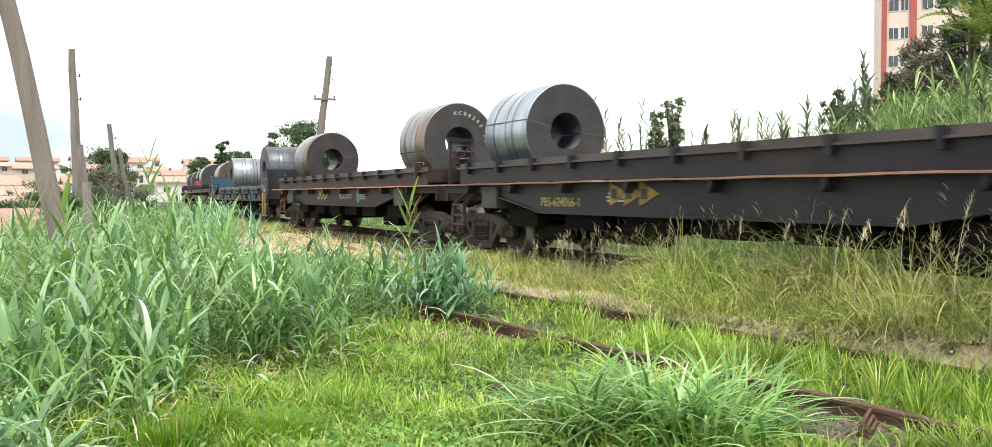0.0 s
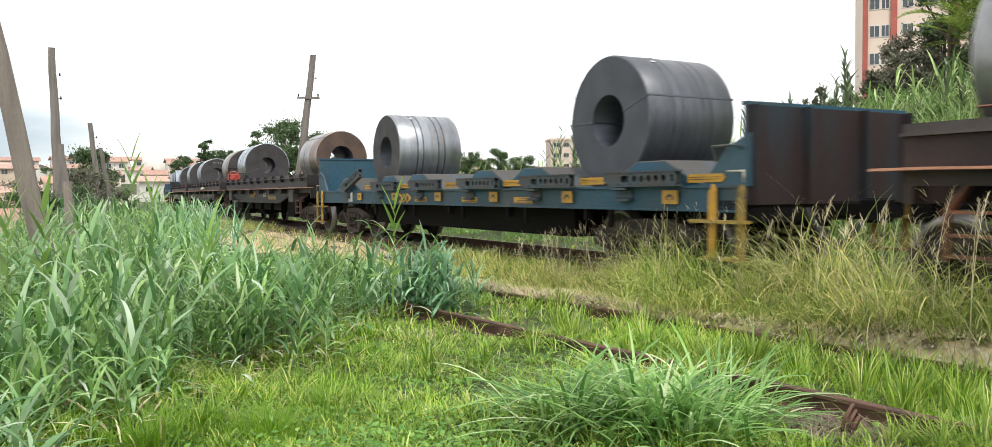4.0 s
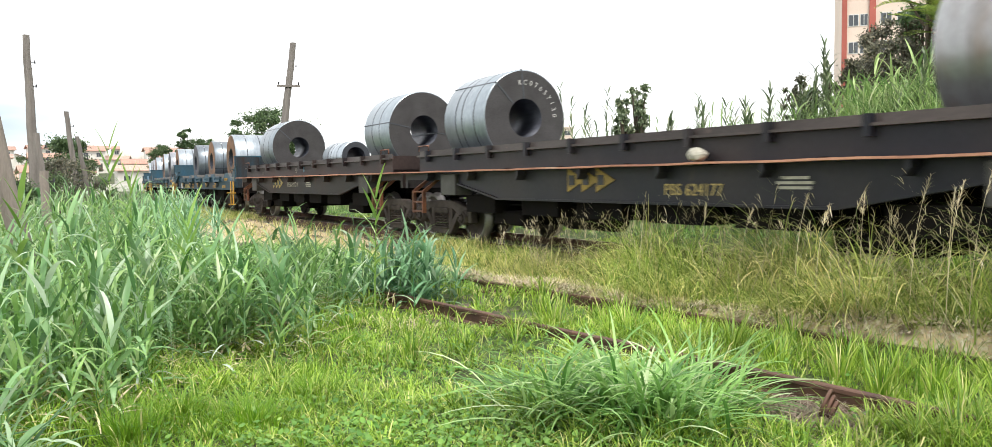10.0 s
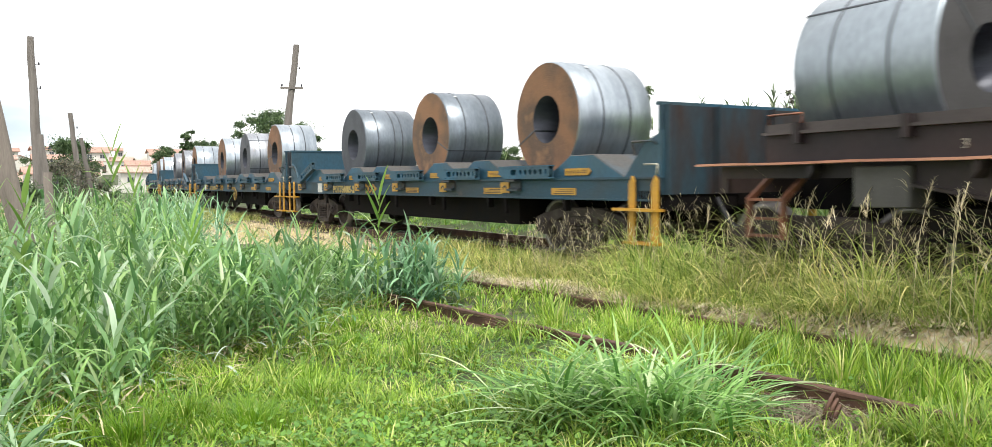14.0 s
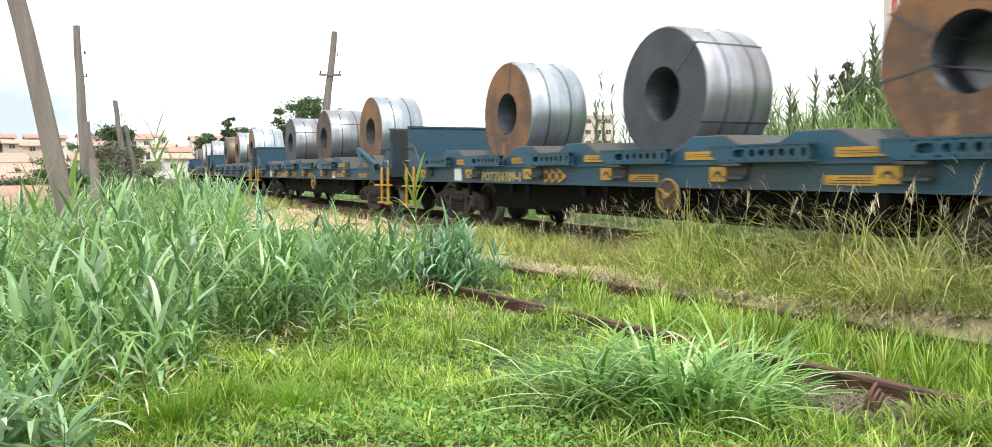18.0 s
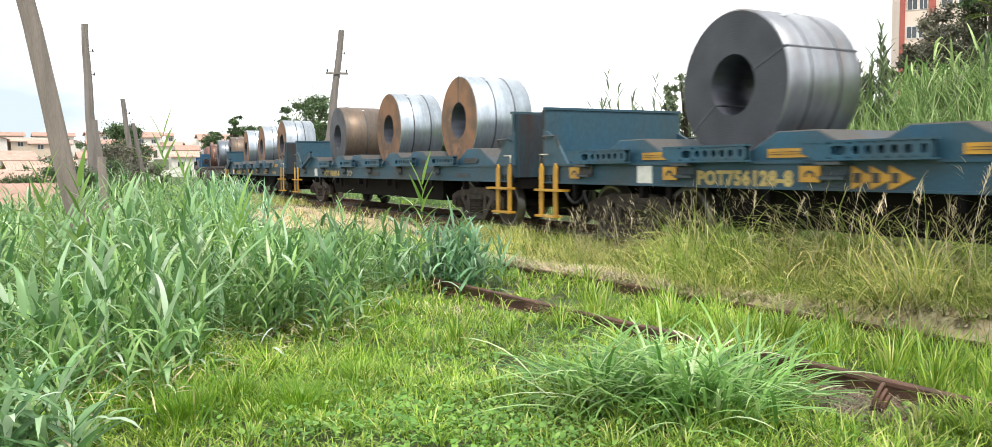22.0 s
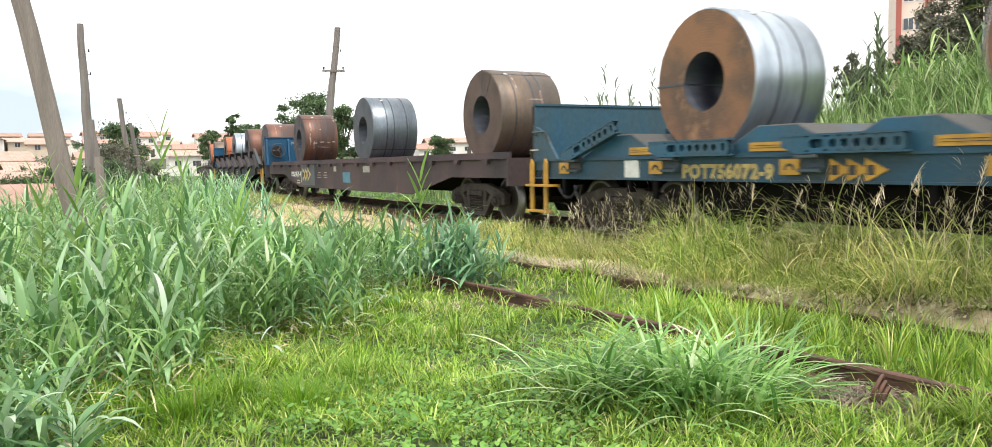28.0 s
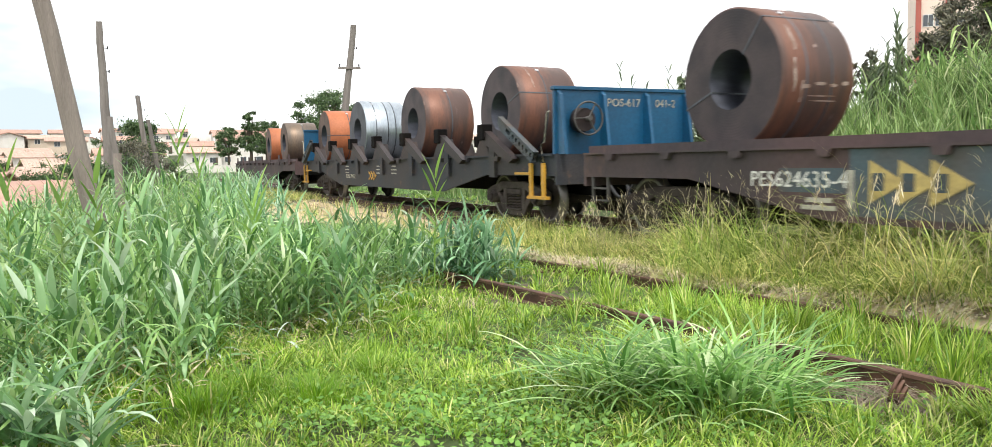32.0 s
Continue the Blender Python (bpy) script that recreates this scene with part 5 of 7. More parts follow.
# ---- steel coils --------------------------------------------------------------------------------------------------
def coil(u, radius, width, barrel, face, lengthways=False, bands=2, eye_straps=(), lift=None, across=0.0, bore=0.38, mark="", label=""):
    """A steel coil on a wagon. eye_straps: degrees at which a strap runs through the bore and over the wrap."""
    name = "steel_coil"
    bm = bmesh.new()
    h, c = width / 2, 0.025
    prof = [(-h, bore), (-h, bore + (radius - bore) * 0.5), (-h, radius - c), (-h + c, radius), (0, radius), (h - c, radius), (h, radius - c), (h, bore + (radius - bore) * 0.5), (h, bore)]
    strips = lathe(bm, prof, "x", n=72)
    for k, st in enumerate(strips):
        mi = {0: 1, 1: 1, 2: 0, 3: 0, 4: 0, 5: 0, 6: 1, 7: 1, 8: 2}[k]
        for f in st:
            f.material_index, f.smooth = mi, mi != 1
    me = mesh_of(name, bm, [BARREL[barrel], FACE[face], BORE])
    words = {"silver": "silver-grey", "slate": "dark slate-blue", "grey": "blue-grey", "dark": "dark grey", "rust": "rusty brown", "bronze": "bronze-brown", "stained": "brown-stained silver", "matte": "dull blue-grey", "orange": "orange-rusted"}[barrel]
    fw = {"dark": "dark ends", "rust": "rust-coloured ends", "brown": "brown ends", "maroon": "maroon ends", "slate": "slate-grey ends"}[face]
    ob = thing(name, label or f"{words} rolled steel coil with {fw}, strapped on a wagon", "steel coil", "coils on the train", mesh=me)
    for i in range(bands):
        x = -h + width * (0.16 + 0.68 * (i + 0.5) / bands + 0.04 * math.sin(7 * u + 3 * i))
        bm = bmesh.new()
        lathe(bm, [(x - 0.016, radius - 0.002), (x - 0.0155, radius + 0.0025), (x + 0.0155, radius + 0.0025), (x + 0.016, radius - 0.002)], "x", n=72)
        st = part("strap", bm, STRAP, ob)
        a = radians(60 + 17 * i) if not lengthways else radians(15)
        bm = boxes((-0.035, 0.035, -0.03, 0.03, -0.004, 0.01))
        part("seal", bm, CLIP, st, at=Matrix.Translation((x, -radius * math.cos(a), radius * math.sin(a))) @ Matrix.Rotation(math.pi / 2 - a, 4, 'X'))
    for deg in eye_straps:
        bm = boxes((-h - 0.006, -h + 0.001, -0.012, 0.012, bore - 0.01, radius + 0.004), (h - 0.001, h + 0.006, -0.012, 0.012, bore - 0.01, radius + 0.004),
                   (-h - 0.006, h + 0.006, -0.012, 0.012, radius - 0.001, radius + 0.005), (-h, h, -0.012, 0.012, bore - 0.008, bore + 0.002))
        part("eye_strap", bm, STRAP, ob, at=Matrix.Rotation(radians(deg), 4, 'X'))
    if mark:
        n = len(mark)
        for i, ch in enumerate(mark):
            if ch == " ":
                continue
            a = radians(100 - i * 10.5)
            r = bore + (radius - bore) * 0.55
            m = Matrix(((0, 0, -1, -h - 0.003), (-1, 0, 0, 0), (0, 1, 0, 0), (0, 0, 0, 1))) @ Matrix.Rotation(a - math.pi / 2, 4, 'Z') @ Matrix.Translation((0, r, 0))
            lettering("chalk_mark", ch, 0.13, CHALK, ob, m, 0.002)
    riding(ob, u, lift=radius + lift, across=across, turn=90 if lengthways else 0)
    return ob


def scuffs(ob, radius, rows):
    """Pale rubbed streaks on a wrap; rows: x from, x to, degrees from the top from, to."""
    for j, (x0, x1, d0, d1) in enumerate(rows):
        bm = bmesh.new()
        last, n = None, max(3, int(abs(d1 - d0) / 4))
        for i in range(n + 1):
            a = radians(d0 + (d1 - d0) * i / n)
            w = 0.5 + 0.5 * math.sin(math.pi * (0.08 + 0.84 * i / n)) * (0.75 + 0.25 * math.sin(3.1 * i + j))
            m, k = (x0 + x1) / 2 + 0.006 * math.sin(1.7 * i + j), (x1 - x0) / 2 * w
            row = [bm.verts.new((x, -(radius + 0.0025) * math.sin(a), (radius + 0.0025) * math.cos(a))) for x in (m - k, m + k)]
            if last:
                bm.faces.new((last[0], last[1], row[1], row[0]))
            last = row
        part("scuff", bm, SCUFF, ob, "pale rubbed streak")


# on the black wagons the coils lie lengthways; u is the end that faces the head of the train
D1, D2 = 1.38, 1.22
LONG = [  # front end, radius, length, across, bore, wrap, ends, bands, straps through the eye, marks
    (53.24, 0.88, 1.57, 0.0, 0.34, "silver", "dark", 3, (95, 282), ""), (57.70, 0.925, 1.5, -0.03, 0.37, "stained", "dark", 3, (257,), "KC08593 30"),
    (67.87, 0.93, 1.58, 0.0, 0.37, "stained", "maroon", 1, (80, 105), ""), (89.69, 0.84, 1.86, 0.0, 0.37, "stained", "brown", 2, (318,), ""),
    (99.78, 0.93, 1.61, 0.0, 0.34, "silver", "dark", 2, (250,), ""), (104.01, 0.91, 1.59, 0.0, 0.37, "stained", "dark", 1, (), ""),
    (113.98, 0.895, 1.59, 0.0, 0.36, "matte", "dark", 3, (355, 315), "KC07657130"), (117.86, 0.88, 1.45, -0.24, 0.34, "matte", "dark", 2, (280, 98), ""),
    (128.16, 0.915, 1.61, 0.0, 0.34, "matte", "dark", 2, (312,), ""),
]
for u, r, wd, ac, bo, b, f, n, es, mk in LONG:
    coil(u + wd / 2, r, wd, b, f, True, n, es, lift=D1, mark=mk, across=ac, bore=bo)
coil(122.82 + 0.8, 0.44, 1.6, "silver", "slate", True, 3, (), lift=D1, bore=0.27, label="small silver-grey coil lying low in the wagon")
# on the blue wagons they lie crossways in the cradles
CROSS = [
    (74.82, 0.95, 1.6, "dark", "slate", 4, (72, 270)), (83.68, 0.9, 1.6, "grey", "dark", 4, ()),
    (134.6, 0.92, 1.42, "silver", "rust", 2, (245,)), (138.9, 0.89, 1.25, "slate", "rust", 2, (112,)), (143.4, 0.9, 1.42, "slate", "slate", 3, ()),
    (150.85, 0.95, 1.17, "silver", "rust", 2, (258, 300)), (155.2, 0.93, 1.17, "grey", "slate", 2, (48, 117)), (159.7, 0.95, 1.17, "silver", "rust", 2, (10, 200)),
    (167.5, 0.95, 1.17, "silver", "rust", 2, ()), (172.1, 0.93, 1.2, "grey", "brown", 2, (62, 238)), (176.7, 0.93, 1.2, "grey", "slate", 2, (66, 232)),
    (184.9, 0.94, 1.3, "silver", "rust", 2, (0,)), (189.3, 0.94, 1.17, "silver", "rust", 2, ()), (194.0, 0.92, 1.3, "bronze", "slate", 1, (180,)),
    (202.2, 0.94, 1.17, "silver", "rust", 2, (215,)), (206.8, 0.94, 1.28, "silver", "rust", 3, (150, 200)), (211.4, 0.94, 1.2, "silver", "rust", 2, (270,)),
]
NEAR = -0.9     # where the ends of the crossways coils stand, across the track
for u, r, wd, b, f, n, es in CROSS:
    coil(u, r, wd, b, f, False, n, es, lift=D2 - 0.02, across=NEAR + wd / 2)
FLAT = [
    (217.9, 0.89, 1.36, "bronze", "brown", 3, (2, 30)), (225.45, 0.92, 1.3, "slate", "slate", 3, (296, 128)), (232.95, 0.9, 1.2, "rust", "maroon", 2, (38, 248)),
    (239.5, 0.9, 1.3, "rust", "maroon", 1, (70,)), (244.4, 0.9, 1.3, "rust", "maroon", 1, ()), (249.2, 0.9, 1.3, "silver", "slate", 3, ()), (253.3, 0.88, 1.3, "orange", "brown", 1, (90,)),
    (260.6, 0.85, 1.3, "bronze", "brown", 1, ()), (264.6, 0.82, 1.3, "orange", "brown", 1, ()),
]
for u, r, wd, b, f, n, es in FLAT:
    ob = coil(u, r, wd, b, f, False, n, es, lift=1.21, across=NEAR + wd / 2)
    h = wd / 2
    if u == 232.95:
        scuffs(ob, r, [(-h + 0.2, -h + 0.27, 48, 72), (-h + 0.16, -h + 0.22, 78, 104), (-h + 0.3, -h + 0.34, 95, 112), (h - 0.12, h - 0.05, 30, 46), (-0.1, 0.12, 96, 98.5), (0.16, 0.3, 97, 99.5), (-0.3, -0.14, 98, 101),
                       (0.36, 0.5, 95, 98), (-0.05, 0.0, 66, 69), (-0.2, 0.34, 106, 107.2), (-0.16, 0.36, 110, 111)])
    elif u == 239.5:
        scuffs(ob, r, [(-h + 0.34, -h + 0.37, 14, 62), (h - 0.3, h - 0.24, 104, 118)])
    elif u == 217.9:
        scuffs(ob, r, [(-0.3, -0.26, 30, 58), (0.2, 0.26, 60, 84), (-0.1, 0.3, 72, 74)])


def motions():
    """All that rolls: every wagon and coil along the track, and the wheelsets on their wagons."""
    for ob, u, lift, across, turn in MOVING:
        rows = []
        for t, s in enumerate(ROLLED):
            x, y, th = on_track(u - HEAD - s)
            rows.append((float(t), pose(x + across * math.cos(th), y - across * math.sin(th), RAIL_Z + lift, 0, 0, -math.degrees(th) + turn)))
        walk(ob, rows)
        for w in ob.children:
            if w.name.split(".")[0] == "wheelset":
                place, rows = w.matrix_basis.translation.copy(), []
                for i in range(321):
                    t = i / 10
                    k = min(int(t), 31)
                    s = ROLLED[k] + (ROLLED[k + 1] - ROLLED[k]) * (t - k)
                    rows.append((t, Matrix.Translation(place) @ Matrix.Rotation(s / 0.43, 4, 'X')))
                walk(w, rows)

# ---------------------------------------------------------------- grass, reeds and weeds
rng = np.random.default_rng(7)


def polar(n, a0, a1, r0, r1, power):
    """Points in a wedge before the camera, denser near it."""
    a = np.radians(rng.uniform(a0, a1, n))
    u = rng.uniform(0, 1, n)
    k = 2 - power
    r = (r0 ** k + u * (r1 ** k - r0 ** k)) ** (1 / k)
    return np.stack([r * np.sin(a), r * np.cos(a)], 1)


def ground_at(p):
    return np.column_stack([p, land(p[:, 0], p[:, 1])])


def siding_off(p):
    """Metres across the siding from its nearer rail."""
    return (p[:, 0] - (SID_X + SID_SLOPE * p[:, 1])) * math.cos(sid_th)


def track_off(p):
    return p[:, 0] - TRACK_X - 0.5 * CURVE_K * np.maximum(p[:, 1] - CURVE_AT, 0) ** 2


def reed_edge(y):
    return np.interp(y, [2, 3.5, 4.75, 6.2, 6.5, 7.0, 8.7, 9.4, 10.0, 10.7, 14, 20, 40], [-1.6, -0.8, 0.1, 0.7, 1.2, 2.05, 3.2, 4.0, 4.0, 2.0, 2.5, 3.4, 7.0])


def wobble(p, s, o=0.0):
    return np.sin(p[:, 0] * s + o) * np.sin(p[:, 1] * s * 0.83 + o * 1.7) + 0.5 * np.sin(p[:, 0] * s * 2.3 + p[:, 1] * s * 1.9 + o)


def tufted(p, spread, k):
    """Each point becomes a tuft of k blades."""
    q = np.repeat(p, k, 0)
    return q + rng.normal(0, spread, q.shape), np.repeat(np.arange(len(p)), k)


def stuff(name, label, v, f, mat):
    return thing(name, label, "grass", kind="stuff", mesh=mesh_np(name, v, f, mat))


# short lawn: tufts of blades that spread from their middle, with darker gaps between them
def rail_shows(p):
    """Where the grass before the nearer siding rail is trodden down or thin."""
    y = p[:, 1]
    return ((y > 8.3) & (y < 9.1)) | ((y > 6.8) & (y < 7.5)) | ((y > 5.0) & (y < 6.3)) | ((y > 3.2) & (y < 4.5))


def spread_tufts(c, k, h, width, segs, radius):
    """k blades round each centre in c, leaning outwards; h: the height of each tuft."""
    n = len(c)
    own = np.repeat(np.arange(n), k)
    a = rng.uniform(0, 2 * np.pi, n * k)
    r = np.abs(rng.normal(0, 1, n * k)) * radius[own]
    q = c[own] + np.column_stack([np.cos(a) * r, np.sin(a) * r])
    return q, own, a + rng.normal(0, 0.5, n * k), h[own] * rng.uniform(0.45, 1.15, n * k), rng.uniform(0.6, 1.3, n * k) * width


pieces = []
for n, r0, r1, k, hs, ws, seg in ((5200, 3.6, 8.5, 15, 1.0, 0.0105, 3), (4300, 8.5, 17, 12, 1.1, 0.017, 2), (2200, 17, 45, 10, 1.2, 0.035, 2)):
    c = polar(n, -9, 72, r0, r1, 1.0)
    gaps = wobble(c, 2.1, 0.7) + 0.5 * wobble(c, 5.3, 1.9)
    c = c[gaps + rng.normal(0, 0.35, n) > -0.85]
    h0 = (0.075 + 0.17 * rng.uniform(0, 1, len(c)) ** 1.8 + 0.055 * wobble(c, 1.4, 0.4)).clip(0.045) * hs
    q, own, hd_, h, wd_ = spread_tufts(c, k, h0, ws, seg, 0.028 * (1 + r0 / 10) * rng.uniform(0.6, 1.6, len(c)))
    off, to = siding_off(q), track_off(q)
    bare = (np.abs(off) < 0.07) | (np.abs(off - 1.63) < 0.08) | (to > -1.5) & (to < 1.4)
    patch = (np.hypot((q[:, 0] - 4.38) * 0.9, (q[:, 1] - 3.45) * 0.7) < 0.27) | (np.hypot(q[:, 0] - 3.9, q[:, 1] - 7.9) < 0.26) | (np.hypot(q[:, 0] - 3.2, q[:, 1] - 6.8) < 0.22) | (np.hypot(q[:, 0] - 4.2, q[:, 1] - 7.25) < 0.2)
    dry = (off > 1.7) & (off < 1.95) & (rng.uniform(0, 1, len(c))[own] < 0.66 + 0.25 * wobble(q, 2.2, 2.4))
    sandy = (np.hypot((q[:, 0] - 6.1) * 0.8, (q[:, 1] - 22.0) * 0.13) < 1.2) & (rng.uniform(0, 1, len(q)) < 0.86)
    keep = ~(bare | dry | sandy | patch & (rng.uniform(0, 1, len(q)) < 0.93))
    q, own, hd_, h, wd_ = q[keep], own[keep], hd_[keep], h[keep], wd_[keep]
    h = h * np.interp(np.hypot(q[:, 0], q[:, 1]), [4, 6.5], [0.8, 1.0])
    so = siding_off(q)
    kept = rng.uniform(0, 1, len(c))[own]
    low = (so > -0.75) & (so < 0.05) & rail_shows(q) & (kept > 0.32)
    h = np.where(low, np.minimum(h, 0.05 + 0.16 * np.abs(so)), h)
    h = np.where((so > -0.5) & (so < -0.03) & ~rail_shows(q) & (kept > 0.3), np.maximum(h, rng.uniform(0.2, 0.34, len(h))), h)
    h = np.where((so > 0.95) & (so < 1.6), np.where((q[:, 1] > 6.7) & (q[:, 1] < 7.7), np.minimum(h, 0.16), np.where(kept > 0.62, np.maximum(h, rng.uniform(0.14, 0.28, len(h))), np.minimum(h, 0.17))), h)
    h = np.where((so > 0.1) & (so < 1.62), h * 1.25, h)
    pieces.append(blades(rng, ground_at(q), h, wd_, rng.uniform(0.05, 0.75, len(q)), rng.uniform(0.1, 0.95, len(q)), seg, heading=hd_))
# the rest of the meadow round the camera
c = polar(7500, 0, 360, 0.5, 12, 0.7)
az_ = np.degrees(np.arctan2(c[:, 0], c[:, 1]))
c = c[((az_ < -9) | (az_ > 72) | (np.hypot(c[:, 0], c[:, 1]) < 3.6)) & (track_off(c) < -2.2)]
q, own = tufted(c, 0.12, 9)
pieces.append(blades(rng, ground_at(q), rng.uniform(0.05, 0.24, len(q)), rng.uniform(0.01, 0.022, len(q)), rng.uniform(0.05, 0.6, len(q)), rng.uniform(0.1, 0.8, len(q)), 2))
stuff("lawn_grass", "short bright green grass between the tracks and the reeds", *joined(pieces), LAWN)

# dense fine yellow-green cushions at the reeds' edge, bright tussocks in the lawn and by the rails
pieces = []
for x, y, n, hgt, rad in ((0.5, 5.2, 620, 0.22, 0.2), (1.2, 5.1, 560, 0.24, 0.2), (0.85, 5.5, 420, 0.2, 0.18), (1.75, 5.6, 360, 0.2, 0.18), (0.1, 5.6, 300, 0.22, 0.17), (1.9, 6.3, 300, 0.2, 0.18), (2.6, 7.2, 300, 0.18, 0.18), (2.9, 8.0, 260, 0.18, 0.18)):
    q, own, hd_, h, wd_ = spread_tufts(np.array([[x, y]]), n, np.array([hgt]), 0.007, 3, np.array([rad]))
    pieces.append(blades(rng, ground_at(q), h, wd_, rng.uniform(0.0, 0.45, n), rng.uniform(0.1, 0.6, n), 3, heading=hd_))
stuff("grass_cushions", "dense fine yellow-green grass cushions at the reeds' edge", *joined(pieces), FINE)
pieces = []
spots = np.array([(4.75, 2.55), (5.1, 2.9), (5.35, 2.4), (5.2, 4.4), (5.5, 3.6), (5.0, 5.2), (4.95, 6.0), (5.4, 5.1), (2.9, 6.4), (4.9, 7.4), (3.4, 6.4), (2.4, 7.6), (5.0, 3.4), (5.6, 2.9), (5.9, 2.2), (4.72, 2.75), (4.85, 2.4), (4.95, 2.1), (5.9, 6.4), (6.05, 5.0), (5.85, 7.2),
                  (5.75, 8.6), (4.6, 6.75), (4.75, 4.75), (5.25, 3.9), (5.45, 4.7), (5.6, 5.7), (5.3, 6.6), (5.15, 2.6), (4.6, 2.3), (4.45, 2.55), (5.3, 3.2), (5.7, 4.1)])
for i, c in enumerate(spots):
    n = 70
    a = rng.uniform(0, 2 * np.pi, n)
    r = np.abs(rng.normal(0, 0.09, n))
    q = c + np.column_stack([np.cos(a) * r, np.sin(a) * r])
    h = rng.uniform(0.16, 0.46, n) * (0.8 + 0.4 * ((i * 7) % 5) / 5)
    pieces.append(leaves(rng, ground_at(q), h, rng.uniform(0.009, 0.017, n), rng.uniform(0.05, 0.4, n), rng.uniform(0.5, 1.7, n), 1.5, a + rng.normal(0, 0.5, n), 4, 0.25))
stuff("grass_tussocks", "bright green grass tussocks by the siding rails", *joined(pieces), LAWN)

# the large arching tuft beside the siding
for name, (cx, cy), count, size in (("grass_tuft", (3.42, 4.1), 230, 1.0), ("grass_tuft", (2.95, 4.35), 150, 0.85), ("grass_tuft", (3.85, 4.0), 170, 0.9), ("grass_tuft", (3.3, 3.75), 150, 0.8)):
    q = np.column_stack([cx + rng.normal(0, 0.2, count), cy + rng.normal(0, 0.17, count)])
    out_a = np.arctan2(q[:, 1] - cy, q[:, 0] - cx) + rng.normal(0, 0.9, count)
    v, f = leaves(rng, ground_at(q), rng.uniform(0.4, 1.0, count) * size, rng.uniform(0.018, 0.038, count), rng.uniform(0.2, 1.1, count), rng.uniform(1.4, 2.2, count), rng.uniform(0.7, 1.3, count), out_a, 7, 0.3)
    thing(name, "large tuft of long arching green grass blades", "grass tuft", kind="stuff", mesh=mesh_np(name, v, f, TUFT))

# low broad-leaved weeds, in patches
c = np.concatenate([polar(300, 12, 44, 3.75, 5.6, 1.0), polar(380, 6, 34, 4.4, 8, 1.0), polar(160, 20, 60, 4, 9, 1.0)])
c = c[wobble(c, 2.1, 0.7) + rng.normal(0, 0.7, len(c)) < 0.2]
q, own = tufted(c, 0.07, 10)
base = ground_at(q)
base[:, 2] += rng.uniform(0.015, 0.13, len(q))
ln_ = rng.uniform(0.022, 0.05, len(q))
v, f = leaves(rng, base, ln_, ln_ * rng.uniform(0.7, 1.1, len(q)), rng.uniform(0.7, 1.4, len(q)), rng.uniform(1.3, 1.9, len(q)), 1.0, rng.uniform(0, 2 * np.pi, len(q)), 3, 0.15)
stuff("broadleaf_weeds", "low round-leaved green weeds in the lawn", v, f, CLOVER)

# dead straw along the far siding rail and at the broken place
sy_ = np.linspace(-3, 13, 161)
so_ = np.linspace(1.66, 1.9, 9)
SO, SY = np.meshgrid(so_, sy_)
SX = SID_X + SID_SLOPE * SY + SO
hump = np.sin(np.pi * np.clip((SO - 1.66) / 0.24, 0, 1)) ** 0.5
SZ = land(SX, SY) + hump * (0.18 + 0.022 * np.sin(SY * 5.1 + SO * 9) + 0.018 * np.sin(SY * 13.7) + 0.012 * np.sin(SY * 31 + SO * 23)) - 0.02
bi = np.arange(SO.size).reshape(SO.shape)
thing("straw_bank", "low bank of dead straw and pale chippings along the rail", "ground", kind="structure",
      mesh=mesh_np("straw_bank", np.stack([SX.ravel(), SY.ravel(), SZ.ravel()], 1), np.stack([bi[:-1, :-1], bi[:-1, 1:], bi[1:, 1:], bi[1:, :-1]], -1).reshape(-1, 4), STRAWBED))


def bank_at(p):
    o = p[:, 0] - (SID_X + SID_SLOPE * p[:, 1])
    g_ = ground_at(p)
    g_[:, 2] += np.where((p[:, 1] > -3) & (p[:, 1] < 13), 0.18 * np.sin(np.pi * np.clip((o - 1.66) / 0.24, 0, 1)) ** 0.5, 0)
    return g_


y = rng.uniform(-1, 13, 4200)
off = rng.uniform(1.68, 1.92, len(y)) + rng.normal(0, 0.04, len(y))
p1 = np.column_stack([SID_X + SID_SLOPE * y + off, y])
p2 = np.column_stack([4.38 + rng.normal(0, 0.13, 500), 3.45 + rng.normal(0, 0.2, 500)])
p3 = np.column_stack([3.3 + rng.normal(0, 0.25, 150), 8.0 + rng.normal(0, 0.25, 150)])
y = rng.uniform(12, 34, 6000)
p4 = np.column_stack([rng.uniform(5.4, 7.0, 6000), y])
p = np.concatenate([p1, p3, p4])
base = bank_at(p)
base[:, 2] += rng.uniform(0.0, 0.05, len(p))
v, f = blades(rng, base, rng.uniform(0.05, 0.17, len(p)), rng.uniform(0.005, 0.011, len(p)), rng.uniform(1.25, 1.55, len(p)), rng.uniform(0, 0.2, len(p)), 2)
stuff("dry_straw", "flat dead straw lying along the rail", v, f, STRAW)

q = p2
v, f = blades(rng, ground_at(q) + np.array([0, 0, 0.02]), rng.uniform(0.1, 0.3, len(q)), rng.uniform(0.004, 0.009, len(q)), rng.uniform(1.2, 1.6, len(q)), rng.uniform(0, 0.3, len(q)), 3)
stuff("dead_stems", "tangle of grey-brown dead stems at the broken rail", v, f, DEADSTEM)

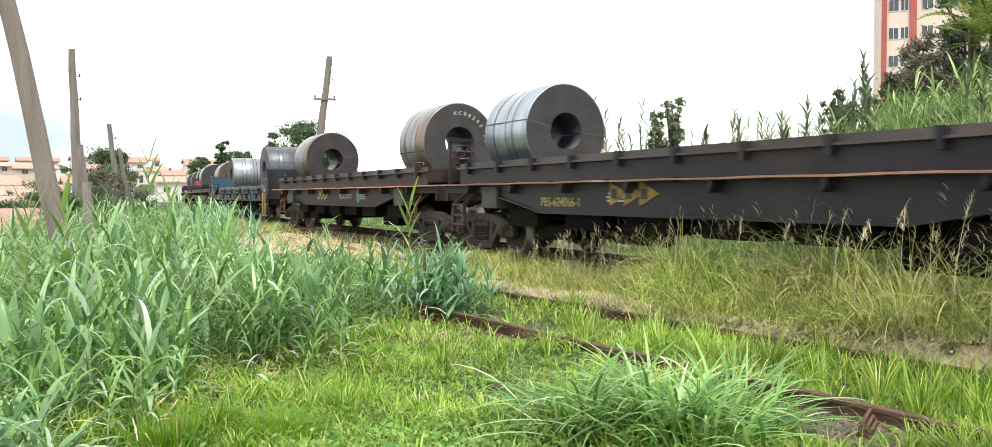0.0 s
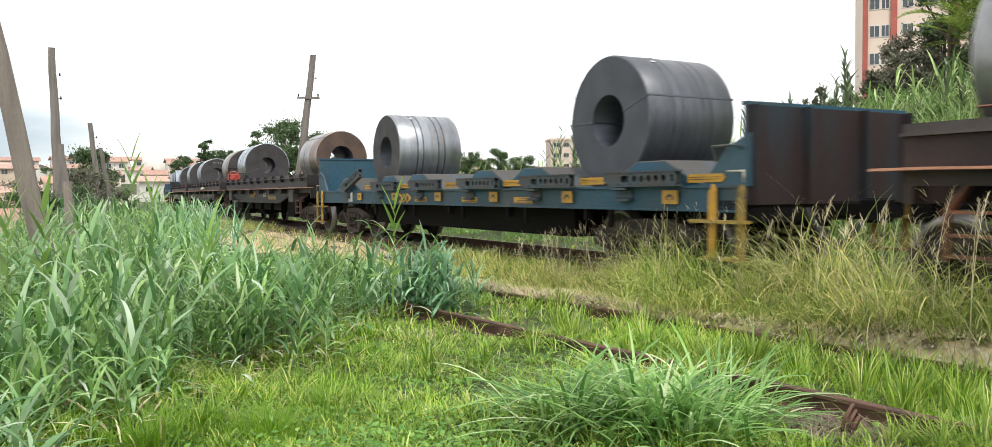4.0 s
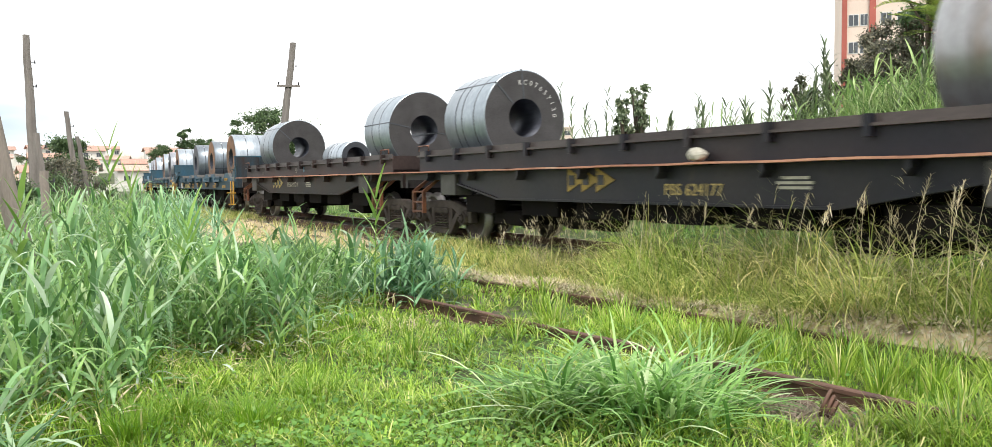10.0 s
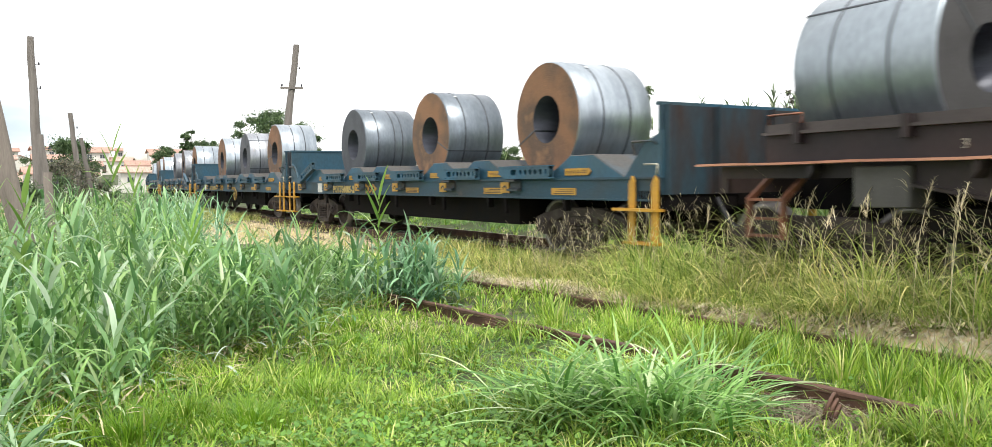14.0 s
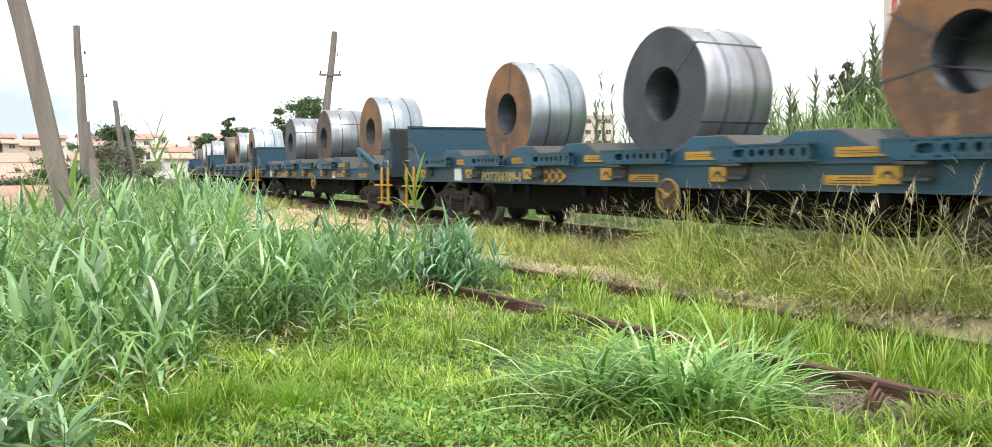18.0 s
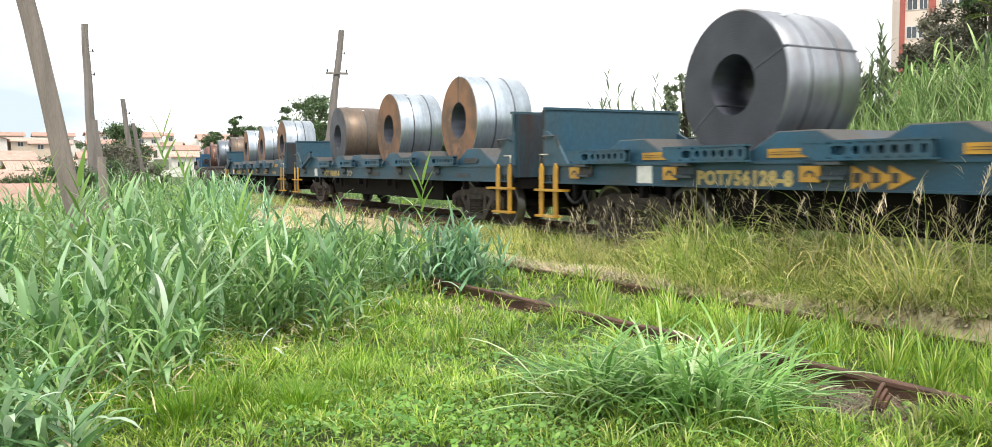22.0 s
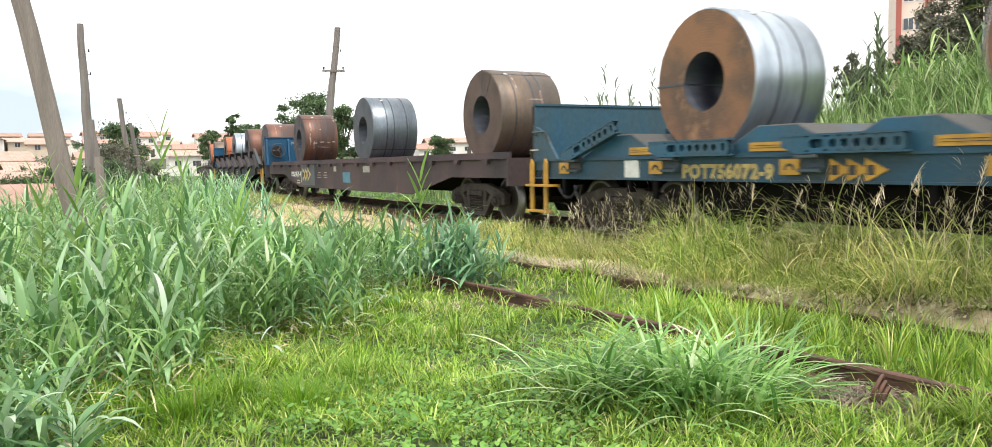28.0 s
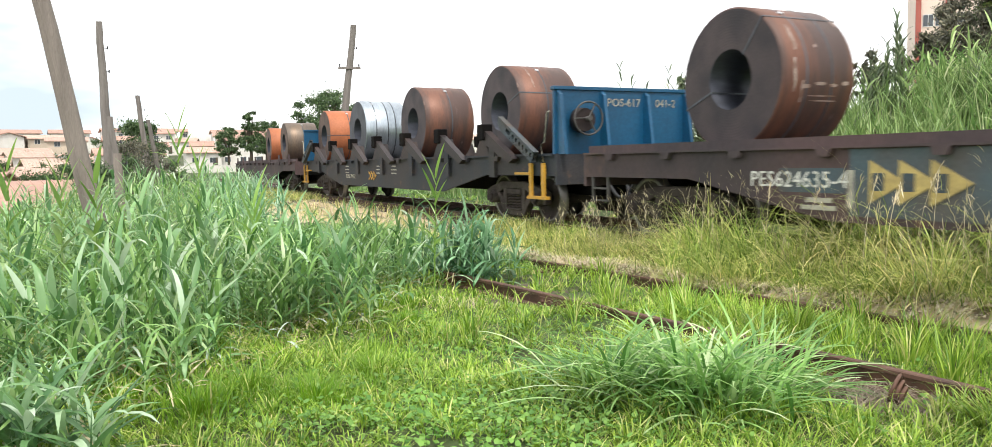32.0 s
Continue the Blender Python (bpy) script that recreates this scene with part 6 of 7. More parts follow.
# pale chippings along the far siding rail and round the broken place
n = 3800
y = rng.uniform(1.5, 11, n)
p = np.column_stack([SID_X + SID_SLOPE * y + rng.uniform(1.68, 1.92, n), y])
p = np.concatenate([p, np.column_stack([4.0 + rng.normal(0, 0.2, 60), 2.95 + rng.normal(0, 0.2, 60)]), np.column_stack([3.9 + rng.normal(0, 0.2, 160), 7.9 + rng.normal(0, 0.2, 160)])])
b_ = bank_at(p) + np.array([0, 0, 0.008])
sz_ = rng.uniform(0.008, 0.032, len(p))
tw_ = rng.uniform(0, np.pi, len(p))
dx_, dy_ = np.column_stack([np.cos(tw_), np.sin(tw_), 0.2 * np.sin(5 * tw_)]), np.column_stack([-np.sin(tw_), np.cos(tw_), 0.2 * np.cos(7 * tw_)])
up_ = np.array([0, 0, 0.55])
v = np.stack([b_ + dx_ * sz_[:, None], b_ + dy_ * sz_[:, None] * 0.7, b_ - dx_ * sz_[:, None], b_ - dy_ * sz_[:, None] * 0.7, b_ + (dx_ * 0.4 + up_) * sz_[:, None], b_ + (up_ - dx_ * 0.3) * sz_[:, None]], 1).reshape(-1, 3)
f = (np.arange(len(p))[:, None, None] * 6 + np.array([[0, 1, 5, 4], [1, 2, 5, 5], [2, 3, 5, 5], [3, 0, 4, 5]])[None])
f = f.reshape(-1, 4)
f = f[[len(set(r)) == 4 for r in f.tolist()]]
stuff("chippings", "pale stone chippings along the rusty rail", v, f, CHIP)

# bare sandy strip beside the main line
aa = np.linspace(0, 2 * np.pi, 49)[:-1]
rad = np.linspace(0, 1, 13)[1:]
wob = 1 + 0.16 * np.sin(3 * aa + 1) + 0.1 * np.sin(7 * aa)
px = 6.05 + np.outer(rad, 1.5 * np.cos(aa) * wob).ravel()
py = 22.5 + np.outer(rad, 9.5 * np.sin(aa) * wob).ravel()
pz = land(px, py) + 0.012 - 0.03 * np.repeat(rad, 48) ** 6
ri = np.arange(12 * 48).reshape(12, 48)
pf = np.stack([ri[:-1], np.roll(ri[:-1], -1, 1), np.roll(ri[1:], -1, 1), ri[1:]], -1).reshape(-1, 4)
thing("bare_ground", "strip of bare sandy soil and dead grass beside the line", "ground", kind="structure", mesh=mesh_np("bare_ground", np.stack([px, py, pz], 1), pf, DRYSOIL))

# a dead stick on the bank
bm = bmesh.new()
tube(bm, [(6.36 + 0.012 * i, 4.9 - 0.15 * i, float(land(6.38, 4.9 - 0.15 * i)) + 0.185 + 0.01 * math.sin(2.1 * i)) for i in range(5)], 0.016, 0.009, n=6)
tube(bm, [(6.38, 4.6, 0.2), (6.43, 4.5, 0.215), (6.46, 4.42, 0.2)], 0.008, 0.005, n=5)
thing("stick", "pale dead stick lying on the straw bank", "stick", mesh=mesh_of("stick", bm, POLEWOOD))

# the rusty knot of wire by the rail
bm = bmesh.new()
for k in range(3):
    lathe(bm, [(0.012 * math.sin(2 * math.pi * j / 5), 0.055 + 0.015 * k + 0.012 * math.cos(2 * math.pi * j / 5)) for j in range(5)], "y", (0.02 * k, 0.03 * k, 0.01 * k), 18)
thing("wire_coil", "small rusty coil of wire lying in dead straw", "scrap wire", mesh=mesh_of("wire_coil", bm, RAILRUST), at=pose(4.32, 3.25, 0.1, 20, 10, 30))

# tall yellow-green grass between the siding and the main line: clumps of arching blades
pieces, greens = [], []
c = np.column_stack([rng.uniform(5.9, 7.35, 2100), rng.uniform(-2.0, 12.5, 2100)])
c = c[siding_off(c) > 1.8 + 0.06 * wobble(c, 3.1, 2.0)]
c = c[np.hypot(c[:, 0] - 6.6, (c[:, 1] - 5.55) * 0.9) > 0.24]
c = c[wobble(c, 3.3, 0.4) + 0.6 * wobble(c, 7.1, 1.3) + rng.normal(0, 0.35, len(c)) > -0.75]
c = c[rng.uniform(0, 1, len(c)) < np.interp(c[:, 1], [-4, 9, 10.5, 12.5], [1, 1, 0.6, 0.25])]
hc = np.interp(c[:, 1], [-3, 4.5, 6.6, 7.0, 7.4, 7.8, 8.2, 8.8, 10.2, 12.5], [1.08, 1.05, 1.03, 0.95, 0.78, 0.95, 0.9, 0.5, 0.4, 0.26]) * (rng.uniform(0.4, 1.08, len(c)) + 0.32 * wobble(c, 2.6, 0.9)).clip(0.28) * np.interp(track_off(c), [-2.2, -1.5, -0.95], [0.55, 1.0, 1.0])
green = wobble(c, 1.7, 2.2) + np.interp(c[:, 1], [2, 5, 8], [0.7, 0.35, 0.0]) + rng.normal(0, 0.4, len(c)) > 0.3
for hue, put_in in ((green, greens), (~green, pieces)):
    cc, k = c[hue], 17
    own = np.repeat(np.arange(len(cc)), k)
    a = rng.uniform(0, 2 * np.pi, len(own))
    r = np.abs(rng.normal(0, 0.055, len(own)))
    q = cc[own] + np.column_stack([np.cos(a) * r, np.sin(a) * r])
    h = hc[hue][own] * rng.uniform(0.4, 1.15, len(own))
    fine = rng.uniform(0, 1, len(own)) < 0.4
    wd_ = np.where(fine, rng.uniform(0.006, 0.01, len(own)), rng.uniform(0.01, 0.019, len(own)))
    end_ = np.where(fine, rng.uniform(1.0, 2.6, len(own)), rng.uniform(1.6, 3.0, len(own)))
    put_in.append(leaves(rng, ground_at(q), h * 1.22, wd_, rng.uniform(0.02, 0.75, len(own)), end_, rng.uniform(0.7, 1.7, len(own)), a + rng.normal(0, 0.7, len(own)), 6, 0.25))
# short green clumps at the foot of the tall ones
cy_ = rng.uniform(0.5, 7.5, 260)
cc = np.column_stack([SID_X + SID_SLOPE * cy_ + rng.uniform(1.86, 2.2, 260), cy_])
own = np.repeat(np.arange(260), 18)
a = rng.uniform(0, 2 * np.pi, len(own))
q = cc[own] + np.column_stack([np.cos(a), np.sin(a)]) * np.abs(rng.normal(0, 0.05, len(own)))[:, None]
greens.append(leaves(rng, ground_at(q), rng.uniform(0.22, 0.55, len(own)), rng.uniform(0.008, 0.016, len(own)), rng.uniform(0.05, 0.7, len(own)), rng.uniform(1.0, 2.4, len(own)), 1.3, a, 5, 0.25))
# low pale grass where the tall clumps thin out
c = np.column_stack([rng.uniform(5.0, 7.4, 1500), rng.uniform(8.4, 14.5, 1500)])
c = c[siding_off(c) > 1.75]
q, own = tufted(c, 0.08, 12)
q = q[track_off(q) < -0.95]
pieces.append(blades(rng, ground_at(q), rng.uniform(0.1, 0.34, len(q)), rng.uniform(0.008, 0.017, len(q)), rng.uniform(0.1, 0.8, len(q)), rng.uniform(0.2, 0.9, len(q)), 3))
# short yellowish grass further along the line and under it
c = np.column_stack([rng.uniform(5.2, 7.4, 3600), rng.uniform(12, 40, 3600)])
q, own = tufted(c, 0.1, 10)
keep = (q[:, 0] > reed_edge(q[:, 1])) & ~((np.hypot((q[:, 0] - 6.1) * 0.8, (q[:, 1] - 22.0) * 0.13) < 1.2) & (rng.uniform(0, 1, len(q)) < 0.93)) & (track_off(q) < -0.95)
q = q[keep]
pieces.append(blades(rng, ground_at(q), rng.uniform(0.12, 0.42, len(q)), rng.uniform(0.01, 0.02, len(q)), rng.uniform(0.05, 0.5, len(q)), rng.uniform(0.1, 0.8, len(q)), 2))
stuff("tall_grass", "tall yellow-green seeding grass beside the main line", *joined(pieces), TALL)
stuff("green_tall_grass", "tall green grass with few seed heads beside the line", *joined(greens), TALLGREEN)
# green grass over the vanishing siding
c = np.column_stack([rng.uniform(2.0, 5.6, 1500), rng.uniform(10, 17.5, 1500)])
q, own = tufted(c, 0.1, 11)
v, f = blades(rng, ground_at(q), rng.uniform(0.14, 0.46, len(q)), rng.uniform(0.009, 0.018, len(q)), rng.uniform(0.05, 0.6, len(q)), rng.uniform(0.1, 0.9, len(q)), 3)
stuff("siding_grass", "green grass grown over the end of the siding", v, f, TUFT)

# thin flowering stalks with seed heads standing over it
n = 420
p = np.column_stack([rng.uniform(6.1, 7.25, n), rng.uniform(-1, 10.5, n)])
base = ground_at(p)
h = rng.uniform(0.8, 1.4, n) * np.interp(p[:, 1], [0, 4, 8, 11], [1.05, 1.05, 0.9, 0.5])
a = rng.uniform(0, 2 * np.pi, n)
le, dr = rng.uniform(0.05, 0.35, n), rng.uniform(0.15, 0.6, n)
st = blades(rng, base, h, np.full(n, 0.006), le, dr, 5, heading=a)
tip = base + np.column_stack([np.cos(a) * (le + dr) * 0.86 * h, np.sin(a) * (le + dr) * 0.86 * h, 0.86 * h - 0.3 * (le + dr) ** 2 * h])
hd = [st]
for k in range(5):
    j = tip + rng.normal(0, 0.012, tip.shape) + np.array([0, 0, 0.03 * k])
    hd.append(blades(rng, j, rng.uniform(0.06, 0.13, n), np.full(n, 0.008), rng.uniform(0.3, 1.0, n), rng.uniform(0, 0.5, n), 2, heading=a + rng.normal(0, 0.5, n)))
stuff("seed_stalks", "thin dry grass stalks with nodding seed heads", *joined(hd), PLUME)

# long feathery seed heads that nod over the grass before the train
heads = []
for x, y, hgt, turn, lean_ in ((6.25, 3.7, 1.5, 0.2, 0.34), (6.3, 3.55, 1.62, 0.0, 0.3), (6.35, 3.75, 1.42, 0.4, 0.4), (6.2, 3.3, 1.55, -0.2, 0.36), (6.4, 4.1, 1.48, 0.1, 0.32), (6.3, 4.5, 1.4, 0.5, 0.36), (6.45, 3.4, 1.66, -0.1, 0.26),
                               (6.35, 5.0, 1.3, 0.3, 0.4), (6.3, 5.9, 1.22, 0.2, 0.36), (6.4, 2.9, 1.55, 0.0, 0.34), (6.35, 3.1, 1.45, 0.3, 0.4), (6.5, 6.6, 1.2, 0.6, 0.3), (6.45, 4.8, 1.42, -0.3, 0.26), (6.55, 5.4, 1.36, 0.1, 0.3)):
    b_ = np.array([[x, y, float(land(x, y))]])
    one = lambda k: np.array([float(k)])
    heads.append(leaves(rng, b_, one(hgt), one(0.007), one(0.06), one(lean_ * 2.4), 2.2, one(turn), 12, 0.5))
    st_ = heads[-1][0].reshape(13, 3, 3)[:, 1]
    k = 46
    u_ = rng.uniform(0.8, 0.985, k)
    pts = np.stack([np.interp(u_ * 12, np.arange(13), st_[:, i]) for i in range(3)], 1)
    heads.append(leaves(rng, pts, rng.uniform(0.025, 0.075, k) * (1.25 - u_) * 3.2, rng.uniform(0.004, 0.008, k), rng.uniform(0.3, 0.9, k), rng.uniform(0.9, 1.9, k), 1.2, turn + rng.normal(0, 1.0, k), 3, 0.2))
stuff("nodding_seed_heads", "long feathery grass seed heads nodding before the train", *joined(heads), PLUME)

# grass under and behind the train
c = np.column_stack([rng.uniform(10.9, 11.8, 1100), rng.uniform(-2, 45, 1100)])
q, own = tufted(c, 0.1, 9)
v, f = blades(rng, ground_at(q), rng.uniform(0.06, 0.2, len(q)), rng.uniform(0.012, 0.02, len(q)), rng.uniform(0.05, 0.5, len(q)), rng.uniform(0.1, 0.8, len(q)), 2)
stuff("lineside_grass", "green grass on the far side of the railway", v, f, TUFT)


def reed_plants(p, height, leaf, width, seg=6, count=8):
    """Upright leafy canes: a jointed stem each, with stiff leaves in two rows whose tips bend over."""
    n = len(p)
    base = ground_at(p)
    turn = rng.uniform(0, 2 * np.pi, n)
    tilt = rng.uniform(0, 0.15, n)
    stem = height * 0.82
    out_ = [leaves(rng, base, stem, np.full(n, 0.015), tilt, tilt + 0.04, 1.0, turn, 3, 0.8)]
    row = turn + rng.uniform(0, np.pi, n)
    for i in range(count):
        u = i / (count - 1)
        t = (0.12 + 0.87 * u + rng.uniform(-0.04, 0.04, n)).clip(0.03, 1.0)
        b = base + np.column_stack([np.cos(turn) * np.sin(tilt) * t * stem, np.sin(turn) * np.sin(tilt) * t * stem, t * stem * 0.985])
        hd_ = row + (i % 2) * np.pi + rng.normal(0, 0.45, n)
        size = leaf * (0.72 + 0.4 * math.sin(math.pi * (0.15 + 0.7 * u))) * rng.uniform(0.7, 1.2, n)
        a0 = 0.95 - 0.72 * u + rng.uniform(-0.1, 0.35, n)
        kink = rng.uniform(0, 1, n)
        a1 = a0 + np.where(kink < 0.12 + 0.25 * u, rng.uniform(0.2, 0.7, n), np.where(kink < 0.6, rng.uniform(0.8, 1.6, n), rng.uniform(1.6, 2.6, n)))
        out_.append(leaves(rng, b, size, width * rng.uniform(0.65, 1.25, n), a0.clip(0.04), a1, rng.uniform(0.9, 1.9, n), hd_, seg, 0.3))
    return joined(out_)


cand = np.concatenate([polar(2900, -12, 27, 3.7, 10.5, 0.6), polar(1500, -12, 14, 10, 22, 0.8), polar(1100, -10, 11, 22, 45, 0.8)])
cand = cand[cand[:, 0] < reed_edge(cand[:, 1]) + rng.normal(0, 0.16, len(cand))]
cand = cand[rng.uniform(0, 1, len(cand)) < 0.36 + 0.36 * wobble(cand, 2.3, 1.1)]
cand = cand[rng.uniform(0, 1, len(cand)) < np.interp(np.hypot(cand[:, 0], cand[:, 1]), [4, 6, 8], [0.42, 0.68, 1.0])]
dist = np.hypot(cand[:, 0], cand[:, 1])
azi = np.degrees(np.arctan2(cand[:, 0], cand[:, 1]))
hh = np.interp(dist, [4, 5, 6, 9, 14, 30], [0.4, 0.55, 0.86, 1.06, 1.3, 1.42]) * np.interp(azi, [-5, -1, 2, 9, 13, 20, 26], [0.7, 0.78, 0.98, 0.95, 0.82, 0.84, 0.8]) * rng.uniform(0.55, 1.2, len(cand))
edge = reed_edge(cand[:, 1]) - cand[:, 0]
hh *= np.interp(edge, [-0.3, 0.4], [0.72, 1.0])
size = np.interp(hh, [0.3, 0.7, 1.3], [0.23, 0.33, 0.4])
tall = rng.uniform(0, 1, len(cand)) < 0.3
stuff("broad_reeds", "taller reeds with broad bluish leaves among the field", *reed_plants(cand[tall], hh[tall] * 1.15, size[tall] * 1.25, 0.058, 7, 8), BLUEREED)
cand, hh, size = cand[~tall], hh[~tall], size[~tall]
stuff("reed_field", "field of tall blue-green leafy reeds with drooping leaves", *reed_plants(cand, hh, size * 1.08, 0.037, 6, 9), REED)
# a big-leaved clump at the field's near corner, and pale hanging leaves at the edge
p = np.column_stack([-0.25 + rng.normal(0, 0.2, 20), 4.75 + rng.normal(0, 0.2, 20)])
v, f = reed_plants(p, rng.uniform(0.2, 0.45, 20), np.full(20, 0.42), 0.055, 8, 7)
thing("reed_clump", "clump of broad arching blue-green leaves at the field's corner", "reed clump", kind="stuff", mesh=mesh_np("reed_clump", v, f, BLUEREED))
p = np.array([(0.66, 6.25), (0.7, 6.2), (1.24, 6.36), (1.28, 6.3), (2.1, 6.9), (0.2, 5.9), (1.75, 6.75), (2.75, 8.0)])
p = np.repeat(p, 2, 0) + rng.normal(0, 0.06, (16, 2))
b_ = ground_at(p)
b_[:, 2] += rng.uniform(0.14, 0.3, 16)
v, f = leaves(rng, b_, rng.uniform(0.16, 0.3, 16), rng.uniform(0.02, 0.036, 16), rng.uniform(1.1, 1.8, 16), rng.uniform(2.4, 2.9, 16), 0.8, rng.uniform(0, 2 * np.pi, 16), 6, 0.35)
stuff("pale_hanging_leaves", "pale withered reed leaves hanging to the soil", v, f, PALELEAF)
# grass and dead leaves between the reeds
q, own = tufted(cand[:1300], 0.24, 11)
v, f = blades(rng, ground_at(q), rng.uniform(0.1, 0.34, len(q)), rng.uniform(0.009, 0.018, len(q)), rng.uniform(0.05, 0.7, len(q)), rng.uniform(0.1, 0.9, len(q)), 3)
stuff("reed_undergrowth", "green grass growing between the reeds", v, f, LAWN)
q, own = tufted(cand[:900], 0.22, 5)
g_ = ground_at(q)
g_[:, 2] += rng.uniform(0.02, 0.12, len(q))
v, f = leaves(rng, g_, rng.uniform(0.15, 0.4, len(q)), rng.uniform(0.012, 0.03, len(q)), rng.uniform(1.0, 1.5, len(q)), rng.uniform(1.5, 1.9, len(q)), 1.0, rng.uniform(0, 2 * np.pi, len(q)), 3)
stuff("dead_reed_leaves", "dead tan reed leaves lying on the soil", v, f, STRAW)

# the dark blue-green clump where the siding vanishes
n = 46
p = np.column_stack([4.3 + rng.normal(0, 0.3, n), 9.6 + rng.normal(0, 0.35, n)])
v, f = reed_plants(p, rng.uniform(0.35, 0.9, n), np.full(n, 0.48), 0.056, 7, 8)
thing("reed_clump", "dark blue-green clump of drooping reed leaves over the siding", "reed clump", kind="stuff", mesh=mesh_np("reed_clump", v, f, DARKREED))
n = 60
p = np.column_stack([3.3 + rng.normal(0, 0.3, n), 20.5 + rng.normal(0, 1.6, n)])
v, f = reed_plants(p, rng.uniform(0.9, 1.35, n), np.full(n, 0.6), 0.04, 5, 9)
thing("reed_clump", "dark green bush of reeds at the edge of the field", "reed clump", kind="stuff", mesh=mesh_np("reed_clump", v, f, DARKREED))


# long arching stems that hang over the dark clump
n = 26
p = np.column_stack([4.35 + rng.normal(0, 0.28, n), 9.6 + rng.normal(0, 0.3, n)])
v, f = leaves(rng, ground_at(p), rng.uniform(0.9, 1.5, n), rng.uniform(0.02, 0.032, n), rng.uniform(0.0, 0.2, n), rng.uniform(1.8, 3.0, n), 2.6, rng.uniform(0, 2 * np.pi, n), 9)
thing("reed_clump", "arching green reed stems with hanging tips over the siding", "reed clump", kind="stuff", mesh=mesh_np("reed_clump", v, f, REED))


def tall_plant(x, y, height, leaf, label):
    """A single stalk: long upright leaves at its head and drooping ones below."""
    b = np.array([[x, y, float(land(x, y))]])
    stem = height - leaf * 0.8
    out_ = [leaves(rng, b, np.array([stem]), np.array([0.03]), np.array([0.03]), np.array([0.06]), 1.0, np.array([0.4]), 3, 0.6)]
    for i in range(13):
        u = i / 12
        at_ = b + np.array([[0.03 * u * stem, 0.01, (0.35 + 0.65 * u) * stem]])
        a0 = 0.75 - 0.55 * u + rng.uniform(0, 0.12)
        a1 = a0 + (rng.uniform(0.05, 0.4) if u > 0.65 else rng.uniform(0.9, 1.8))
        out_.append(leaves(rng, at_, np.array([leaf * rng.uniform(0.85, 1.15)]), np.array([0.074]), np.array([a0]), np.array([a1]), 1.4, np.array([rng.uniform(-1.2, 0.6) + (i % 2) * np.pi]), 8, 0.3))
    v, f = joined(out_)
    thing("tall_reed", label, "reed plant", "single tall reeds", mesh=mesh_np("tall_reed", v, f, LIGHTREED))


tall_plant(1.06, 12.6, 2.4, 0.46, "tall light green maize-like reed over the field")
tall_plant(1.3, 12.3, 1.85, 0.4, "tall light green maize-like reed over the field")
tall_plant(3.3, 8.25, 1.66, 0.36, "single light green reed before the railway")
tall_plant(1.31, 7.9, 1.5, 0.42, "broad-leaved light green reed in the field")
tall_plant(-0.7, 8.0, 1.8, 0.34, "light green reed at the field's near side")
tall_plant(-0.3, 8.0, 1.7, 0.34, "light green reed at the field's near side")
tall_plant(-0.03, 8.1, 1.66, 0.32, "light green reed at the field's near side")

# ---- the bank behind the railway: cane grass
c = np.column_stack([rng.uniform(11.2, 26, 5200), rng.uniform(-6, 40, 5200)])
c = c[rng.uniform(0, 1, len(c)) < np.interp(c[:, 0], [11, 17, 26], [1, 0.9, 0.5]) * np.interp(c[:, 1], [-6, 18, 40], [1, 1, 0.5])]
q, own = tufted(c, 0.16, 12)
h = np.interp(c[:, 1], [0, 12, 22, 40], [1.5, 1.55, 1.2, 0.6])[own] * rng.uniform(0.5, 1.15, len(q))
v, f = blades(rng, ground_at(q), h, rng.uniform(0.02, 0.04, len(q)), rng.uniform(0.03, 0.35, len(q)), rng.uniform(0.1, 0.7, len(q)), 3)
stuff("bank_grass", "tall green cane grass covering the bank behind the railway", v, f, CANE)

n = 90
p = np.column_stack([rng.uniform(11.8, 15.5, n), rng.uniform(5, 26, n)])
hgt = rng.uniform(1.3, 2.2, n)
stuff("bank_canes", "leafy cane stalks rising from the bank", *reed_plants(p, hgt, np.full(n, 0.55), 0.05, 4, 10), CANE)


# bold-leaved cane clumps along the foot of the trees
for az, el, r, n in ((53.8, 7.0, 18.5, 9), (56.0, 7.3, 18.0, 10), (58.35, 7.9, 17.5, 12), (60.5, 7.6, 17.0, 10), (51.8, 6.2, 18.5, 7), (63.0, 8.0, 17.0, 9)):
    cx, cy = r * math.sin(radians(az)), r * math.cos(radians(az))
    p = np.column_stack([cx + rng.normal(0, 0.3, n), cy + rng.normal(0, 0.3, n)])
    top = EYE[2] + r * math.tan(radians(el)) - float(land(cx, cy))
    v, f = reed_plants(p, rng.uniform(0.62, 1.0, n) * top, np.full(n, 0.75), 0.062, 6, 12)
    thing("cane_clump", "clump of light green canes with long bent leaves on the bank", "cane clump", "cane clumps on the bank", kind="stuff", mesh=mesh_np("cane_clump", v, f, CANE))


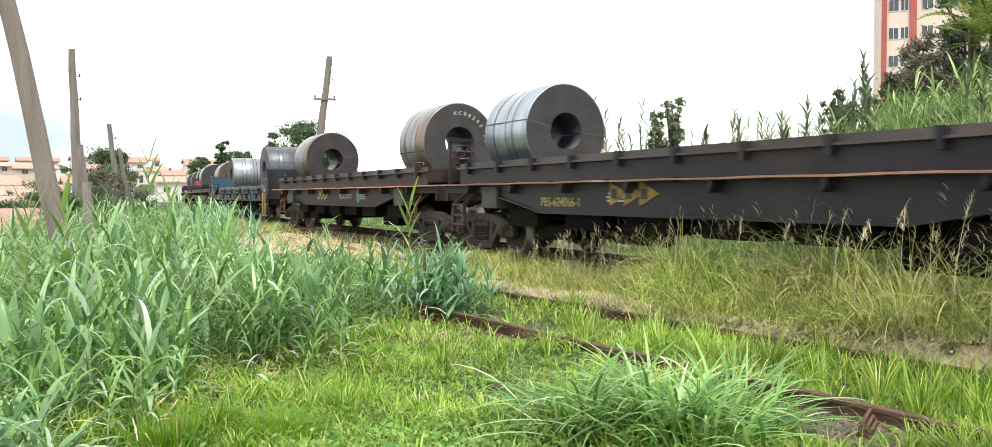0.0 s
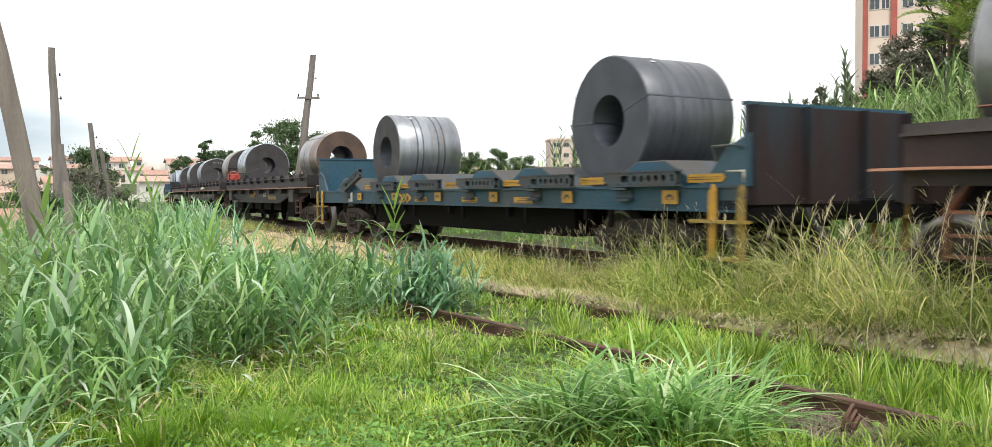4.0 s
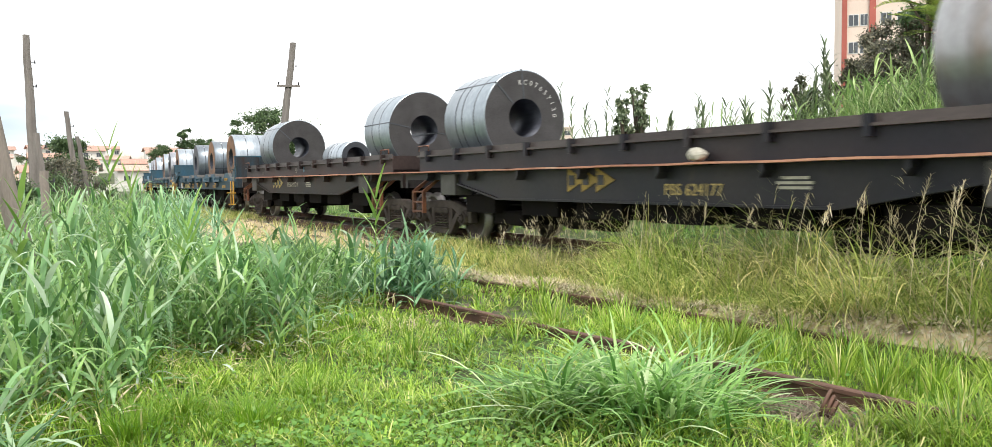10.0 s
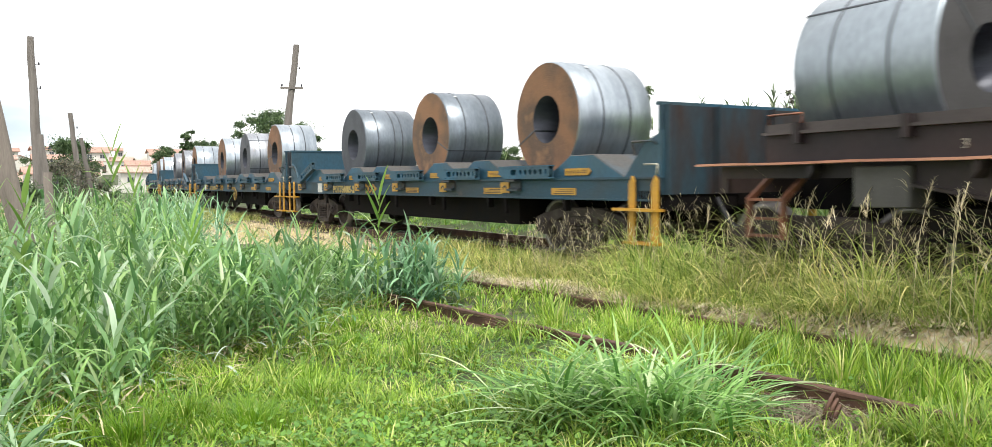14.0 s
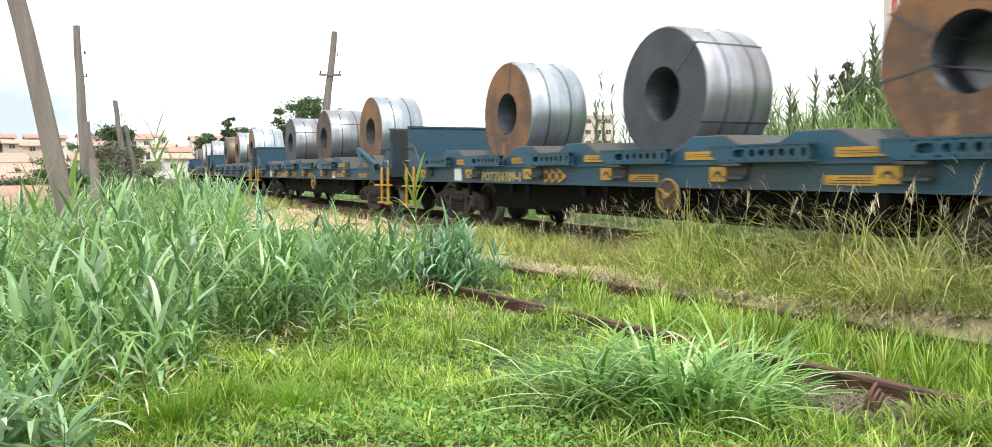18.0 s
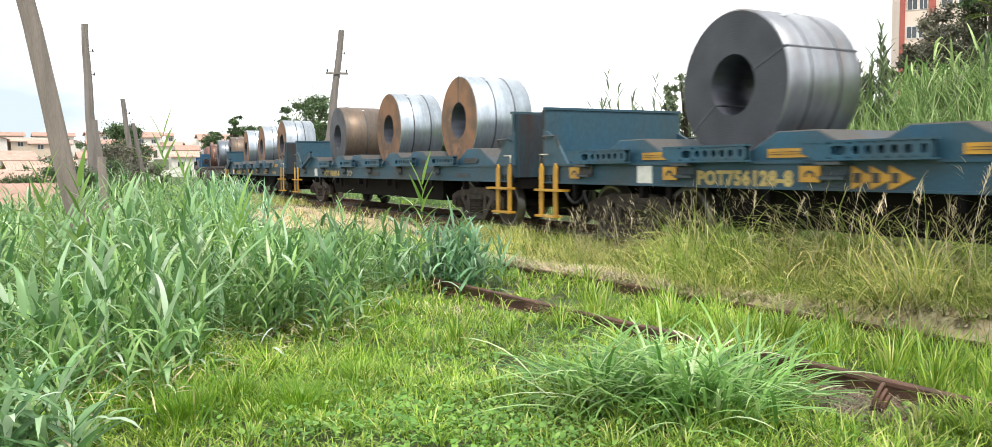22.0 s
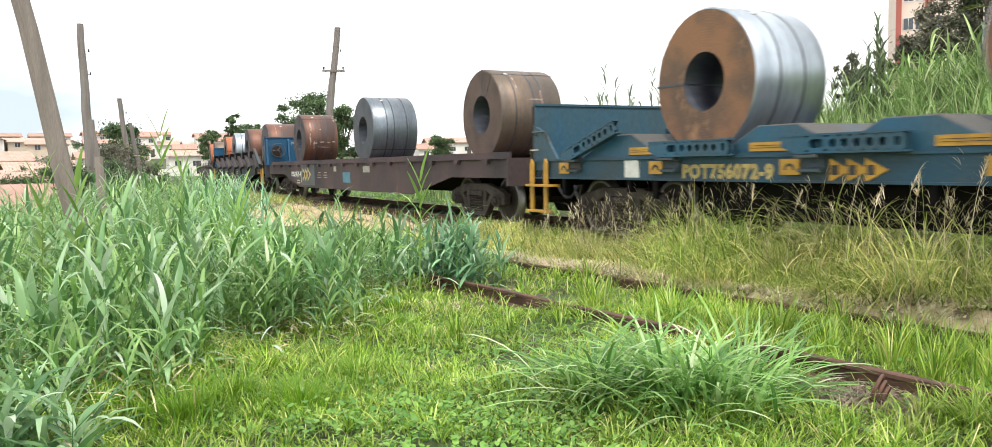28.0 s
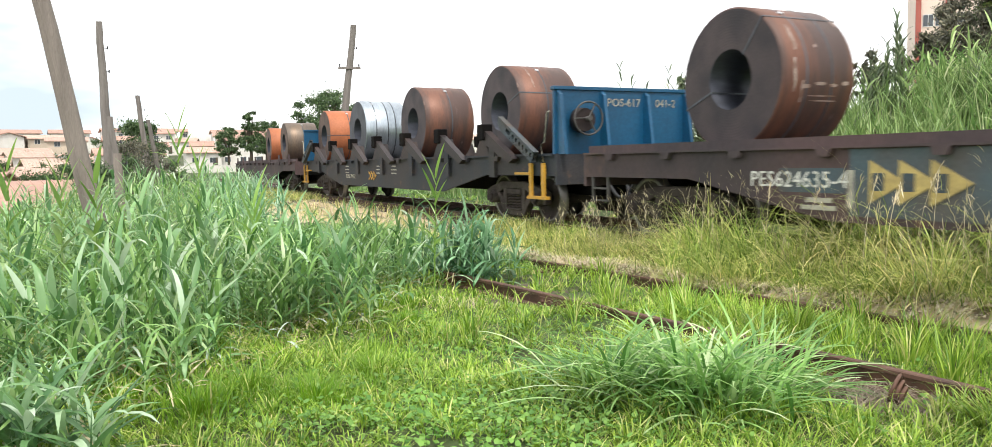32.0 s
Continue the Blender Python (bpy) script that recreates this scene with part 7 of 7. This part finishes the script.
def plumed_cane(x, y, height):
    b = np.array([[x, y, float(land(x, y))]])
    a = float(rng.uniform(0, 2 * np.pi))
    out_ = [leaves(rng, b, np.array([height]), np.array([0.035]), np.array([0.03]), np.array([0.16]), 1.5, np.array([a]), 6, 0.5)]
    k = 20
    t = np.linspace(0.3, 0.98, k)
    pts = b + np.column_stack([np.cos(a) * 0.06 * t * height, np.sin(a) * 0.06 * t * height, t * height * 0.99])
    hd_ = rng.uniform(0, 2 * np.pi) + np.arange(k) * np.pi + rng.normal(0, 0.5, k)
    out_.append(leaves(rng, pts, rng.uniform(0.3, 0.6, k) * (1.2 - 0.5 * t), np.full(k, 0.055), rng.uniform(0.3, 0.7, k), rng.uniform(0.9, 1.8, k), 1.2, hd_, 5))
    v, f = joined(out_)
    thing("leafy_cane", "slim leafy cane standing against the sky", "cane", kind="stuff", mesh=mesh_np("leafy_cane", v, f, DULLCANE))


for az, el, r, dark in ((35.5, 6.6, 21, False), (36.3, 5.2, 21, False), (37.8, 6.2, 20.5, False), (38.6, 5.6, 20, False), (39.6, 6.9, 20, True), (40.2, 7.1, 20, True), (40.8, 6.5, 20, True),
                        (42.1, 4.4, 19.5, False), (44.6, 4.7, 19, False), (46.3, 5.0, 18, False), (47.6, 5.2, 18, False), (48.6, 5.9, 18, False), (49.8, 5.4, 18, True), (50.6, 6.0, 18, True),
                        (51.4, 7.2, 18, False), (52.0, 8.1, 18, False), (52.7, 8.6, 18, False), (57.8, 7.6, 17, False), (60.0, 7.8, 17, False), (33.5, 4.6, 22, False), (34.5, 5.2, 22, False), (44.0, 5.6, 19.5, False)):
    x, y = r * math.sin(radians(az)), r * math.cos(radians(az))
    top = EYE[2] + r * math.tan(radians(el))
    if not dark:
        for dx, dy, sc in ((0, 0, 1.0), (0.35, 0.2, 0.86), (-0.3, 0.3, 0.78)):
            plumed_cane(x + dx, y + dy, (top - float(land(x, y))) * sc)

# ---------------------------------------------------------------- poles
def at_az(az, r):
    return r * math.sin(radians(az)), r * math.cos(radians(az))


def pole(base, top, r0, r1, mat, label, name="utility_pole", cross=None, stub=False):
    bm = bmesh.new()
    b, t = Vector(base), Vector(top)
    n = 9
    rings = []
    for i in range(n + 1):
        c, r = b.lerp(t, i / n) + Vector((0.015 * math.sin(i * 2.1 + base[0]), 0, 0)), r0 + (r1 - r0) * i / n
        rings.append([bm.verts.new((c.x + r * math.cos(k * math.pi / 8) * (1 + 0.06 * math.sin(k * 2.3)), c.y + r * math.sin(k * math.pi / 8), c.z)) for k in range(16)])
    for lo, hi in zip(rings, rings[1:]):
        for k in range(16):
            bm.faces.new((lo[k], lo[(k + 1) % 16], hi[(k + 1) % 16], hi[k]))
    bm.faces.new(rings[-1])
    bm.faces.new(rings[0][::-1])
    ob = thing(name, label, "utility pole", "poles along the line", mesh=mesh_of(name, bm, mat))
    if cross:
        z, half, yaw = cross
        c = b.lerp(t, (z - b.z) / (t.z - b.z))
        bm = boxes((-half, half, -0.05, 0.05, -0.05, 0.05))
        arm = part("crossarm", bm, mat, ob, at=Matrix.Translation(c) @ Matrix.Rotation(radians(yaw), 4, 'Z') @ Matrix.Translation((0, -0.16, 0)))
        for x in (-half + 0.08, half - 0.08):
            bm = bmesh.new()
            lathe(bm, [(0.05, 0.015), (0.1, 0.045), (0.13, 0.03), (0.17, 0.05), (0.2, 0.02)], "z", (x, 0, 0), 10, close=False)
            part("insulator", bm, INK, arm)
    for k, (f, s) in enumerate(((0.86, 1), (0.74, 1))):
        c = b.lerp(t, f)
        bm = bmesh.new()
        cyl(bm, c, c + Vector((0.24 * s, -0.1, 0.02)), 0.012, n=6)
        cyl(bm, c + Vector((0.24 * s, -0.1, -0.02)), c + Vector((0.24 * s, -0.1, 0.1)), 0.035, 0.02, n=8)
        part("insulator", bm, INK, ob)
    return ob


pole((0.21, 12.0, -0.35), (-1.26, 12.0, 8.0), 0.135, 0.08, POLEWOOD, "leaning weathered wooden pole in the reeds")
pole((0.62, 36, -0.3), (0.46, 36, 7.25), 0.23, 0.12, POLEGREY, "old grey wooden pole, splinted below")
pole((0.98, 33, -0.3), (0.62, 33.4, 3.4), 0.14, 0.10, POLEGREY, "short prop leaning on a pole", "pole_prop")
pole((0.70, 27, -0.3), (0.66, 27, 1.95), 0.13, 0.12, POLEWOOD, "short broken pole stump in the reeds", "pole_stump")
pole((10.95, 40.4, 0.1), (12.02, 40.2, 8.45), 0.22, 0.15, POLEGREY, "leaning wooden pole with a crossarm behind the train", cross=(6.3, 0.55, -15))
x0, y0_ = at_az(3.35, 50)
x1, y1 = at_az(2.74, 50)
pole((x0, y0_, -0.3), (x1, y1, 5.5), 0.17, 0.12, POLEGREY, "distant thin wooden post")
x0, y0_ = at_az(4.1, 44)
x1, y1 = at_az(3.3, 44)
pole((x0, y0_, -0.3), (x1, y1, 3.85), 0.13, 0.09, POLEGREY, "distant leaning thin post")


# ---------------------------------------------------------------- trees
def leaves_round(centres, radii, per, size, seed, flat=0.7):
    g = np.random.default_rng(seed)
    vs = []
    for c, r in zip(centres, radii):
        d = g.normal(0, 1, (per, 3))
        d /= np.linalg.norm(d, axis=1)[:, None]
        p = np.array(c) + d * r * np.abs(g.normal(0, 0.62, (per, 1))) * np.array([1, 1, flat])
        vs.append(p)
    p = np.concatenate(vs)
    n = len(p)
    a, b = g.normal(0, 1, (n, 3)), g.normal(0, 1, (n, 3))
    a /= np.linalg.norm(a, axis=1)[:, None]
    b -= a * (a * b).sum(1)[:, None]
    b /= np.linalg.norm(b, axis=1)[:, None]
    s = size * g.uniform(0.6, 1.3, (n, 1))
    v = np.stack([p - a * s, p + b * s * 0.45, p + a * s, p - b * s * 0.45], 1).reshape(-1, 3)
    return v, np.arange(n * 4).reshape(-1, 4)


def tree(x, y, height, spread, mat, label, seed, clumps=26, per=130, size=0.09, trunk=0.3, name="tree", base=None, flat=0.7):
    g = random.Random(seed)
    z = float(land(x, y)) if base is None else base
    ob = thing(name, label, "tree" if name == "tree" else "bush", "trees and bushes", at=Matrix.Translation((x, y, z)))
    bm = bmesh.new()
    t0 = height * trunk
    cyl(bm, (0, 0, -0.2), (0.05, 0, t0), height * 0.035, height * 0.025, n=9)
    cs, rs = [], []
    for i in range(clumps):
        a, u = g.uniform(0, 2 * math.pi), g.uniform(0, 1) ** 0.6
        zz = g.uniform(t0 * 0.9, height * 0.92)
        lim = spread * math.sin(math.pi * min(1, 0.25 + 0.7 * (zz - t0 * 0.8) / (height - t0 * 0.8))) ** 0.7
        c = (math.cos(a) * u * lim, math.sin(a) * u * lim, zz)
        cs.append(c)
        rs.append(spread * (g.uniform(0.15, 0.33) if clumps > 30 else g.uniform(0.22, 0.5)) * (1.35 if i % 5 == 0 else 0.9))
        if i % 2 == 0:
            cyl(bm, (0.05, 0, t0 * g.uniform(0.7, 1.0)), c, height * 0.013, height * 0.004, n=5)
    part("trunk", bm, BARK, ob)
    v, f = leaves_round(cs, rs, per, size, seed, flat)
    part("crown", mesh_np("crown", v, f, mat), None, ob)
    return ob


for az, r, h, sp, mat, lb, sd, base in (
        (14.4, 75, 7.9, 3.4, TREELEAF, "broad dark green tree beyond the railway", 1, 0.6), (16.6, 78, 6.6, 2.2, TREELEAF, "dark green tree beyond the railway", 2, 0.8),
        (9.6, 120, 8.0, 1.3, TREELEAF, "slim distant tree among the houses", 3, 1.5), (10.6, 118, 6.5, 2.4, TREELEAF, "distant green tree among the houses", 4, 1.5), (8.15, 130, 6.0, 2.0, TREELEAF, "distant round dark green tree", 5, 1.5),
        (2.6, 95, 5.2, 3.0, TREELEAF, "distant dark round tree", 6, 1.2), (23.6, 110, 4.6, 1.9, TREELEAF, "dark tree behind the train", 7, 1.0),
        (27.2, 125, 6.6, 3.0, TREELEAF, "distant dark tree behind the bank", 8, 1.4), (29.4, 125, 6.9, 3.2, TREELEAF, "distant dark tree behind the bank", 9, 1.4), (31.0, 130, 6.0, 2.8, TREELEAF, "distant tree behind the bank", 10, 1.4),
        (-6.8, 75, 4.0, 2.2, TREELEAF, "green tree among the lower houses", 12, -2.5)):
    x, y = at_az(az, r)
    tree(x, y, h, sp, mat, lb, sd, clumps=48, per=380, size=0.13, base=base)
for az, r, h, sp, mat, lb, sd in ((1.2, 40, 2.1, 1.3, TREELEAF, "dark bush behind the reeds", 21), (3.1, 46, 3.0, 1.1, BROWNLEAF, "greyish brown bush behind the reeds", 22), (2.1, 42, 2.9, 1.1, BROWNLEAF, "greyish brown bush behind the reeds", 23),
                                  (4.7, 52, 1.9, 0.8, TREELEAF, "dark bush by the white house", 24), (0.4, 34, 1.7, 1.0, TREELEAF, "dark bush below the leaning pole", 25),
                                  (12.0, 60, 2.0, 1.5, TREELEAF, "green bush by the line", 28)):
    x, y = at_az(az, r)
    tree(x, y, h, sp, mat, lb, sd, clumps=24, per=220, size=0.06, trunk=0.12, name="bush", flat=0.8)
# dark trees on the bank before the flats
for az, r, h, sp, mat, lb, sd, nm in ((55.2, 25, 4.0, 0.95, BROWNLEAF, "grey-brown leafy bush on the bank", 31, "bush"), (57.0, 26, 3.9, 1.3, BROWNLEAF, "grey-brown leafy bush on the bank", 40, "bush"), (57.8, 26, 4.2, 1.5, TREELEAF, "dark green tree on the bank", 32, "tree"), (60.5, 24, 5.6, 2.0, TREELEAF, "dark green tree on the bank", 33, "tree"),
                                      (64.5, 22, 5.5, 2.2, TREELEAF, "dark green tree on the bank", 36, "tree"),
                                      (54.2, 24.5, 2.9, 0.6, BROWNLEAF, "brownish bush on the bank", 37, "bush"), (56.0, 22.5, 3.0, 1.0, BROWNLEAF, "brownish bush on the bank", 38, "bush"), (67.5, 23, 6.0, 2.4, TREELEAF, "dark green tree on the bank", 39, "tree")):
    x, y = at_az(az, r)
    tree(x, y, h, sp, mat, lb, sd, clumps=46, per=300, size=0.05, trunk=0.18, name=nm, flat=0.75)



def frond_tree(az, el, r, label, seed, n=20, reach=1.55):
    """A slim trunk with long arching feathered fronds round its head."""
    g = np.random.default_rng(seed)
    x, y = at_az(az, r)
    z = float(land(x, y))
    h = EYE[2] + r * math.tan(radians(el)) - z
    ob = thing("tree", label, "tree", "trees and bushes", at=Matrix.Translation((x, y, z)))
    bm = bmesh.new()
    cyl(bm, (0, 0, -0.2), (0.06, 0.05, h), 0.1, 0.05, n=9)
    part("trunk", bm, BARK, ob)
    for i in range(n):
        one = lambda k: np.array([float(k)])
        a = 2.4 * i + g.uniform(-0.3, 0.3)
        a0 = 0.25 + 0.85 * (i / n) + g.uniform(-0.1, 0.1)
        b = np.array([[0.05, 0.04, h - 0.5 * i / n]])
        rib = leaves(g, b, one(reach * g.uniform(0.75, 1.1)), one(0.02), one(a0), one(a0 + g.uniform(0.6, 1.2)), 1.3, one(a), 10, 0.3)
        mid = rib[0].reshape(11, 3, 3)[:, 1]
        k = 40
        u = np.linspace(0.12, 1.0, k)
        pts = np.stack([np.interp(u * 10, np.arange(11), mid[:, j]) for j in range(3)], 1)
        ln = 0.3 * np.sin(np.pi * (0.15 + 0.82 * u)) + 0.04
        sides = [leaves(g, pts, ln * g.uniform(0.85, 1.1, k), np.full(k, 0.034), np.full(k, 1.2), np.full(k, 1.9), 1.2, np.full(k, a + sd * 1.05) + g.normal(0, 0.08, k), 3, 0.15) for sd in (-1, 1)]
        v, f = joined([rib] + sides)
        part("frond", mesh_np("frond", v, f, LIMELEAF), None, ob)


frond_tree(59.3, 9.6, 22.0, "light green tree with long feathered fronds", 34)
frond_tree(58.2, 11.2, 23.0, "light green tree with long feathered fronds", 35, 16, 1.3)
frond_tree(62.4, 11.5, 21.5, "light green tree with long feathered fronds", 41)

# dark narrow young trees on the bank's crest
for az, r, el, sp, sd in ((39.3, 20, 6.0, 0.26, 51), (40.3, 20.3, 7.2, 0.34, 52), (51.2, 18.5, 6.0, 0.25, 54)):
    x, y = at_az(az, r)
    z = float(land(x, y))
    tree(x, y, EYE[2] + r * math.tan(radians(el)) - z, sp, DULLCANE, "dark narrow young tree on the bank", sd, clumps=40, per=90, size=0.06, trunk=0.3, flat=1.0)


for az, r, el, sp, sd in ((50.7, 19, 7.0, 0.36, 56), (52.6, 19.5, 7.0, 0.3, 57)):
    x, y = at_az(az, r)
    z = float(land(x, y))
    tree(x, y, EYE[2] + r * math.tan(radians(el)) - z, sp, BROWNLEAF, "small brown withered bush on the bank", sd, clumps=32, per=60, size=0.05, trunk=0.5, name="bush", flat=1.0)


# ---------------------------------------------------------------- houses
def house(w, d, h, roof_h, wall, roof, label, name="house", storeys=1):
    ob = thing(name, label, "house", "distant houses")
    t = 0.2
    bm = boxes((-w / 2, w / 2, -d / 2, -d / 2 + t, -2, h), (-w / 2, w / 2, d / 2 - t, d / 2, -2, h), (-w / 2, -w / 2 + t, -d / 2 + t, d / 2 - t, -2, h), (w / 2 - t, w / 2, -d / 2 + t, d / 2 - t, -2, h))
    part("wall", bm, wall, ob)
    o = 0.5
    bm = bmesh.new()
    prism_x(bm, [(-d / 2 - o, h - 0.1), (0, h + roof_h), (d / 2 + o, h - 0.1), (d / 2 + o, h + 0.06), (0, h + roof_h + 0.16), (-d / 2 - o, h + 0.06)], -w / 2 - o, w / 2 + o)
    rf = part("roof", bm, roof, ob)
    for s in (-1, 1):
        bm = bmesh.new()
        prism_x(bm, [(-d / 2, h), (0, h + roof_h), (d / 2, h)], s * (w / 2 - t) - 0.1, s * (w / 2 - t) + 0.1)
        part("gable", bm, wall, ob)
    bm = bmesh.new()
    k = int(w / 0.5)
    for i in range(k):
        x = -w / 2 - o + (i + 0.5) * (w + 2 * o) / k
        for s in (-1, 1):
            cyl(bm, (x, s * (d / 2 + o), h + 0.06), (x, 0, h + roof_h + 0.16), 0.05, n=5)
    tagged(part("roof_tiling", bm, roof, rf), kind="stuff")
    n = max(2, int(w / 3))
    for sidx in range(storeys):
        for i in range(n):
            x = -w / 2 + (i + 0.5) * w / n
            z = 1.0 + 2.7 * sidx
            win = part("window", boxes((x - 0.6, x + 0.6, -d / 2 - 0.03, -d / 2 + 0.02, z, z + 1.1)), FRAMEWHITE, ob)
            part("pane", boxes((x - 0.53, x - 0.03, -d / 2 - 0.045, -d / 2 - 0.03, z + 0.07, z + 1.03), (x + 0.03, x + 0.53, -d / 2 - 0.045, -d / 2 - 0.03, z + 0.07, z + 1.03)), DARKGLASS, win)
    part("door", boxes((w / 2 - 1.6, w / 2 - 0.7, -d / 2 - 0.04, -d / 2 + 0.01, 0, 2.05)), BARK, ob)
    return ob


def put(ob, az, r, z, turn):
    x, y = at_az(az, r)
    ob.matrix_basis = pose(x, y, z, 0, 0, -az + turn)
    return ob


def on_land(ob, az, r, turn):
    x, y = at_az(az, r)
    return put(ob, az, r, float(land(x, y)) + 0.1, turn)


h1 = on_land(house(6.5, 6, 3.0, 1.0, WALLWHITE, HAZETILE, "white house with a haze-paled tile roof"), 6.5, 172, 6)
h2 = put(house(9, 7, 2.7, 1.3, WALLCREAM, TILE, "cream house with a clay tile roof"), -4.4, 52, -3.3, 14)
h3 = on_land(house(8.5, 6, 2.6, 1.3, WALLCREAM, HAZETILE, "long cream house with a haze-paled tile roof"), 1.0, 162, -15)
h4 = on_land(house(13, 9, 5.4, 1.0, WALLWHITE, ROOFGREY, "white two-storey house with a grey roof", storeys=2), 7.6, 262, 0)
h5 = on_land(house(8, 7, 5.0, 1.1, WALLWHITE, TILE, "white two-storey house with a low tile roof", storeys=2), -6.6, 200, -12)
h6 = on_land(house(7, 5.5, 2.5, 1.2, WALLWHITE, TILE, "small white house with a clay tile roof"), 9.4, 180, 10)
h7 = on_land(house(9, 6, 5.3, 0.9, WALLWHITE, TILE, "white two-storey house under a low clay roof", storeys=2), 10.4, 206, -4)
h8 = on_land(house(7.5, 6, 4.9, 0.8, WALLCREAM, HAZETILE, "cream two-storey house under a low haze-paled roof", storeys=2), -2.6, 214, 8)
masters = [h1, h3, h6, h7, h8, h7]
hr = random.Random(5)
for r, a0, a1, gap in ((132, -9.5, 2.4, 4.9), (150, -9.0, 3.0, 4.4), (170, -9.5, 4.0, 3.9), (178, 9.4, 14, 3.4), (194, -9.5, 5.0, 3.7), (204, 8.6, 14, 3.6), (218, -9.5, 14, 3.2), (240, -9.5, 14, 3.0), (264, -9.5, 14, 2.8)):
    az = a0
    while az < a1:
        x, y = at_az(az + hr.uniform(-0.4, 0.4), r + hr.uniform(-6, 6))
        copy_thing(hr.choice(masters), pose(x, y, float(land(x, y)) + 0.1, 0, 0, -az + hr.choice((0, 0, 0, 12, 90)) + hr.uniform(-12, 12)))
        az += gap * hr.uniform(0.6, 0.95)
for az, r in ((-1.6, 104), (-7.6, 84)):
    x, y = at_az(az, r)
    copy_thing(hr.choice((h2, h6)), pose(x, y, float(land(x, y)) - 0.3, 0, 0, -az + hr.uniform(-30, 30)))
for az, r, k in ((24.6, 190, 0), (25.8, 200, 1), (26.4, 220, 2), (31.6, 205, 0), (22.8, 185, 2), (33.4, 210, 1), (27.5, 190, 4), (23.6, 205, 1)):
    x, y = at_az(az, r)
    copy_thing(masters[k], pose(x, y, float(land(x, y)), 0, 0, -az + 15))
# greenery round the lower houses
for az, r, h, sp, sd in ((-3.2, 74, 3.2, 2.2, 81), (-0.9, 66, 2.8, 1.7, 82), (-5.6, 92, 3.6, 2.6, 83), (-2.2, 96, 3.4, 2.4, 84), (0.6, 90, 3.0, 2.2, 85), (-8.4, 70, 3.4, 2.4, 86)):
    x, y = at_az(az, r)
    tree(x, y, h, sp, TREELEAF, "green garden tree among the lower houses", sd, clumps=26, per=260, size=0.09, trunk=0.2)
# trees between the distant roofs
for i in range(36):
    az, r = hr.uniform(-9, 13), hr.uniform(105, 255)
    if 4.4 < az < 9.2 and r < 245:
        continue
    x, y = at_az(az, r)
    tree(x, y, hr.uniform(3.6, 5.6), hr.uniform(1.8, 3.0), TREELEAF, "dark green tree among the distant roofs", 60 + i, clumps=14, per=150, size=0.15)


def flats(w, d, floors, wall, trim, label, pilasters, cols):
    ob = thing("apartment_building", label, "apartment building")
    H = floors * 2.85
    part("wall", boxes((-w / 2, w / 2, -d / 2, d / 2, -4, H)), wall, ob)
    part("roof", boxes((-w / 2 - 0.3, w / 2 + 0.3, -d / 2 - 0.3, d / 2 + 0.3, H, H + 0.5)), trim, ob)
    for x in pilasters:
        part("pilaster", boxes((x - 0.3, x + 0.3, -d / 2 - 0.25, -d / 2 + 0.1, -4, H)), trim, ob, "brick-red pilaster")
    part("pilaster", boxes((-w / 2 - 0.12, -w / 2 + 0.35, -d / 2 - 0.3, -d / 2 + 0.35, -4, H)), trim, ob, "brick-red corner pilaster")
    for fl in range(floors):
        for x, ww in cols:
            z = fl * 2.85 + 1.0
            wn_ = part("window", boxes((x - ww / 2, x + ww / 2, -d / 2 - 0.05, -d / 2 + 0.03, z, z + 1.25)), FRAMEWHITE, ob)
            part("pane", boxes((x - ww / 2 + 0.07, x - 0.03, -d / 2 - 0.065, -d / 2 - 0.05, z + 0.07, z + 1.18), (x + 0.03, x + ww / 2 - 0.07, -d / 2 - 0.065, -d / 2 - 0.05, z + 0.07, z + 1.18)), DARKGLASS, wn_)
    return ob


b1 = flats(22, 14, 11, WALLPINK, REDTRIM, "tall pinkish-cream apartment block with brick-red pilasters", (-8.2, -2.5, 3.2, 8.6), ((-10.0, 1.0), (-9.0, 0.8), (-6.9, 1.1), (-5.0, 1.8), (-1.0, 1.1), (1.2, 1.1), (5.0, 1.1), (7.0, 1.1), (10.0, 1.0)))
x, y = at_az(53.35, 94)
th = radians(-53.35 + 4)
b1.matrix_basis = Matrix.Translation((x, y, 2)) @ Matrix.Rotation(th, 4, 'Z') @ Matrix.Translation((11, 7, 0))
b2 = flats(11, 10, 5, WALLPINK, WALLPINK, "distant cream apartment block behind the bank", (), ((-4, 1.6), (-1.4, 1.6), (1.4, 1.6), (4, 1.6)))
put(b2, 34.2, 225, 1.0, 10)
# pale round water tank over the houses
bm = bmesh.new()
lathe(bm, [(-5.5, 0.01), (-5.5, 4.6), (5.4, 4.6), (6.2, 2.2), (6.6, 0.01)], "z", n=28, close=False)
tk = thing("water_tank", "pale water tank rising over the roofs", "water tank", mesh=mesh_of("water_tank", bm, WALLWHITE))
put(tk, 6.75, 250, 7.3, 0)
# old low wall between the reeds and the houses
lw = thing("garden_wall", "low pale plastered wall before the houses", "wall", mesh=mesh_of("garden_wall", boxes((-14, 14, -0.1, 0.1, -1.5, 0.9)), WALLWHITE))
on_land(lw, 6.6, 120, 0)


motions()
